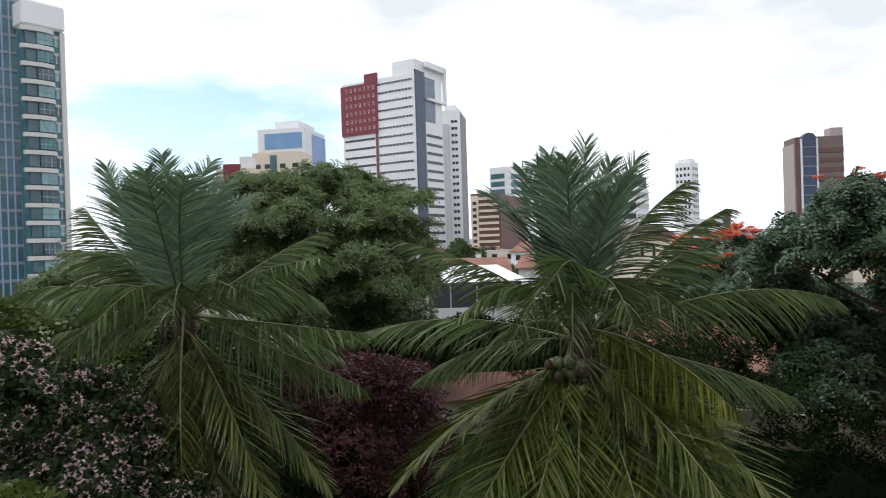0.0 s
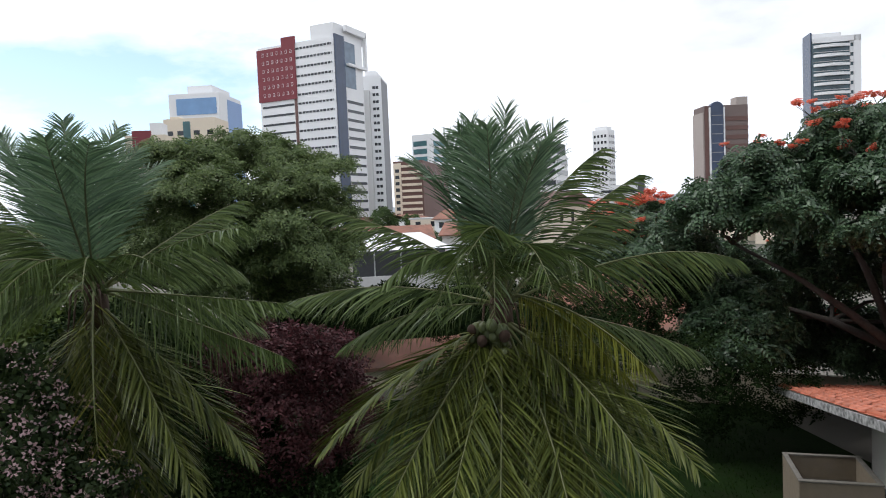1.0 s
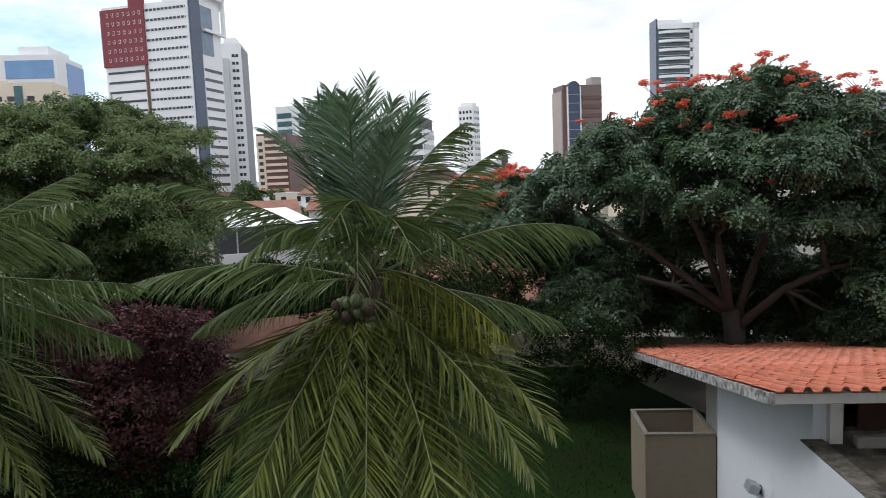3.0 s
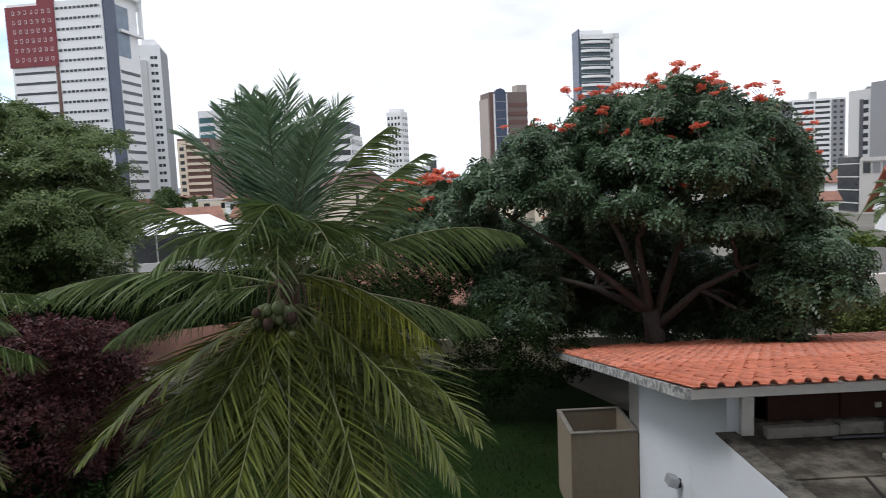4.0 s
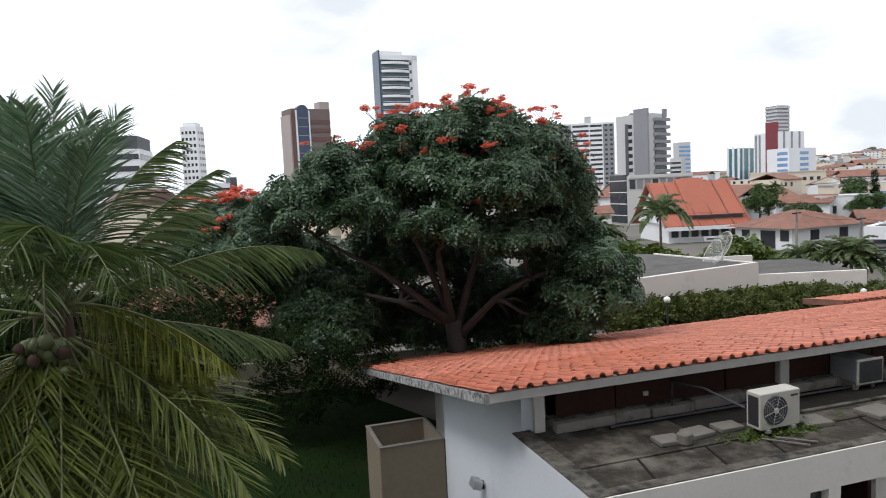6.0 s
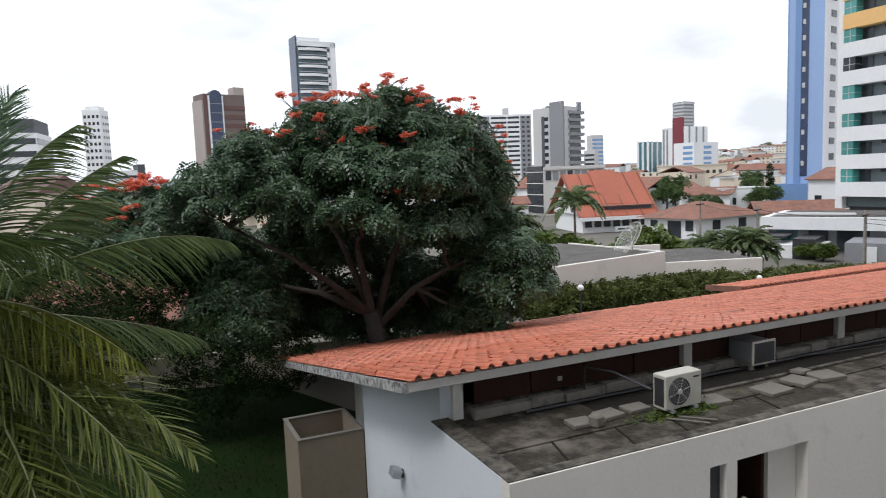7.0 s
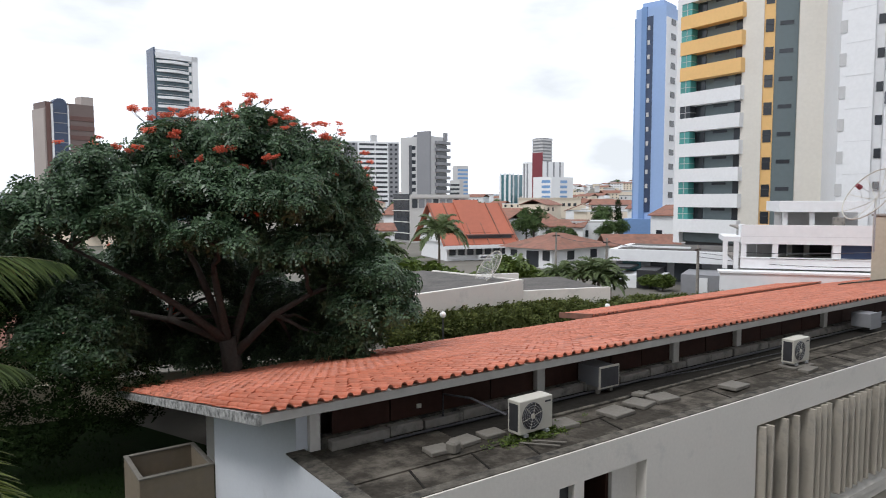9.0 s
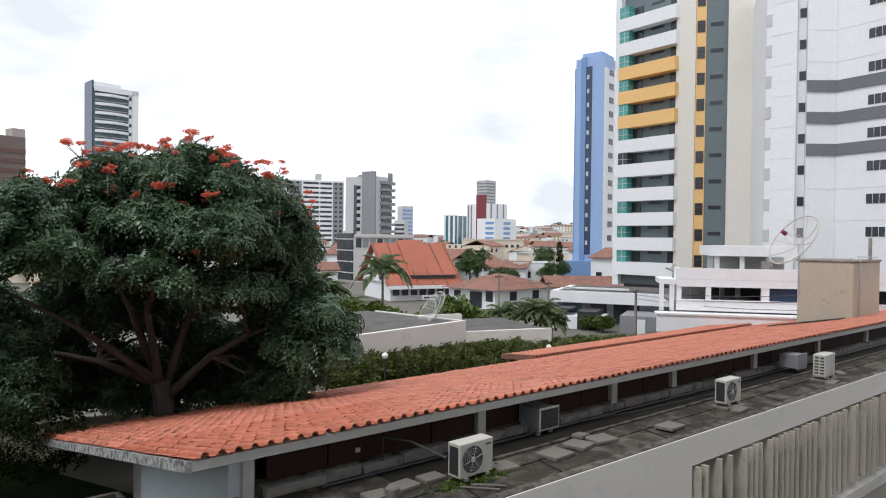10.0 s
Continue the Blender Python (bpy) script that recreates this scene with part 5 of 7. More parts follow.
FRONT = len(lobes1)
for az, el, dist, rx, rz in ((42.0, 0.6, 24.2, 2.4, 1.5), (34.5, -0.6, 24.2, 1.8, 1.2), (36.0, -5.6, 26.0, 2.3, 1.3), (36.0, -10.9, 27.0, 2.4, 1.2), (48.4, -0.7, 24.0, 1.4, 1.5), (27.8, -6.6, 24.0, 1.6, 1.2), (22.4, -2.4, 23.5, 1.3, 0.8), (41.0, -6.0, 27.0, 1.5, 1.0), (31.5, -8.0, 25.5, 1.6, 1.3),
                             (43.6, -8.8, 25.5, 1.3, 1.1), (47.8, -9.2, 25.0, 1.4, 1.3), (45.6, -11.6, 25.5, 1.6, 0.9), (41.6, -11.6, 26.5, 1.6, 1.0), (46.0, -4.9, 23.5, 1.0, 0.4), (49.4, -6.6, 23.0, 0.9, 0.7)):
    lobes1.append((*toward(az, el, dist), rx, rx, rz))
rng = np.random.default_rng(61)
pad_p, pad_n, pad_own = pads(lobes1, 0.6, 62, -0.2)
tulip_leaf = rosette(5, 2, pairs=4, length=0.31, leaflet=0.12, width=0.075, sag=0.6)
part("crown", tuft_mesh(pad_p, pad_n, 20, 0.42, 63, TULIP_LEAF, tulip_leaf, (0.6, 1.2), up=0.75, lean=0.32), None, tulip)
# sparse leaves inside the crown and the twigs that carry the tufts
me, _, _ = crown_mesh([(*l[:3], l[3] * 0.8, l[4] * 0.8, l[5] * 0.75) for l in lobes1], 2600, 64, TULIP_LEAF, tulip_leaf, (0.9, 1.4), up=0.4, skin=0.6)
part("inner_leaves", me, None, tulip)
ends = [p for pts in FORKS for p in pts[1:]]
twigs = bmesh.new()
for k, l in enumerate(lobes1):
    c = Vector(l[:3]) - Vector((0, 0, l[5] * 0.5))
    root = min(ends, key=lambda e: (e - c).length + max(0.0, e.z - c.z))
    limb(tulip, bough(root, c, 0.15, rng), [0.075, 0.065, 0.055, 0.045, 0.04, 0.03], "branch")
    for p in pad_p[pad_own == k][::2]:
        tube(twigs, bough(c, p - np.array([0, 0, 0.05]), -0.06, rng, 3), [0.026, 0.02, 0.014, 0.008], 4)
part("twig_mass", twigs, BARK, tulip)["kind"] = "stuff"
# flower heads stand above the tufts, most of them on the upper crown
head_v, head_f = rosette(8, 62, pairs=2, length=0.11, leaflet=0.085, width=0.07, sag=-0.9)
for k in range(7):
    m = pose(0.14 * math.cos(k * 2.4) * (0.5 + 0.08 * k), 0.14 * math.sin(k * 2.4) * (0.5 + 0.08 * k), 0.06 + 0.02 * (k % 3), 18 * math.sin(k), 18 * math.cos(k * 1.7), k * 50) if k else pose(0, 0, 0)
    if k:
        o = len(head_v)
        head_v += [tuple(m @ (Vector(v) * 0.62)) for v in head_v[:128]]
        head_f += [tuple(i + o for i in f) for f in head_f[:32]]
head_me = bpy.data.meshes.new("flower_head")
head_me.from_pydata(head_v, [], head_f)
head_me.materials.append(ORANGE_FLOWER)
chance = {0: 1.0, 1: 1.0, 2: 0.95, 3: 0.5, 4: 0.35, 5: 0.35, 6: 0.6, 7: 0.1, 13: 0.6, 15: 0.6, FRONT: 0.4, FRONT + 6: 1.0}
stalks = bmesh.new()
for p, w, k in zip(pad_p, pad_n, pad_own):
    if w[2] > 0.0 and rng.random() < chance.get(int(k), 0.015):
        for _ in range(rng.integers(1, 4) + (3 if k == FRONT + 6 else 0)):
            top = Vector(p) + Vector((rng.normal(0, 0.26), rng.normal(0, 0.26), rng.uniform(0.22, 0.5)))
            tube(stalks, [Vector(p), top], [0.012, 0.008], 3)
            sc = rng.uniform(0.65, 1.1)
            part("flower_head", head_me, None, tulip).matrix_local = Matrix.LocRotScale(top, Euler((rng.normal(0, 0.25), rng.normal(0, 0.25), rng.uniform(0, 6.28))), Vector((sc, sc, sc * 0.8)))
part("stalk_mass", stalks, BARK, tulip)["kind"] = "stuff"

# feathery green tree beyond the palms
T2 = bearing(-8.0, 30.0)
ltree = thing("spreading_tree", Matrix.Translation(T2), "spreading mid-green tree with layered feathery foliage", "tree")
limb(ltree, [(0, 0, -0.2), (0.1, 0, 2.0), (-0.1, 0.1, 4.2)], [0.42, 0.32, 0.26], "trunk")
lobes2 = []
for az, el, dist, rx, rz in ((-13.5, 4.6, 30, 1.9, 0.9), (-10.3, 5.4, 30, 1.5, 0.8), (-7.3, 5.0, 30, 1.5, 0.7), (-4.9, 3.9, 29, 1.7, 0.7), (-12.0, 2.6, 29, 2.4, 1.1), (-8.0, 2.2, 28.5, 2.3, 1.1),
                             (-3.2, 1.0, 29, 1.2, 0.8), (-5.2, 0.2, 29, 2.0, 1.0), (-9.0, -1.0, 28, 2.6, 1.1), (-3.6, -2.5, 28.5, 1.5, 1.0), (-6.0, -3.4, 28, 2.3, 1.1),
                             (-13.0, -1.5, 29.5, 2.2, 1.5), (-10.0, -5.0, 29, 2.4, 1.4), (-15.5, 1.0, 31, 2.0, 1.6), (-17.5, -2.0, 31.5, 2.2, 1.6), (-4.8, -6.5, 29, 1.8, 1.2), (-21, -3.0, 32, 2.4, 1.5), (-26, -2.0, 33, 2.4, 1.4)):
    o = bearing(az, dist, EYE + dist * math.tan(radians(el))) - T2
    lobes2.append((o.x, o.y, o.z, rx * 1.05, rx * 1.05, rz * 0.8))
    limb(ltree, [(0, 0, 3.5), (o.x * 0.5, o.y * 0.5, 3.2 + (o.z - 3.2) * 0.6), (o.x, o.y, o.z)], [0.16, 0.09, 0.03])
fine_leaf = rosette(5, 6, pairs=3, length=0.32, leaflet=0.12, width=0.07, sag=0.25)
p2, n2, own2 = pads(lobes2, 0.8, 91, -0.3)
part("crown", tuft_mesh(p2, n2, 24, 0.62, 92, FINE_LEAF, fine_leaf, (0.7, 1.25), up=0.8, lean=0.25), None, ltree)
me, _, _ = crown_mesh([(*l[:3], l[3] * 0.8, l[4] * 0.8, l[5] * 0.7) for l in lobes2], 1800, 9, FINE_LEAF, fine_leaf, (0.9, 1.4), up=0.5, skin=0.5)
part("inner_leaves", me, None, ltree)


def shrub(name, label, category, lobes, count, seed, leaf_m, flower_m=None, flowers=0, size=(0.7, 1.2), fsize=(0.7, 1.2), leaf=None):
    c = np.mean([l[:2] for l in lobes], axis=0)
    t = thing(name, pose(c[0], c[1], 0), label, category)
    local = [(l[0] - c[0], l[1] - c[1], *l[2:]) for l in lobes]
    zlow = min(l[2] for l in local)
    for k in range(4):
        a = k * 1.7
        limb(t, [(0.1 * math.cos(a), 0.1 * math.sin(a), -0.1), (0.4 * math.cos(a), 0.4 * math.sin(a), max(0.3, zlow * 0.6)), (0.7 * math.cos(a), 0.7 * math.sin(a), max(0.5, zlow))], [0.06, 0.045, 0.03], "stem")
    me, p, n = crown_mesh(local, count, seed, leaf_m, leaf or rosette(5, 30, pairs=2, length=0.16, leaflet=0.1, width=0.05), size, up=0.3, lean=0.6, skin=0.35)
    part("foliage", me, None, t)
    if flowers:
        rng = np.random.default_rng(seed + 50)
        hubs = p[rng.choice(len(p), 70, replace=False)]
        near = np.min(np.linalg.norm(p[:, None, :] - hubs[None], axis=2), axis=1) * rng.uniform(0.6, 1.4, len(p))
        k = np.argsort(near)[:flowers]
        q = p[k] + n[k] * 0.08
        fv, ff = rosette(6, 40, pairs=1, length=0.05, leaflet=0.06, width=0.03)
        me = scatter(fv, ff, turn_mats(q, n[k], rng.uniform(*fsize, flowers), rng, lean=0.6))
        me.materials.append(flower_m)
        part("blossom", me, None, t)
    return t


def at(az, el, dist, rx, rz):
    p = bearing(az, dist, EYE + dist * math.tan(radians(el)))
    return (p.x, p.y, p.z, rx, rx, rz)


shrub("flowering_bougainvillea", "tall bougainvillea bush covered in pale pink flowers", "shrub",
      bumpy([at(-32.5, -11.0, 10, 1.3, 1.0), at(-28.5, -13.5, 10, 1.1, 1.0), at(-35.5, -9.5, 10.5, 1.2, 1.0), at(-29, -18, 9.5, 1.3, 1.1), at(-34, -18, 9.5, 1.4, 1.3), at(-25, -19, 11, 1.1, 1.0), at(-24, -23, 10.5, 1.3, 0.9)], 73, 6, 0.5), 4200, 31, BOUGAIN_LEAF, PINK_FLOWER, 2100, fsize=(0.5, 1.25))
shrub("garden_bush", "mid-green bush behind the palms", "shrub", bumpy([at(-38, -6.5, 20, 1.8, 1.4), at(-35, -6.0, 20, 1.6, 1.3), at(-37, -11, 19, 1.8, 1.4), at(-31, -6.5, 20, 1.6, 1.3), at(-27, -7.0, 20.5, 1.6, 1.3), at(-23, -7.5, 21, 1.5, 1.3), at(-33, -11, 19, 2.0, 1.5), at(-26, -11, 19.5, 2.0, 1.5), at(-20, -9, 21, 1.8, 1.5)], 74, 5), 3600, 38, HEDGE_LEAF, size=(1.5, 2.3))
shrub("purple_shrub", "large dark purple-leaved shrub", "shrub",
      [at(-8, -12.5, 14, 1.2, 0.9), at(-5, -12.5, 14, 1.1, 0.8), at(-11, -13, 14.5, 1.2, 0.9), at(-4, -16, 13.8, 1.0, 1.0), at(-8, -17, 13.5, 1.3, 1.0)], 2200, 32, PURPLE_LEAF)
# shrubs low in the garden wear the leaf colour darkened for shade
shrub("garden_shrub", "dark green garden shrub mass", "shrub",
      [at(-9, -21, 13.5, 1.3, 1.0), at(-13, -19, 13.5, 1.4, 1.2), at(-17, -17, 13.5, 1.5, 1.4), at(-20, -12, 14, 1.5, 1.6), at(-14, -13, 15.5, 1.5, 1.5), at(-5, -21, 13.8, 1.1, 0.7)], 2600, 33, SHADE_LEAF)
shrub("pale_edge_shrub", "light green bush by the balcony", "shrub",
      [at(-33, -23, 6.5, 0.7, 0.5), at(-36, -22, 6.5, 0.9, 0.8), at(-31, -25, 6.8, 0.6, 0.4)], 700, 34, HEDGE_LEAF)
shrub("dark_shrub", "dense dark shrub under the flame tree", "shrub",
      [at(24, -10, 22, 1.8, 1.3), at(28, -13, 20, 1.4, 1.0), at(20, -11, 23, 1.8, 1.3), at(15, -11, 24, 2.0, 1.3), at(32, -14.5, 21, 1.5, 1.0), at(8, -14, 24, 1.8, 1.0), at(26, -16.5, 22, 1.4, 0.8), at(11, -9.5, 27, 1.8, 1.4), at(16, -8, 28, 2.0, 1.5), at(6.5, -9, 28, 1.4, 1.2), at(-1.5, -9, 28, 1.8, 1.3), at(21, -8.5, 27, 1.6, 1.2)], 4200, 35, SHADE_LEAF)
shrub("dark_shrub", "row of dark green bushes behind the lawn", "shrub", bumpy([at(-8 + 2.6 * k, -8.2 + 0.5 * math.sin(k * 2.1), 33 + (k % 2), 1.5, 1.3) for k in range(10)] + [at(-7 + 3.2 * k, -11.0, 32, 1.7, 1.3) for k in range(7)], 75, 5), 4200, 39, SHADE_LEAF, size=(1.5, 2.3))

# clipped hedge beyond the roof
hl = []
for k in range(26):
    s = k / 25
    az = 54.5 + 25 * s
    hl.append(at(az, -11.3 + 2.7 * s ** 0.8, 31 + 13 * s, 1.1, 0.85))
shrub("boundary_hedge", "long green hedge along a garden wall", "hedge", bumpy(hl, 76, 4, 0.55, 0.9), 9500, 36, HEDGE_DARK, size=(1.0, 1.7), leaf=rosette(6, 40, pairs=2, length=0.2, leaflet=0.12, width=0.07))

# ---- fittings on the flat roof and the front of the house ----
def outdoor_unit(u, v, z, turn, label, w=0.72, h=0.54, d=0.28, rear=False):
    """A split air-conditioner's outdoor unit: casing, fan ring with spokes and grille, side slots, feet."""
    t = thing("air_conditioner_unit", HOUSE @ pose(u, v, z, 0, 0, turn), label, "air conditioner", "air conditioners on the roof")
    part("casing", block(-w / 2, w / 2, -d / 2, d / 2, 0.05, 0.05 + h, 0.012), AC_WHITE, t)
    for x in (-w * 0.32, w * 0.32):
        part("foot", block(x - 0.04, x + 0.04, -d / 2 - 0.03, d / 2 + 0.03, 0.0, 0.05), METAL_GREY, t)
    fx, fz, r = -w * 0.13, 0.05 + h * 0.5, h * 0.41
    if not rear:
        cup = bmesh.new()
        bmesh.ops.create_cone(cup, cap_ends=True, segments=28, radius1=r, radius2=r, depth=0.012, matrix=pose(fx, -d / 2 - 0.004, fz, 90))
        part("fan_opening", cup, METAL_DARK, t)
        for k in range(5):
            rr = r * (0.22 + 0.19 * k)
            ring = bmesh.new()
            pts = [(fx + rr * math.cos(a), -d / 2 - 0.02, fz + rr * math.sin(a)) for a in np.linspace(0, 2 * math.pi, 25)]
            tube(ring, pts, 0.0028, 4)
            part("grille_ring", ring, METAL_GREY, t)
        for k in range(6):
            a = math.pi * k / 3 + 0.25
            part("grille_spoke", tube(bmesh.new(), [(fx, -d / 2 - 0.022, fz), (fx + r * math.cos(a), -d / 2 - 0.022, fz + r * math.sin(a))], 0.005, 4), AC_WHITE, t)
        hub = bmesh.new()
        bmesh.ops.create_cone(hub, cap_ends=True, segments=14, radius1=0.045, radius2=0.04, depth=0.02, matrix=pose(fx, -d / 2 - 0.026, fz, 90))
        part("hub", hub, AC_WHITE, t)
        part("badge", block(w * 0.26, w * 0.43, -d / 2 - 0.006, -d / 2, 0.05 + h * 0.82, 0.05 + h * 0.87), METAL_DARK, t)
    else:
        for k in range(6):
            part("slat", block(-w / 2 - 0.014, -w / 2 + 0.02, -d * 0.42, d * 0.42, 0.10 + k * 0.09, 0.14 + k * 0.09), AC_WHITE, t)
        part("slat_post", block(-w / 2 - 0.016, -w / 2 + 0.02, -0.02, 0.02, 0.08, 0.05 + h), AC_WHITE, t)
        part("rear_grille", block(-w * 0.3, w * 0.3, -d / 2 - 0.006, -d / 2, 0.16, h - 0.04), PALE_GREY, t)
    part("side_grille", block(-w / 2 - 0.004, -w / 2 + 0.01, -d * 0.36, d * 0.36, 0.1, 0.05 + h * 0.9), METAL_DARK, t)
    return t


outdoor_unit(3.78, 1.06, 3.68, 2, "off-white outdoor air conditioner unit with round fan grille", 0.8, 0.58, 0.3)
outdoor_unit(12.36, 0.86, 3.72, 1, "aged white outdoor air conditioner unit on a paver", 0.78, 0.58, 0.3)
outdoor_unit(18.0, 0.74, 3.72, 4, "white outdoor air conditioner unit with side slots", 0.85, 0.66, 0.36, rear=True)


def paver(u, v, w, d, turn, z=3.62, tilt=0.0, h=0.075):
    t = tagged(part("paver", block(-w / 2, w / 2, -d / 2, d / 2, 0, h, 0.012), PAVER), "loose grey concrete paver on the stained roof", "paver", "loose pavers")
    t.matrix_world = HOUSE @ pose(u, v, z + abs(math.sin(radians(tilt))) * w / 2, 0, tilt, turn)
    return t


for u, v, w, d, a, tl in ((2.0, 1.34, 0.42, 0.34, -4, 0), (2.62, 1.42, 0.44, 0.36, 6, 0), (3.2, 1.44, 0.44, 0.32, 0, 0), (4.58, 1.08, 0.5, 0.42, -6, 0), (5.91, 0.98, 0.6, 0.5, 4, 0),
                          (6.73, 1.08, 0.5, 0.5, 12, 0), (7.42, 1.05, 0.6, 0.46, -8, 0), (9.39, 0.66, 0.7, 0.42, 8, 3), (7.2, 1.4, 0.5, 0.25, 20, 8), (12.36, 0.84, 0.85, 0.46, -4, 0),
                          (12.2, 0.47, 0.6, 0.26, 6, 0), (18.0, 0.74, 0.95, 0.5, 3, 0), (17.6, 0.36, 0.7, 0.26, 8, 0), (19.4, 0.8, 0.5, 0.25, 40, 0)):
    paver(u, v, w, d, a, tilt=tl)
brick_ = tagged(part("concrete_lump", block(-0.1, 0.1, -0.1, 0.1, 0, 0.2, 0.03), PAVER), "broken concrete block lying on the roof", "concrete block")
brick_.matrix_world = HOUSE @ pose(2.18, 1.16, 3.62, 0, 0, 20)

# wall-box air conditioner under the eave
wb = thing("window_air_conditioner", HOUSE @ pose(6.88, 2.24, 3.62) @ Matrix.Diagonal((0.78, 0.8, 0.8, 1)), "boxy window air conditioner with a pale frame", "air conditioner")
part("case", block(-0.36, 0.36, -0.3, 0.5, 0.2, 0.72, 0.01), MID_GREY, wb)
part("front_frame", block(-0.40, 0.40, -0.34, -0.3, 0.16, 0.76, 0.008), AC_WHITE, wb)
part("front_grille", block(-0.35, 0.35, -0.352, -0.341, 0.21, 0.71), METAL_DARK, wb)
for x in (-0.25, 0.25):
    part("support", block(x - 0.06, x + 0.06, -0.2, 0.3, 0.0, 0.2), CONCRETE, wb)
wb2 = thing("window_air_conditioner", HOUSE @ pose(18.55, 1.78, 3.62) @ Matrix.Diagonal((0.8, 0.8, 0.8, 1)), "dusty window air conditioner under the eave", "air conditioner")
part("case", block(-0.4, 0.4, -0.2, 0.5, 0.22, 0.75, 0.01), MID_GREY, wb2)
part("front_frame", block(-0.44, 0.44, -0.24, -0.2, 0.18, 0.79, 0.008), MID_GREY, wb2)

# pipes and wiring along the wall
def pipe(pts, r, material, label):
    ob = part("pipe", tube(bmesh.new(), pts, r, 6), material)
    ob.matrix_world = HOUSE
    return tagged(ob, label, "pipe")


pipe([(1.5, 2.2, 3.66), (6.0, 2.16, 3.67), (12.0, 2.18, 3.66), (20.0, 2.16, 3.67), (33, 2.18, 3.66)], 0.03, METAL_DARK, "dark drain pipe along the roof wall")
pipe([(3.4, 1.25, 4.0), (3.2, 2.0, 4.15), (2.85, 2.38, 4.2), (2.85, 2.40, 3.66)], 0.022, METAL_DARK, "insulated air conditioner pipe")
pipe([(3.55, 0.75, 3.66), (3.95, 0.35, 3.66)], 0.016, PAVER, "short grey plastic pipe on the roof")
pipe([(3.3, 0.8, 3.66), (3.75, 0.3, 3.66)], 0.016, PAVER, "short grey plastic pipe on the roof")
pipe([(7.6, 2.2, 3.68), (10.2, 1.9, 3.67), (13.5, 1.75, 3.67)], 0.012, METAL_DARK, "thin dark conduit on the roof")
sw = tagged(part("junction_box", block(-0.05, 0.05, -0.03, 0.0, -0.04, 0.04, 0.005), AC_WHITE), "small white electric junction box", "junction box")
sw.matrix_world = HOUSE @ pose(2.45, V_C + 0.05, 4.0)

# weeds growing on the slab
rng = np.random.default_rng(77)
wp = np.c_[rng.normal(3.85, 0.4, 240), rng.normal(1.0, 0.09, 240), np.full(240, 3.62)]
wme = scatter(*rosette(4, 50, pairs=2, length=0.07, leaflet=0.05, width=0.02), turn_mats(wp, np.tile([0, 0, 1.0], (240, 1)), rng.uniform(0.6, 1.4, 240), rng, lean=0.3))
wme.materials.append(HEDGE_LEAF)
wd = tagged(part("roof_weeds", wme, None), "green weeds growing on the stained roof", "weeds", kind="stuff")
wd.matrix_world = HOUSE
# slab joints: thin mortar ridges
for u in (0.95, 2.15, 3.2, 5.2, 8.6, 14.0):
    part("joint_ridge", block(u, u + 0.035, 0.22, 1.05, Z_SLAB - 0.01, Z_SLAB + 0.012, 0.0, pose(u, 0, 0, 0, 0, -14) @ pose(-u, 0, 0)), GUTTER, house)
part("kerb_strip", block(0.2, U_END, 0.96, 1.02, Z_SLAB - 0.01, Z_SLAB + 0.025), SLAB, house)

# tall concrete fins in the long recess; its back is dark grey to deepen the shade between them
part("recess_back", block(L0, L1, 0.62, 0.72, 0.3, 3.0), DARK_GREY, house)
part("recess_head", block(L0, L1, 0.221, 0.62, 2.98, 3.05), WHITE_WALL, house)
part("recess_side", block(L0 - 0.1, L0, 0.221, 0.62, 0.3, 3.0), WHITE_WALL, house)
part("sloping_sill", prism(bmesh.new(), [(-0.02, 0.2), (-0.02, 0.36), (0.62, 0.72), (0.62, 0.2)], L0, L1, slope_m), WHITE_WALL, house)
rngl = random.Random(9)
u = L0 + 0.16
fin_bm = bmesh.new()
prism(fin_bm, [(-0.23, 0), (0.23, 0), (0.23, 2.28), (-0.23, 2.3)], -0.03, 0.03, pose(0, 0, 0, 0, 0, 90) @ Matrix.Diagonal((1.12, 1, 1, 1)))
bmesh.ops.bevel(fin_bm, geom=fin_bm.edges[:], offset=0.008, segments=1, affect="EDGES")
fin_a = mesh_of("fin", fin_bm, LOUVRE)
while u < L1 - 0.3:
    a = rngl.choice((2, 8, -4, 14, 20, 5, 28, 10))
    part("fin", fin_a, None, house).matrix_local = pose(u, 0.13, 0.66 + rngl.uniform(-0.02, 0.02), rngl.uniform(-0.6, 0.6), rngl.uniform(-0.6, 0.6), a)
    u += rngl.choice((0.26, 0.36, 0.46, 0.54, 0.62))

# painted board leaning in the doorway
bd = tagged(part("leaning_board", block(-0.26, 0.26, -0.02, 0.02, 0, 0.4, 0.01), CREAM), "cream wooden frame leaning in a doorway", "board")
bd.matrix_world = HOUSE @ pose(4.42, 0.16, 1.85, -12, 28, -25)
tagged(bd, kind="")
pl = tagged(part("shelf", block(4.05, 4.9, 0.02, 0.6, 1.55, 1.7), WOOD_DARK), "dark wooden ledge inside the doorway", "shelf")
pl.matrix_world = HOUSE


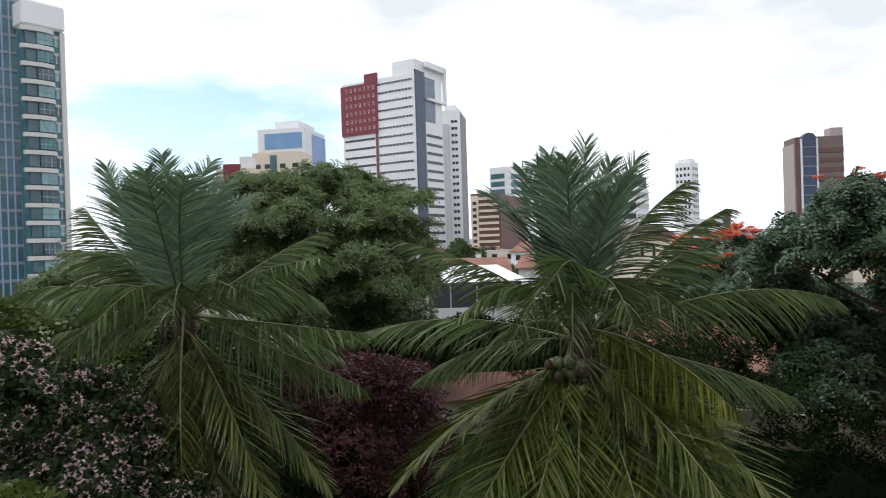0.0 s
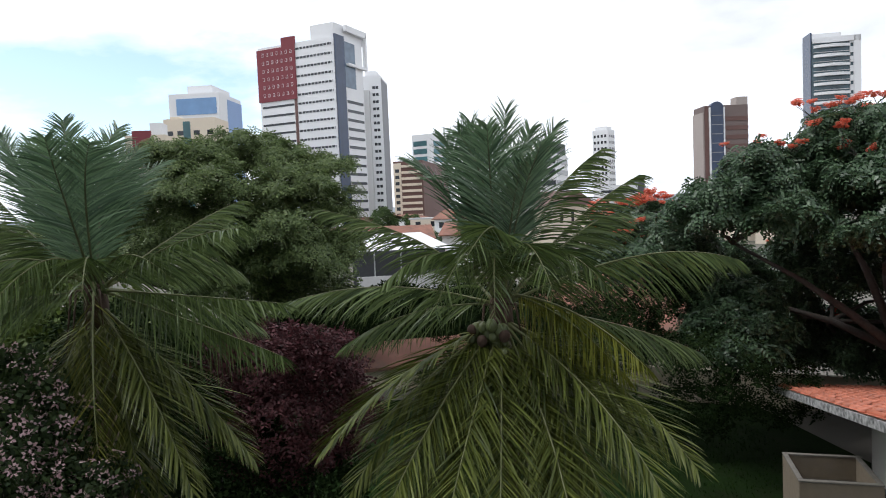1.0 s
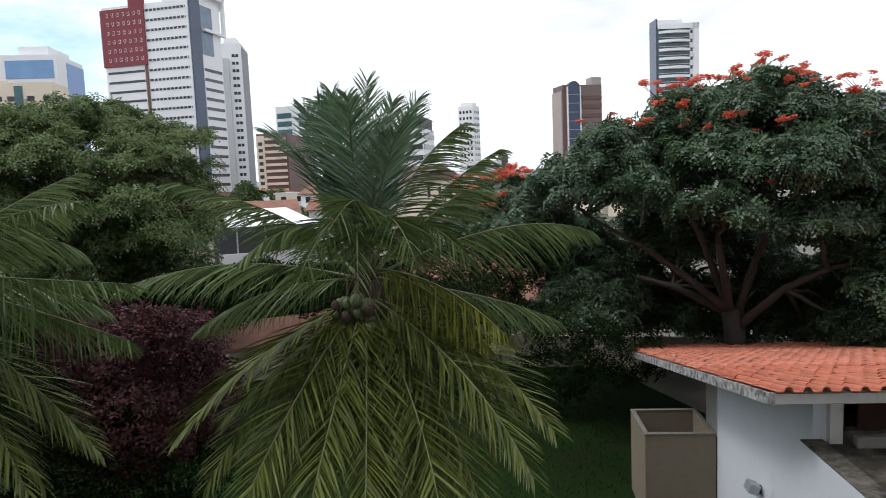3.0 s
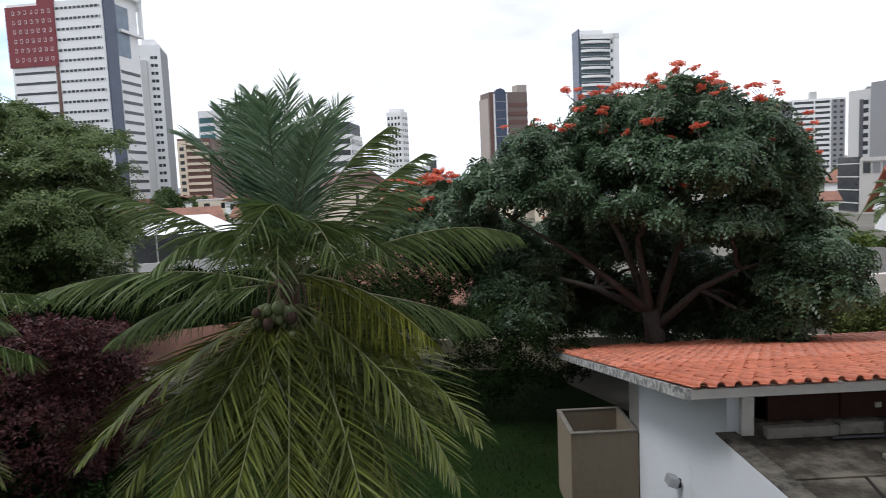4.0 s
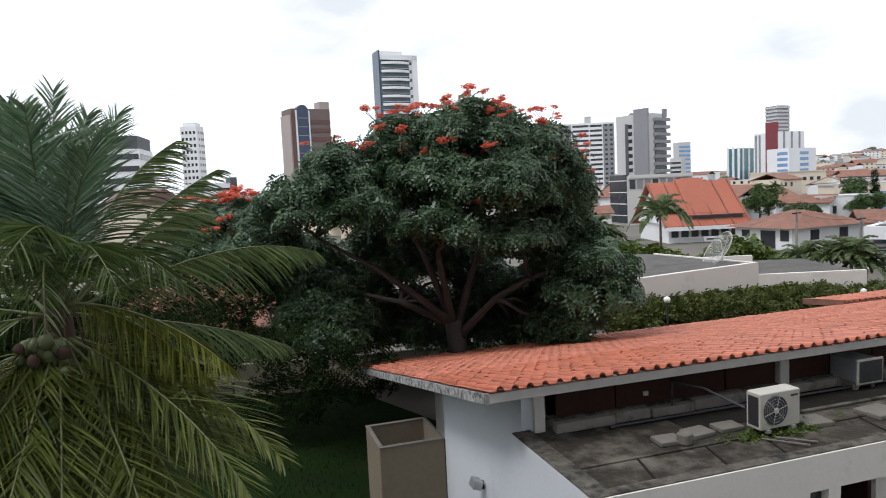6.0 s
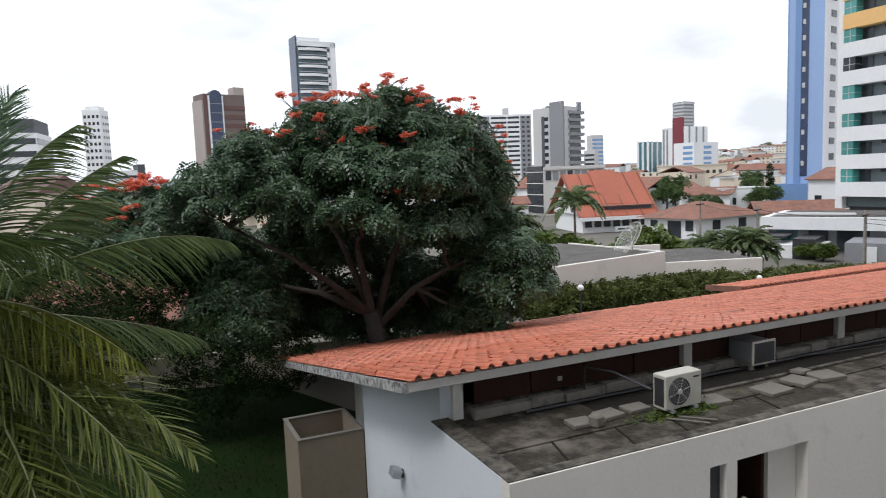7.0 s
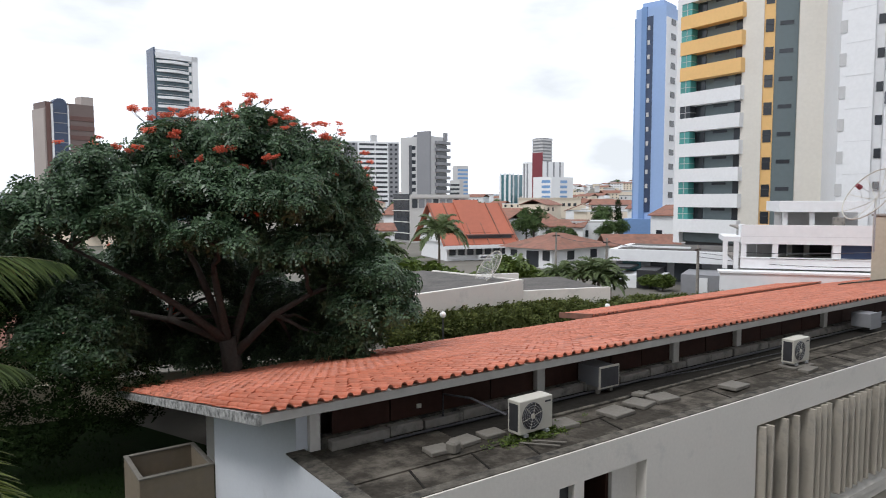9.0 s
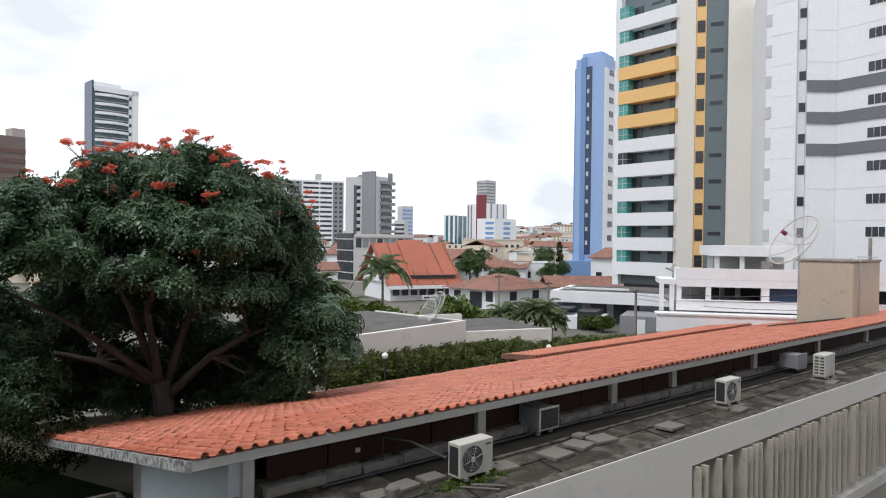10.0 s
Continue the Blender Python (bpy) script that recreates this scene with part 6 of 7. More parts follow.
# ---- satellite dishes ----
def mesh_dish(m, r, label, feed=True, post=1.2):
    t = thing("satellite_dish", m, label, "satellite dish", "satellite dishes")
    up = Vector((0.0, 0.0, 1.0))
    bm = bmesh.new()
    rings, seg = 6, 24
    rows = []
    for i in range(rings + 1):
        rr = r * i / rings
        rows.append([bm.verts.new((rr * math.cos(2 * math.pi * k / seg), rr * math.sin(2 * math.pi * k / seg), 0.3 * rr * rr / r)) for k in range(seg)] if i else [bm.verts.new((0, 0, 0))])
    for i in range(rings):
        for k in range(seg):
            if i == 0:
                bm.faces.new((rows[0][0], rows[1][k], rows[1][(k + 1) % seg]))
            else:
                bm.faces.new((rows[i][k], rows[i + 1][k], rows[i + 1][(k + 1) % seg], rows[i][(k + 1) % seg]))
    part("reflector", bm, DISH_MESH, t, "pale perforated dish", True)
    part("rim", tube(bmesh.new(), [(r * math.cos(a), r * math.sin(a), 0.3 * r) for a in np.linspace(0, 2 * math.pi, 33)], 0.02 * r, 5), AC_WHITE, t)
    for k in range(8):
        a = 2 * math.pi * k / 8
        part("rib", tube(bmesh.new(), [(rr * math.cos(a), rr * math.sin(a), 0.3 * rr * rr / r + 0.006) for rr in np.linspace(0.02, r, 7)], 0.012 * r, 4), AC_WHITE, t)
    if feed:
        for k in range(3):
            a = 2 * math.pi * k / 3 + 0.5
            part("strut", tube(bmesh.new(), [(0.45 * r * math.cos(a), 0.45 * r * math.sin(a), 0.1 * r), (0, 0, 0.72 * r)], 0.01 * r, 4), METAL_GREY, t)
        fb = bmesh.new()
        bmesh.ops.create_cone(fb, cap_ends=True, segments=12, radius1=0.085 * r, radius2=0.07 * r, depth=0.16 * r, matrix=pose(0, 0, 0.74 * r))
        part("feed_horn", fb, RED_CLAD, t, "red feed horn cap")
    inv = m.inverted()
    c0 = m.translation
    part("post", tube(bmesh.new(), [inv @ (c0 + Vector((0, 0, -post))), inv @ c0], 0.035 * r, 7), METAL_GREY, t)
    return t


DISH_MESH = mat("perforated_white_mesh", (0.6, 0.6, 0.6), 0.6, grain=40, vary=0.1, stain=2, bump=0.2)
dt = DISH_MESH.node_tree
d_tr, d_mx = dt.nodes.new("ShaderNodeBsdfTransparent"), dt.nodes.new("ShaderNodeMixShader")
d_mx.inputs[0].default_value = 0.78
dt.links.new(dt.nodes["Principled BSDF"].outputs[0], d_mx.inputs[1])
dt.links.new(d_tr.outputs[0], d_mx.inputs[2])
dt.links.new(d_mx.outputs[0], dt.nodes["Material Output"].inputs["Surface"])
eye_dish = bearing(89.7, 36.6, rise(-0.15, 36.6))
mesh_dish(look(eye_dish, eye_dish - Vector((-0.5, 0.64, 0.55))), 1.36, "large white mesh satellite dish on a roof post", True, 2.4)
eye2 = bearing(61.8, 37.6, rise(-6.0, 37.6))
mesh_dish(look(eye2, eye2 - Vector((-0.66, 0.48, 0.55))), 1.05, "mesh satellite dish on a flat roof", False, 0.7)


# ---- buildings of the middle distance ----
def line_wall(name, p, q, thick, z0, z1, material, parent):
    """A straight wall from plan point p to q, its thickness away from the eye."""
    d = (q - p).to_2d()
    nrm = Vector((-d.y, d.x)).normalized()
    if nrm.dot(p.to_2d()) < 0:
        nrm = -nrm
    bm = bmesh.new()
    a = [Vector((*p.to_2d(), 0)), Vector((*q.to_2d(), 0)), Vector((*(q.to_2d() + nrm * thick), 0)), Vector((*(p.to_2d() + nrm * thick), 0))]
    lo, hi = [bm.verts.new((v.x, v.y, z0)) for v in a], [bm.verts.new((v.x, v.y, z1)) for v in a]
    bm.faces.new(lo)
    bm.faces.new(hi)
    for i in range(4):
        bm.faces.new((lo[i], lo[(i + 1) % 4], hi[(i + 1) % 4], hi[i]))
    bmesh.ops.recalc_face_normals(bm, faces=bm.faces[:])
    return part(name, bm, material, parent)


# flat-roofed white house behind the hedge
fh = thing("flat_roofed_house", Matrix(), "low white house with dark flat fibre-cement roof", "house")
P0_, P1_, P2_ = bearing(55.3, 31.0), bearing(64.35, 37.0), bearing(71.4, 39.5)
line_wall("front_wall", P0_, P1_, 0.25, 0, 3.42, WHITE_WALL, fh)
line_wall("front_wall", P1_ + Vector((0.02, 0.0, 0)), P2_, 0.25, 0, 2.8, WHITE_WALL, fh)
along = (P1_ - P0_).normalized()
back = Vector((-along.y, along.x, 0))
back = back if back.dot(P0_) > 0 else -back
line_wall("roof_sheet", P0_ + back * 0.27 - along * 0.2, P1_ + back * 0.27, 7.5, 3.2, 3.36, FAR_GREY_ROOF, fh)
line_wall("side_wall", P0_ + back * 0.3, P0_ + back * 7.5, 0.2, 0, 3.5, CONCRETE, fh)
line_wall("step_wall", P1_ + back * 0.26 - along * 0.2, P1_ + back * 7, 0.2, 0, 3.42, WHITE_WALL, fh)
line_wall("roof_sheet", P1_ + back * 0.27 + along * 0.2, P2_ + back * 0.27, 6.0, 2.6, 2.72, FAR_GREY_ROOF, fh)
line_wall("rear_parapet", P1_ + back * 6.5, P2_ + back * 6.5, 0.2, 0, 3.1, WHITE_WALL, fh)

# hall with its big red pitched roof
m = corner_frame(56.5, 84, 70)
wr = reach(m, 0, 63.75)
ch = thing("red_roofed_hall", m, "hall with a large steep red metal roof and white gable", "hall")
dep = 11.0
part("wall", block(2.3, wr - 0.4, 0.6, dep - 0.6, 0, 2.3), WHITE, ch)
part("gable", prism(bmesh.new(), [(0.6, 2.3), (dep / 2, 6.6), (dep - 0.6, 2.3)], 2.0, 2.3, Matrix(((0, 1, 0, 0), (1, 0, 0, 0), (0, 0, 1, 0), (0, 0, 0, 1)))), WHITE, ch)
for nm, y0, y1 in (("front_slope", -0.6, dep / 2), ("rear_slope", dep + 0.6, dep / 2)):
    part(nm, prism(bmesh.new(), [(y0, 1.9), (y0, 2.1), (y1, 7.25), (y1, 7.05)], 1.4, wr, Matrix(((0, 1, 0, 0), (1, 0, 0, 0), (0, 0, 1, 0), (0, 0, 0, 1)))), ROOF_RED, ch)
part("raised_slope", prism(bmesh.new(), [(1.0, 3.3), (1.0, 3.5), (dep / 2, 7.65), (dep / 2, 7.2)], wr * 0.42, wr * 0.72, Matrix(((0, 1, 0, 0), (1, 0, 0, 0), (0, 0, 1, 0), (0, 0, 0, 1)))), ROOF_RED, ch)
for k in range(6):
    x = 1.5 + (wr - 1.8) * k / 5
    part("seam", prism(bmesh.new(), [(-0.62, 2.08), (-0.62, 2.22), (dep / 2, 7.42), (dep / 2, 7.25)], x, x + 0.1, Matrix(((0, 1, 0, 0), (1, 0, 0, 0), (0, 0, 1, 0), (0, 0, 0, 1)))), TILE_FAR, ch)
part("clerestory", block(wr * 0.42, wr * 0.93, 0.2, 1.3, 2.75, 3.15), DARK_GREY, ch)
part("clerestory_hood", block(wr * 0.41, wr * 0.95, -0.1, 1.6, 3.15, 3.28), BROWN_CLAD, ch)
part("white_fascia", block(1.5, wr, -0.72, -0.6, 1.55, 2.0), WHITE, ch)
for k in range(7):
    part("window", block(2.6 + (wr - 3.4) * k / 7, 2.6 + (wr - 3.4) * (k + 0.7) / 7, 0.5, 0.62, 0.7, 1.5), GLASS_DARK, ch)
part("sign", block(wr * 0.5, wr * 0.68, -0.9, -0.8, 0.2, 0.75), WHITE, ch)
part("sign_bar", block(wr * 0.52, wr * 0.66, -0.93, -0.9, 0.38, 0.58), DARK_GREY, ch)

# unfinished grey office block behind it
m = corner_frame(54.7, 122, 62)
t = thing("unfinished_office", m, "unfinished grey concrete office block with dark glass corner", "office building")
wl, wr = reach(m, 1, 53.35), reach(m, 0, 59.6)
part("body", block(0, wr, 0, wl, 0, 8.4), WARM_GREY, t)
band(t, "L", 0.2, wl - 0.2, 0.4, 8.7, GLASS_DARK, 0.2, "glass_corner", "dark glass corner")
bands(t, "L", 0.1, wl - 0.1, 1.6, 4, 2.0, 0.16, WARM_GREY, 0.35, "rail")
for k in range(8):
    band(t, "R", 0.4 + k * (wr - 0.8) / 8, 0.4 + (k + 0.72) * (wr - 0.8) / 8, 6.2, 7.8, MID_GREY if k % 3 else GLASS_DARK, 0.1, "window")
band(t, "R", 0.2, wr, 8.0, 8.6, WARM_GREY, 0.3, "roof_beam")

# white bungalow with hipped clay roof
m = corner_frame(66.6, 76, 40)
t = thing("bungalow", m, "white bungalow with a hipped clay tile roof", "house")
wl, wr = reach(m, 1, 62.7), reach(m, 0, 71.2)
part("wall", block(0, wr, 0, wl, 0, 2.25), WHITE, t)
hb = bmesh.new()
e = 0.7
c4 = [hb.verts.new(v) for v in ((-e, -e, 2.2), (wr + e, -e, 2.2), (wr + e, wl + e, 2.2), (-e, wl + e, 2.2))]
r2 = [hb.verts.new((wr * 0.5, wl * 0.38, 3.75)), hb.verts.new((wr * 0.5, wl * 0.62, 3.75))]
for f in ((c4[0], c4[1], r2[0]), (c4[1], c4[2], r2[1], r2[0]), (c4[2], c4[3], r2[1]), (c4[3], c4[0], r2[0], r2[1]), (c4[3], c4[2], c4[1], c4[0])):
    hb.faces.new(f)
bmesh.ops.recalc_face_normals(hb, faces=hb.faces[:])
part("roof", hb, TILE_FAR, t)
windows(t, "L", [wl * 0.8], 1.2, 1, 3, 1.0, 0.7, GLASS_DARK)
windows(t, "L", [wl * 0.4], 0.1, 1, 3, 1.8, 1.8, GLASS_DARK)
windows(t, "L", [wl * 0.12], 0.9, 1, 3, 1.0, 1.1, GLASS_DARK)
windows(t, "R", [wr * 0.3, wr * 0.7], 0.9, 1, 3, 1.2, 1.0, GLASS_DARK)

# modern low grey house
m = corner_frame(71.75, 66, 103)
t = thing("modern_house", m, "modern grey and white house with glass front", "house")
wl, wr = 8.0, reach(m, 0, 80.9)
part("wall", block(0, wr, 0, wl, 0, 2.3), MID_GREY, t)
part("roof_slab", block(-0.5, wr + 0.3, -0.8, wl + 0.3, 2.05, 3.1), WHITE, t)
part("roof_deck", block(0.2, wr - 0.4, -0.3, wl - 0.2, 3.1, 3.14), FAR_GREY_ROOF, t)
part("deck_kerb", block(-0.1, wr * 0.6, 2.0, 2.3, 3.14, 3.3), WHITE, t)
for a, b, mt in ((0.06, 0.22, GLASS_TEAL), (0.3, 0.44, GLASS_DARK), (0.5, 0.72, GLASS_DARK), (0.8, 0.95, MID_GREY)):
    band(t, "R", wr * a, wr * b, 0.3, 2.1, mt, 0.15, "window")
band(t, "R", wr * 0.02, wr * 0.46, -0.1, 1.1, WHITE, 4.0, "front_wall", "white garden wall")
band(t, "R", wr * 0.26, wr * 0.42, 0.0, 1.6, METAL_DARK, 4.1, "gate")
band(t, "R", wr * 0.03, wr * 0.2, 1.6, 1.75, METAL_DARK, 3.5, "canopy")
band(t, "R", wr * 0.62, wr * 0.98, -0.1, 1.5, MID_GREY, 5.0, "garage", "grey garage block")
band(t, "R", wr * 0.74, wr * 0.82, 0.0, 1.25, WHITE, 5.1, "garage_door")
part("sign_bar", block(wr * 0.06, wr * 0.16, -4.06, -4.0, 0.5, 0.75), DARK_GREY, t)

# white split-level parking building below the towers
m = corner_frame(81.06, 50, 84)
t = thing("parking_building", m, "white split-level parking building with long openings", "building")
wl, wr = 11.0, reach(m, 0, 102)


def px(az):
    return reach(m, 0, az)


part("upper_parapet", block(0, wr, -0.2, 0.1, 4.74, 6.0), WHITE, t)
part("parapet_joint", block(0.02, wr, -0.21, -0.18, 5.22, 5.26), JOINT, t)
part("side_parapet", block(0.0, 0.25, 0.1, 1.6, 4.74, 6.0), WHITE, t)
part("roof_deck", block(0.25, wr, 0.1, wl, 5.5, 5.62), CONCRETE, t)
part("inner_wall", block(0.4, wr, 6.0, 6.2, 0, 5.5), PALE_GREY, t)
part("inner_dark_wall", block(px(84.2), wr, 5.2, 5.3, 3.7, 5.5), DARK_GREY, t)
part("upper_floor", block(0, wr, 0.1, wl, 3.2, 3.4), CONCRETE, t)
part("lower_parapet", block(0, wr, -0.3, 0.1, 3.12, 3.8), WHITE, t)
part("lower_parapet_cap", block(-0.05, wr, -0.36, 0.12, 3.8, 3.86), WHITE, t)
part("low_canopy", block(px(79.4), wr, -1.6, -0.3, 2.9, 3.02), WHITE, t)
part("outer_wall", block(px(79.5), wr, -1.5, -1.3, 0, 2.9), WHITE, t)
part("ground_wall", block(px(80.6), wr, -0.3, 0.0, 0, 2.86), WHITE, t)
for a0, a1 in ((81.1, 81.45), (83.25, 83.62), (87.17, 87.69), (92.0, 92.5), (96.0, 96.5)):
    part("pillar", block(px(a0), px(a1), -0.15, 0.2, 3.8, 4.74), WHITE, t)
for a0 in (82.6, 84.8, 86.0):
    part("inner_pillar", block(px(a0), px(a0) + 0.3, 3.0, 3.3, 3.4, 5.5), PALE_GREY, t)
part("window", block(px(87.7), px(91.9), 0.05, 0.12, 3.8, 4.74), NAVY, t)
for a0, a1 in ((83.7, 85.7), (86.4, 88.0)):
    part("ground_opening", block(px(a0), px(a1), -1.54, -1.49, 1.7, 2.3), GLASS_DARK, t)
part("porch_roof", block(px(79.83), -0.01, 0.1, 4.0, 4.86, 5.2), WHITE, t)
part("porch_post", block(px(79.83), px(80.16), 0.12, 0.45, 3.02, 4.86), WHITE, t)
part("porch_post", block(-0.4, -0.1, 0.12, 0.45, 3.02, 4.86), WHITE, t)
part("penthouse_slab", block(px(83.95), px(90), 1.8, 8, 6.82, 7.55), WHITE, t)
for a0 in (84.25, 86.1, 88.0):
    part("penthouse_post", block(px(a0), px(a0) + 0.3, 2.1, 2.4, 5.62, 6.82), WHITE, t)
part("penthouse_wall", block(px(84.6), px(90), 5, 8, 5.62, 6.82), PALE_GREY, t)
part("roof_box", block(px(87.4), px(87.4) + 0.6, 0.6, 1.2, 5.62, 6.5), CONCRETE, t)

# white awning and low roofs seen between the palms
tw = thing("white_awning", Matrix(), "white fabric party awning over a yard", "awning")
p, q = bearing(-1.7, 60), bearing(7.2, 60)
bm = bmesh.new()
ridge = [bm.verts.new((p.x + 2.6, 62.6, 5.75)), bm.verts.new((q.x - 2.6, 62.6, 5.75))]
ring = [bm.verts.new(v) for v in ((p.x, 60, 4.35), (q.x, 60, 4.35), (q.x, 65.2, 4.35), (p.x, 65.2, 4.35))]
for f_ in ((ring[0], ring[1], ridge[1], ridge[0]), (ring[1], ring[2], ridge[1]), (ring[2], ring[3], ridge[0], ridge[1]), (ring[3], ring[0], ridge[0]), tuple(ring[::-1])):
    bm.faces.new(f_)
part("canopy", bm, TENT, tw)
for k in range(5):
    x = p.x + (q.x - p.x) * k / 4
    part("pole", tube(bmesh.new(), [(x, 60.1, 0), (x, 60.1, 4.35)], 0.06, 6), METAL_GREY, tw)
part("back_wall", block(-1.5, 7.5, 66, 66.3, 0, 4.2), DARK_GREY, tw)
part("yard_wall", block(-1, 8.5, 59.0, 59.2, 0, 2.2), PALE_GREY, tw)


def low_house(az, dist, turn, w, d, h, roof_h, wall_m, roof_m, label, pane=True):
    """A small house: walls, pitched roof with eaves, a few windows."""
    t = thing("small_house", Matrix.Translation(bearing(az, dist)) @ pose(0, 0, 0, 0, 0, -az + turn), label, "house", "small houses of the city")
    part("wall", block(-w / 2, w / 2, -d / 2, d / 2, -0.5, h), wall_m, t)
    part("roof", prism(bmesh.new(), [(-d / 2 - 0.5, h - 0.1), (0, h + roof_h), (d / 2 + 0.5, h - 0.1), (d / 2 + 0.5, h - 0.25), (0, h + roof_h - 0.18), (-d / 2 - 0.5, h - 0.25)] if roof_h > 0.4 else
                       [(-d / 2, h), (-d / 2, h + 0.35), (d / 2, h + 0.35), (d / 2, h)], -w / 2 - 0.4, w / 2 + 0.4, Matrix(((0, 1, 0, 0), (1, 0, 0, 0), (0, 0, 1, 0), (0, 0, 0, 1)))), roof_m, t)
    if pane:
        for k in range(max(1, int(w / 4))):
            for z in np.arange(0.9, h - 1.2, 2.9):
                part("window", block(-w / 2 + 1.2 + k * 3.6, -w / 2 + 2.4 + k * 3.6, -d / 2 - 0.06, -d / 2 + 0.02, z, z + 1.2), GLASS_DARK, t)
    return t


low_house(3.0, 30, 10, 4.2, 3, 1.5, 0.6, CREAM, TILE_FAR, "low garden house with orange tile roof")
low_house(21.0, 33, -10, 9, 6, 2.5, 1.4, CREAM, TILE_FAR, "garden house with a red tile roof behind trees")
low_house(25.5, 40, -10, 9, 6, 2.8, 1.6, WHITE, TILE_FAR, "garden house with a red tile roof behind trees")
low_house(3.4, 82, 5, 5, 7, 4.6, 1.4, CREAM, TILE_FAR, "house with an orange tile roof")
low_house(9.0, 90, -8, 7, 9, 4.6, 1.4, WHITE, TILE_FAR, "house with an orange tile roof")

# garden wall behind the flame tree
gw = tagged(line_wall("garden_wall", bearing(22, 27.5), bearing(53.5, 29.5), 0.2, 0, 1.3, STAINED_BEIGE, None), "stained beige garden wall behind the trees", "wall", kind="structure")
gw2 = tagged(line_wall("garden_wall", bearing(-30, 36), bearing(21.8, 28), 0.2, 0, 0.45, CONCRETE, None), "low weathered garden kerb behind the lawn", "wall", kind="structure")

# globe lamps on the hedge wall
for az, el, d in ((57.7, -9.7, 29.5), (71.2, -8.75, 37.5)):
    gl = thing("globe_lamp", Matrix.Translation(bearing(az, d)), "white globe garden lamp on a post", "lamp", "globe lamps")
    z = rise(el, d)
    part("post", tube(bmesh.new(), [(0, 0, 0), (0, 0, z - 0.1)], 0.035, 7), METAL_DARK, gl)
    sb = bmesh.new()
    bmesh.ops.create_uvsphere(sb, u_segments=14, v_segments=9, radius=0.14)
    for v in sb.verts:
        v.co.z += z
    part("globe", sb, LAMP_WHITE, gl, "", True)


# ---- the city beyond: small houses, blocks and trees ----
def tree_proto(seed, r, h, leaf_m):
    rng = np.random.default_rng(seed)
    lobes = [(rng.normal(0, r * 0.4), rng.normal(0, r * 0.4), h * 0.68 + rng.normal(0, h * 0.1), r * rng.uniform(0.45, 0.65), r * rng.uniform(0.45, 0.65), h * rng.uniform(0.16, 0.24)) for _ in range(7)]
    me, _, _ = crown_mesh(lobes, 260, seed, leaf_m, rosette(4, 15, pairs=2, length=0.5, leaflet=0.36, width=0.24), (0.8, 1.3), up=0.45, lean=0.4, skin=0.4)
    tr = tube(bmesh.new(), [(0, 0, -0.3), (0.1, 0, h * 0.3), (0, 0.1, h * 0.62)], [0.22, 0.17, 0.1], 7)
    return me, mesh_of("trunk", tr, BARK)


protos = [tree_proto(60 + k, r, h, lm) for k, (r, h, lm) in enumerate(((3.0, 5.5, CITY_LEAF), (2.4, 6.5, CITY_LEAF), (3.6, 5.0, CITY_LEAF), (1.6, 3.0, HEDGE_LEAF)))]


def city_tree(az, dist, k, scale, label="leafy green street tree"):
    crown_me, trunk_me = protos[k]
    t = thing("street_tree", Matrix.Translation(bearing(az, dist)) @ pose(0, 0, 0, 0, 0, az * 37 % 360) @ Matrix.Diagonal((scale, scale, scale, 1)), label, "tree", "trees of the city")
    part("trunk", trunk_me, None, t)
    part("crown", crown_me, None, t)


def small_palm(az, dist, h, r, seed):
    rng = np.random.default_rng(seed)
    t = thing("small_palm", Matrix.Translation(bearing(az, dist)), "feathery ornamental palm in a garden", "palm tree", "ornamental palms")
    part("trunk", tube(bmesh.new(), [(0, 0, 0), (0.05, 0, h * 0.5), (0, 0, h)], [0.14, 0.11, 0.1], 7), PALM_BARK, t)
    for k in range(24):
        a, e = radians(23 * k + rng.uniform(-8, 8)), rng.uniform(-0.1, 1.0)
        out_ = Vector((math.sin(a), math.cos(a), 0))
        mid = Vector((0, 0, h + r * (0.12 + 0.42 * e))) + out_ * r * (0.55 - 0.28 * e)
        frond((0, 0, h), mid, mid + out_ * r * 0.42 + Vector((0, 0, r * (0.55 * e - 0.42))), SMALL_PALM_LEAF, t, rng, leaf=r * 0.3, hang=0.7, rib=RACHIS_DARK, gap=r * 0.028, blade=5.0)


SMALL_PALM_LEAF = leaf_mat("ornamental_palm_leaf", (0.05, 0.08, 0.03), (0.14, 0.18, 0.07), 0.5, 0.2, 0.4)
small_palm(57.2, 60, 4.6, 2.7, 1)
small_palm(51.9, 58, 3.4, 2.4, 2)
small_palm(53.0, 60, 2.8, 2.0, 6)
small_palm(69.2, 52, 1.7, 2.1, 3)
small_palm(70.4, 52, 2.0, 2.1, 4)
small_palm(67.4, 54, 1.6, 2.0, 5)
small_palm(71.3, 52, 1.4, 1.7, 7)
small_palm(55.2, 44, 1.2, 1.7, 8)
small_palm(56.6, 45, 1.3, 1.7, 9)
small_palm(54.4, 50, 2.2, 2.0, 10)
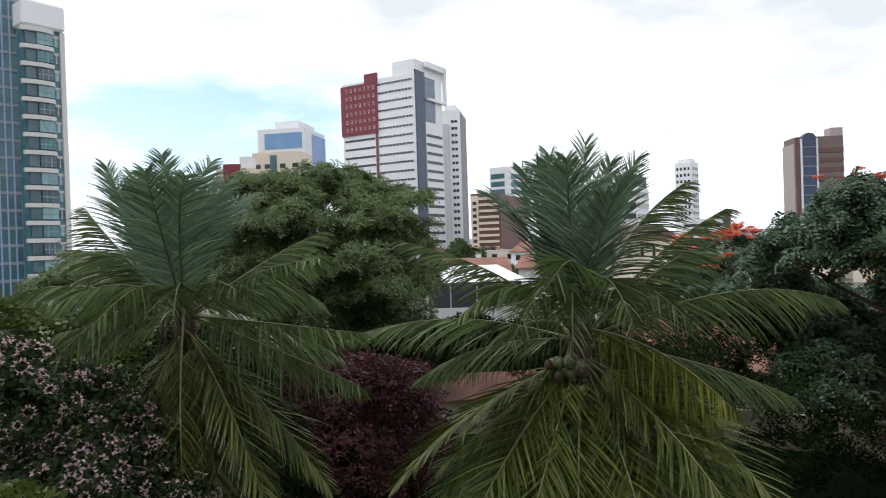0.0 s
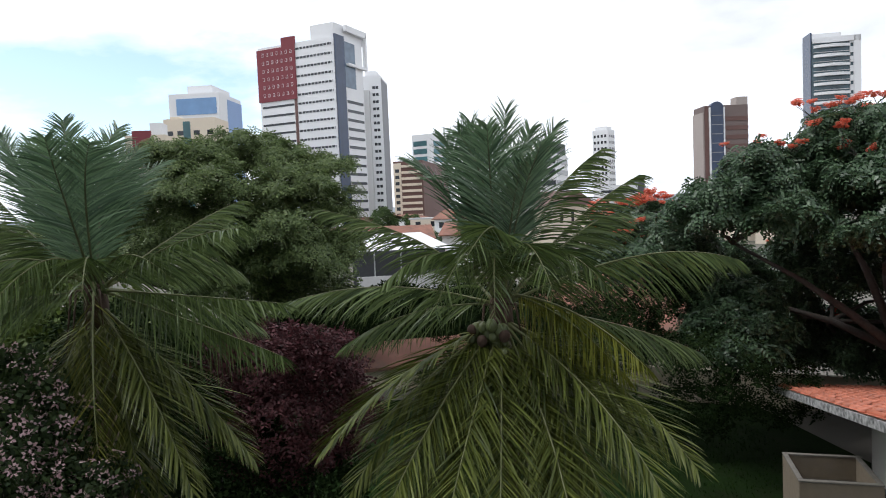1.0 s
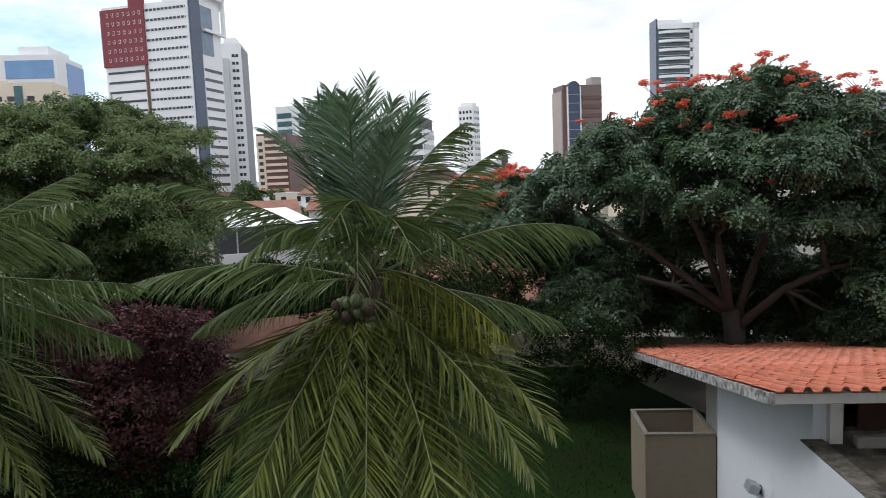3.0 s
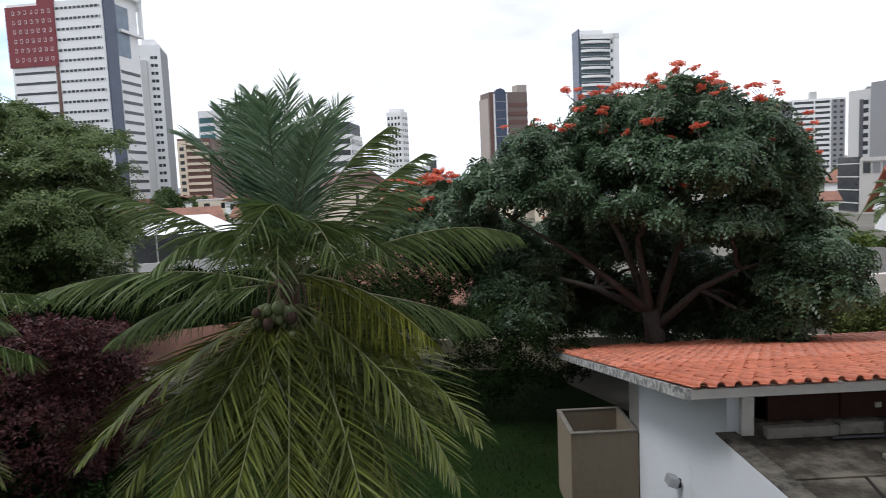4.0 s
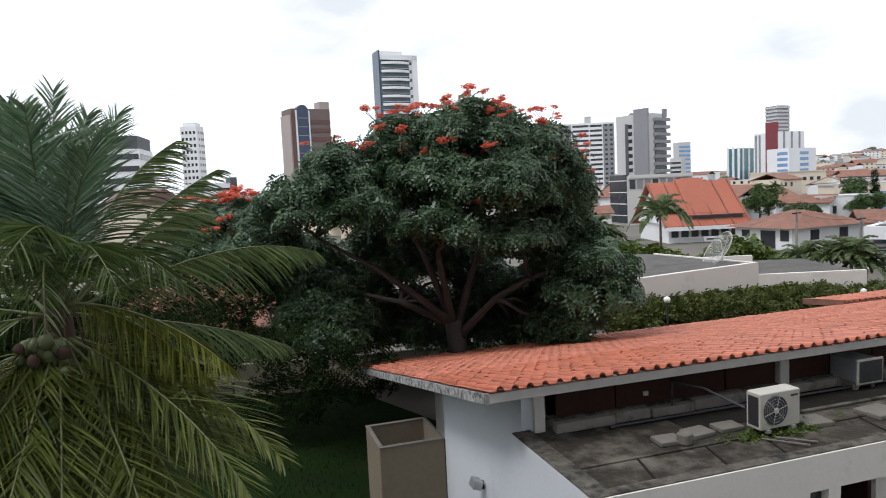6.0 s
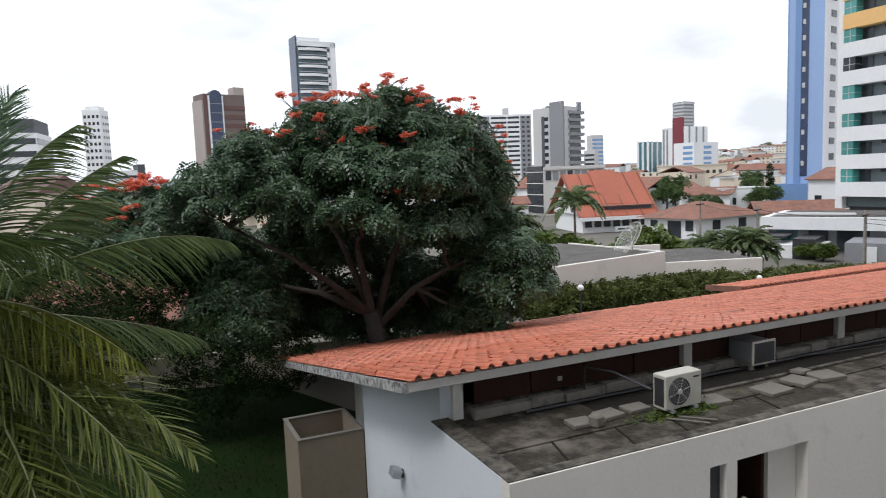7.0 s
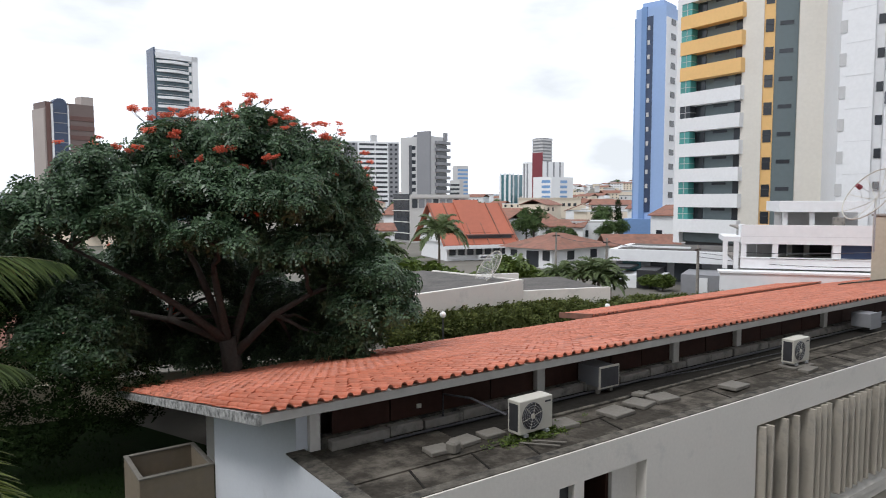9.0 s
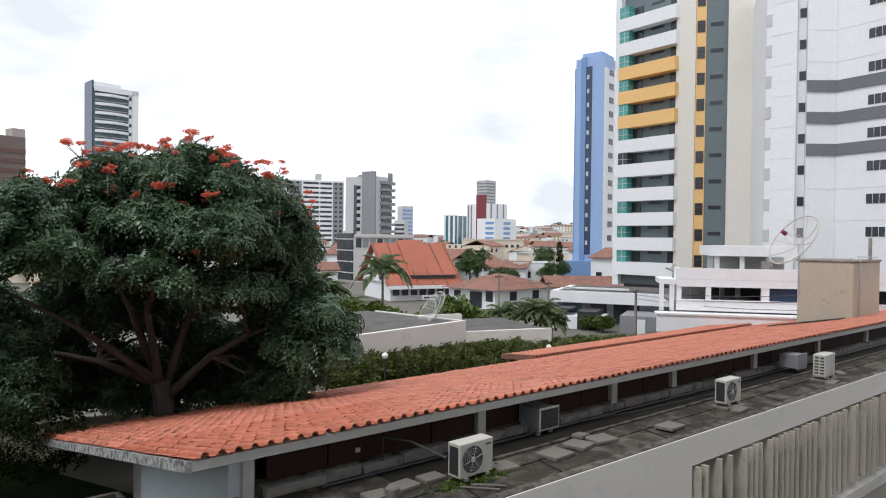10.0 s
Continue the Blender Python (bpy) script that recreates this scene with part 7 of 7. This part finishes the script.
for az, d, k, s in ((54.6, 46, 3, 0.95), (55.6, 47, 3, 1.1), (57.6, 47.5, 3, 0.9), (58.8, 50, 3, 0.7), (62.2, 50, 3, 0.95), (63.3, 51, 3, 1.1), (64.3, 52, 3, 0.85), (65.6, 60, 3, 0.5), (67.0, 60, 3, 0.55),
                    (52.6, 70, 2, 0.5), (51.0, 75, 0, 0.7), (65.0, 118, 1, 0.95), (64.4, 121, 0, 0.8), (66.9, 116, 2, 0.55), (67.9, 112, 1, 0.45), (71.2, 122, 1, 0.6), (72.2, 124, 1, 0.62), (70.7, 126, 0, 0.5), (49.5, 140, 1, 0.9), (51.2, 150, 0, 1.0), (48.0, 150, 2, 0.9),
                    (1.2, 150, 1, 1.3), (5.2, 110, 2, 0.8), (11.5, 130, 0, 0.9), (18.0, 140, 1, 0.9), (24.0, 150, 0, 0.9), (31, 130, 0, 1.0), (75.4, 60, 3, 0.45), (74.4, 61, 3, 0.4)):
    city_tree(az, d, k, s)
# cypress between the houses
cy = thing("cypress", Matrix.Translation(bearing(71.8, 140)), "slim dark green cypress tree", "tree")
part("trunk", tube(bmesh.new(), [(0, 0, -0.2), (0, 0, 3.0)], [0.15, 0.1], 7), BARK, cy)
me, _, _ = crown_mesh([(0, 0, 2.6, 0.8, 0.8, 2.0), (0, 0, 4.6, 0.65, 0.65, 1.8), (0, 0, 6.2, 0.38, 0.38, 1.5)], 260, 91, SHADE_LEAF, rosette(4, 40, pairs=2, length=0.3, leaflet=0.2, width=0.1), (0.8, 1.2), up=0.3, lean=0.4)
part("crown", me, None, cy)
low_house(73.4, 100, 12, 9.5, 7, 1.5, 1.3, CREAM, TILE_FAR, "low cream house with an orange tile roof")
low_house(67.6, 128, -15, 8, 6, 2.9, 1.1, WHITE, TILE_FAR, "white house with a shallow tile roof")
low_house(69.6, 130, 20, 8, 7, 3.4, 0.2, WHITE, PALE_GREY, "plain white flat-roofed house")
low_house(51.6, 110, 10, 6, 5, 3.0, 1.0, WHITE, TILE_FAR, "white house with a red tile roof")
rngc = random.Random(4)
taken = []
WALLS, ROOFS = (WHITE, CREAM, PALE_GREY, WHITE, CREAM), (TILE_FAR, TILE_FAR, FAR_GREY_ROOF, TILE_FAR, PALE_GREY)
keep_out = [(46, 62, 90, 120), (64, 77, 95, 135), (56, 64.5, 78, 104), (53, 60, 112, 140), (62, 72, 70, 90), (70.5, 81, 58, 84), (63, 69.5, 255, 300), (72, 77, 138, 170), (75.5, 92, 0, 110), (12, 20, 110, 140), (-4, 10, 55, 90)]
for _ in range(1500):
    zone = rngc.random()
    az = rngc.uniform(46, 92) if zone < 0.72 else rngc.uniform(-3, 34)
    dist = 105 * (13.0 ** rngc.random()) if zone < 0.72 else rngc.uniform(100, 500)
    if any(a0 < az < a1 and d0 < dist < d1 for a0, a1, d0, d1 in keep_out):
        continue
    p = bearing(az, dist)
    gap = 11 if dist < 250 else 14 if dist < 500 else 22
    if any((p - q).length < gap for q in taken):
        continue
    if len(taken) > 330:
        break
    taken.append(p)
    if rngc.random() < 0.26:
        city_tree(az, dist, rngc.choice((0, 1, 2)), rngc.uniform(0.7, 1.2))
        continue
    k = rngc.randrange(5)
    tall = dist > 600 and rngc.random() < 0.35
    low_house(az, dist, rngc.choice((0, 90, 25, -30, 65)), rngc.uniform(9, 17), rngc.uniform(7, 12), rngc.uniform(9, 17) if tall else rngc.uniform(3, 6), 0.2 if tall or k in (2, 4) else rngc.uniform(1.2, 2.2), WALLS[k], ROOFS[k],
              "small city house with pitched roof" if not tall else "plain mid-rise city block", dist < 420)

# a built-up hillside behind the towers
def hill_z(az, dist):
    """Height of the hillside at a bearing and distance."""
    f = min(1.0, max(0.0, (dist - 420) / 900))
    g = math.exp(-((az - 73.0) / 7.5) ** 2) + 0.5 * math.exp(-((az - 50) / 6.0) ** 2) + 0.45 * math.exp(-((az - 12) / 10.0) ** 2)
    return 34 * f * f * (3 - 2 * f) * g - 0.5


hm = bmesh.new()
grid_ = [[hm.verts.new(bearing(a, d, hill_z(a, d))) for d in (400, 500, 620, 760, 920, 1100, 1330, 1700)] for a in np.arange(-20, 100.1, 2.0)]
for a, b in zip(grid_, grid_[1:]):
    for k in range(len(a) - 1):
        hm.faces.new((a[k], a[k + 1], b[k + 1], b[k]))
bmesh.ops.recalc_face_normals(hm, faces=hm.faces[:])
tagged(part("ground", hm, EARTH), "hillside ground with dry grass under distant houses", "ground", kind="structure")
for _ in range(190):
    az = rngc.gauss(72.5, 5.0) if rngc.random() < 0.62 else rngc.uniform(46, 62)
    dist = rngc.uniform(480, 1300)
    z = hill_z(az, dist)
    if rngc.random() < 0.35:
        crown_me, trunk_me = protos[rngc.randrange(3)]
        sc = rngc.uniform(1.0, 1.9)
        t = thing("hillside_tree", Matrix.Translation(bearing(az, dist, z)) @ pose(0, 0, 0, 0, 0, rngc.uniform(0, 360)) @ Matrix.Diagonal((sc * 1.3, sc * 1.3, sc, 1)), "leafy green tree on a built-up hillside", "tree", "trees of the city")
        part("trunk", trunk_me, None, t)
        part("crown", crown_me, None, t)
        continue
    k = rngc.randrange(5)
    t = low_house(az, dist, rngc.choice((0, 90, 25, -30, 65)), rngc.uniform(9, 20), rngc.uniform(8, 13), rngc.uniform(4, 10), 0.2 if k in (2, 4) else rngc.uniform(1.2, 2.4), WALLS[k], ROOFS[k], "house on a distant built-up hillside", True)
    t.location.z = z

# poles and cables of the street
for az, d, h in ((71.0, 60, 4.4), (78.0, 56, 4.2), (66.9, 70, 4.4), (-33.6, 60, 9.5)):
    up_ = thing("utility_pole", Matrix.Translation(bearing(az, d)), "concrete utility pole with a crossarm", "utility pole", "utility poles")
    part("pole", tube(bmesh.new(), [(0, 0, 0), (0, 0, h)], [0.14, 0.09], 8), CONCRETE, up_)
    part("crossarm", block(-0.8, 0.8, -0.05, 0.05, h - 0.4, h - 0.3), WOOD_DARK, up_)
for a0, d0, z0, a1, d1, z1 in ((71.0, 60, 4.1, 78.0, 56, 3.9), (78.0, 56, 3.9, 93, 42, 5.2), (78.0, 56, 3.6, 93, 42, 4.8), (78, 56, 3.3, 93, 42, 4.3), (66.9, 70, 4.1, 71.0, 60, 4.1)):
    p, q = bearing(a0, d0, z0), bearing(a1, d1, z1)
    cb = tube(bmesh.new(), [p.lerp(q, s) - Vector((0, 0, 1.2 * s * (1 - s))) for s in np.linspace(0, 1, 9)], 0.018, 4)
    tagged(part("overhead_cable", cb, METAL_DARK), "thin dark overhead cable between poles", "cable")

# low hills on the horizon, the distance haze put into their blue-grey colour
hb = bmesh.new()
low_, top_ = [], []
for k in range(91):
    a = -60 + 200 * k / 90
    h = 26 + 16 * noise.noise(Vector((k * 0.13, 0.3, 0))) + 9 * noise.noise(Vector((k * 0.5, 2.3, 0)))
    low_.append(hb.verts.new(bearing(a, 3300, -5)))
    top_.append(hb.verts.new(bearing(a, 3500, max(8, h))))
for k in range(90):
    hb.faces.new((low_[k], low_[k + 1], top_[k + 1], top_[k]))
tagged(part("backdrop", hb, mat("haze_tinted_hills", (0.22, 0.25, 0.27), 1.0, grain=0.02, vary=0.2, stain=0.004, bump=0.0)), "hazy low hills on the horizon", "hills", kind="structure")

# the apartment block whose balcony the camera stands at: unseen, sized to keep sky light off the garden
ap = thing("apartment_building", HOUSE @ pose(0, -8.6, 0), "unseen white apartment block behind the camera, with small windows", "apartment building")
part("wall", block(-34, 40, -14, 0, 0, 26), WHITE, ap)
for k in range(9):
    for z in (1.0, 4.0, 10.0, 13.0, 16.0, 19.0, 22.0):
        part("window", block(-30 + 7.5 * k, -27.5 + 7.5 * k, -0.02, 0.05, z, z + 1.4), GLASS_DARK, ap)

# ---- nearest roof tiles, one by one ----
for m in near_tiles:
    ob = part("tile", tile_me, None, house)
    ob.matrix_local = m
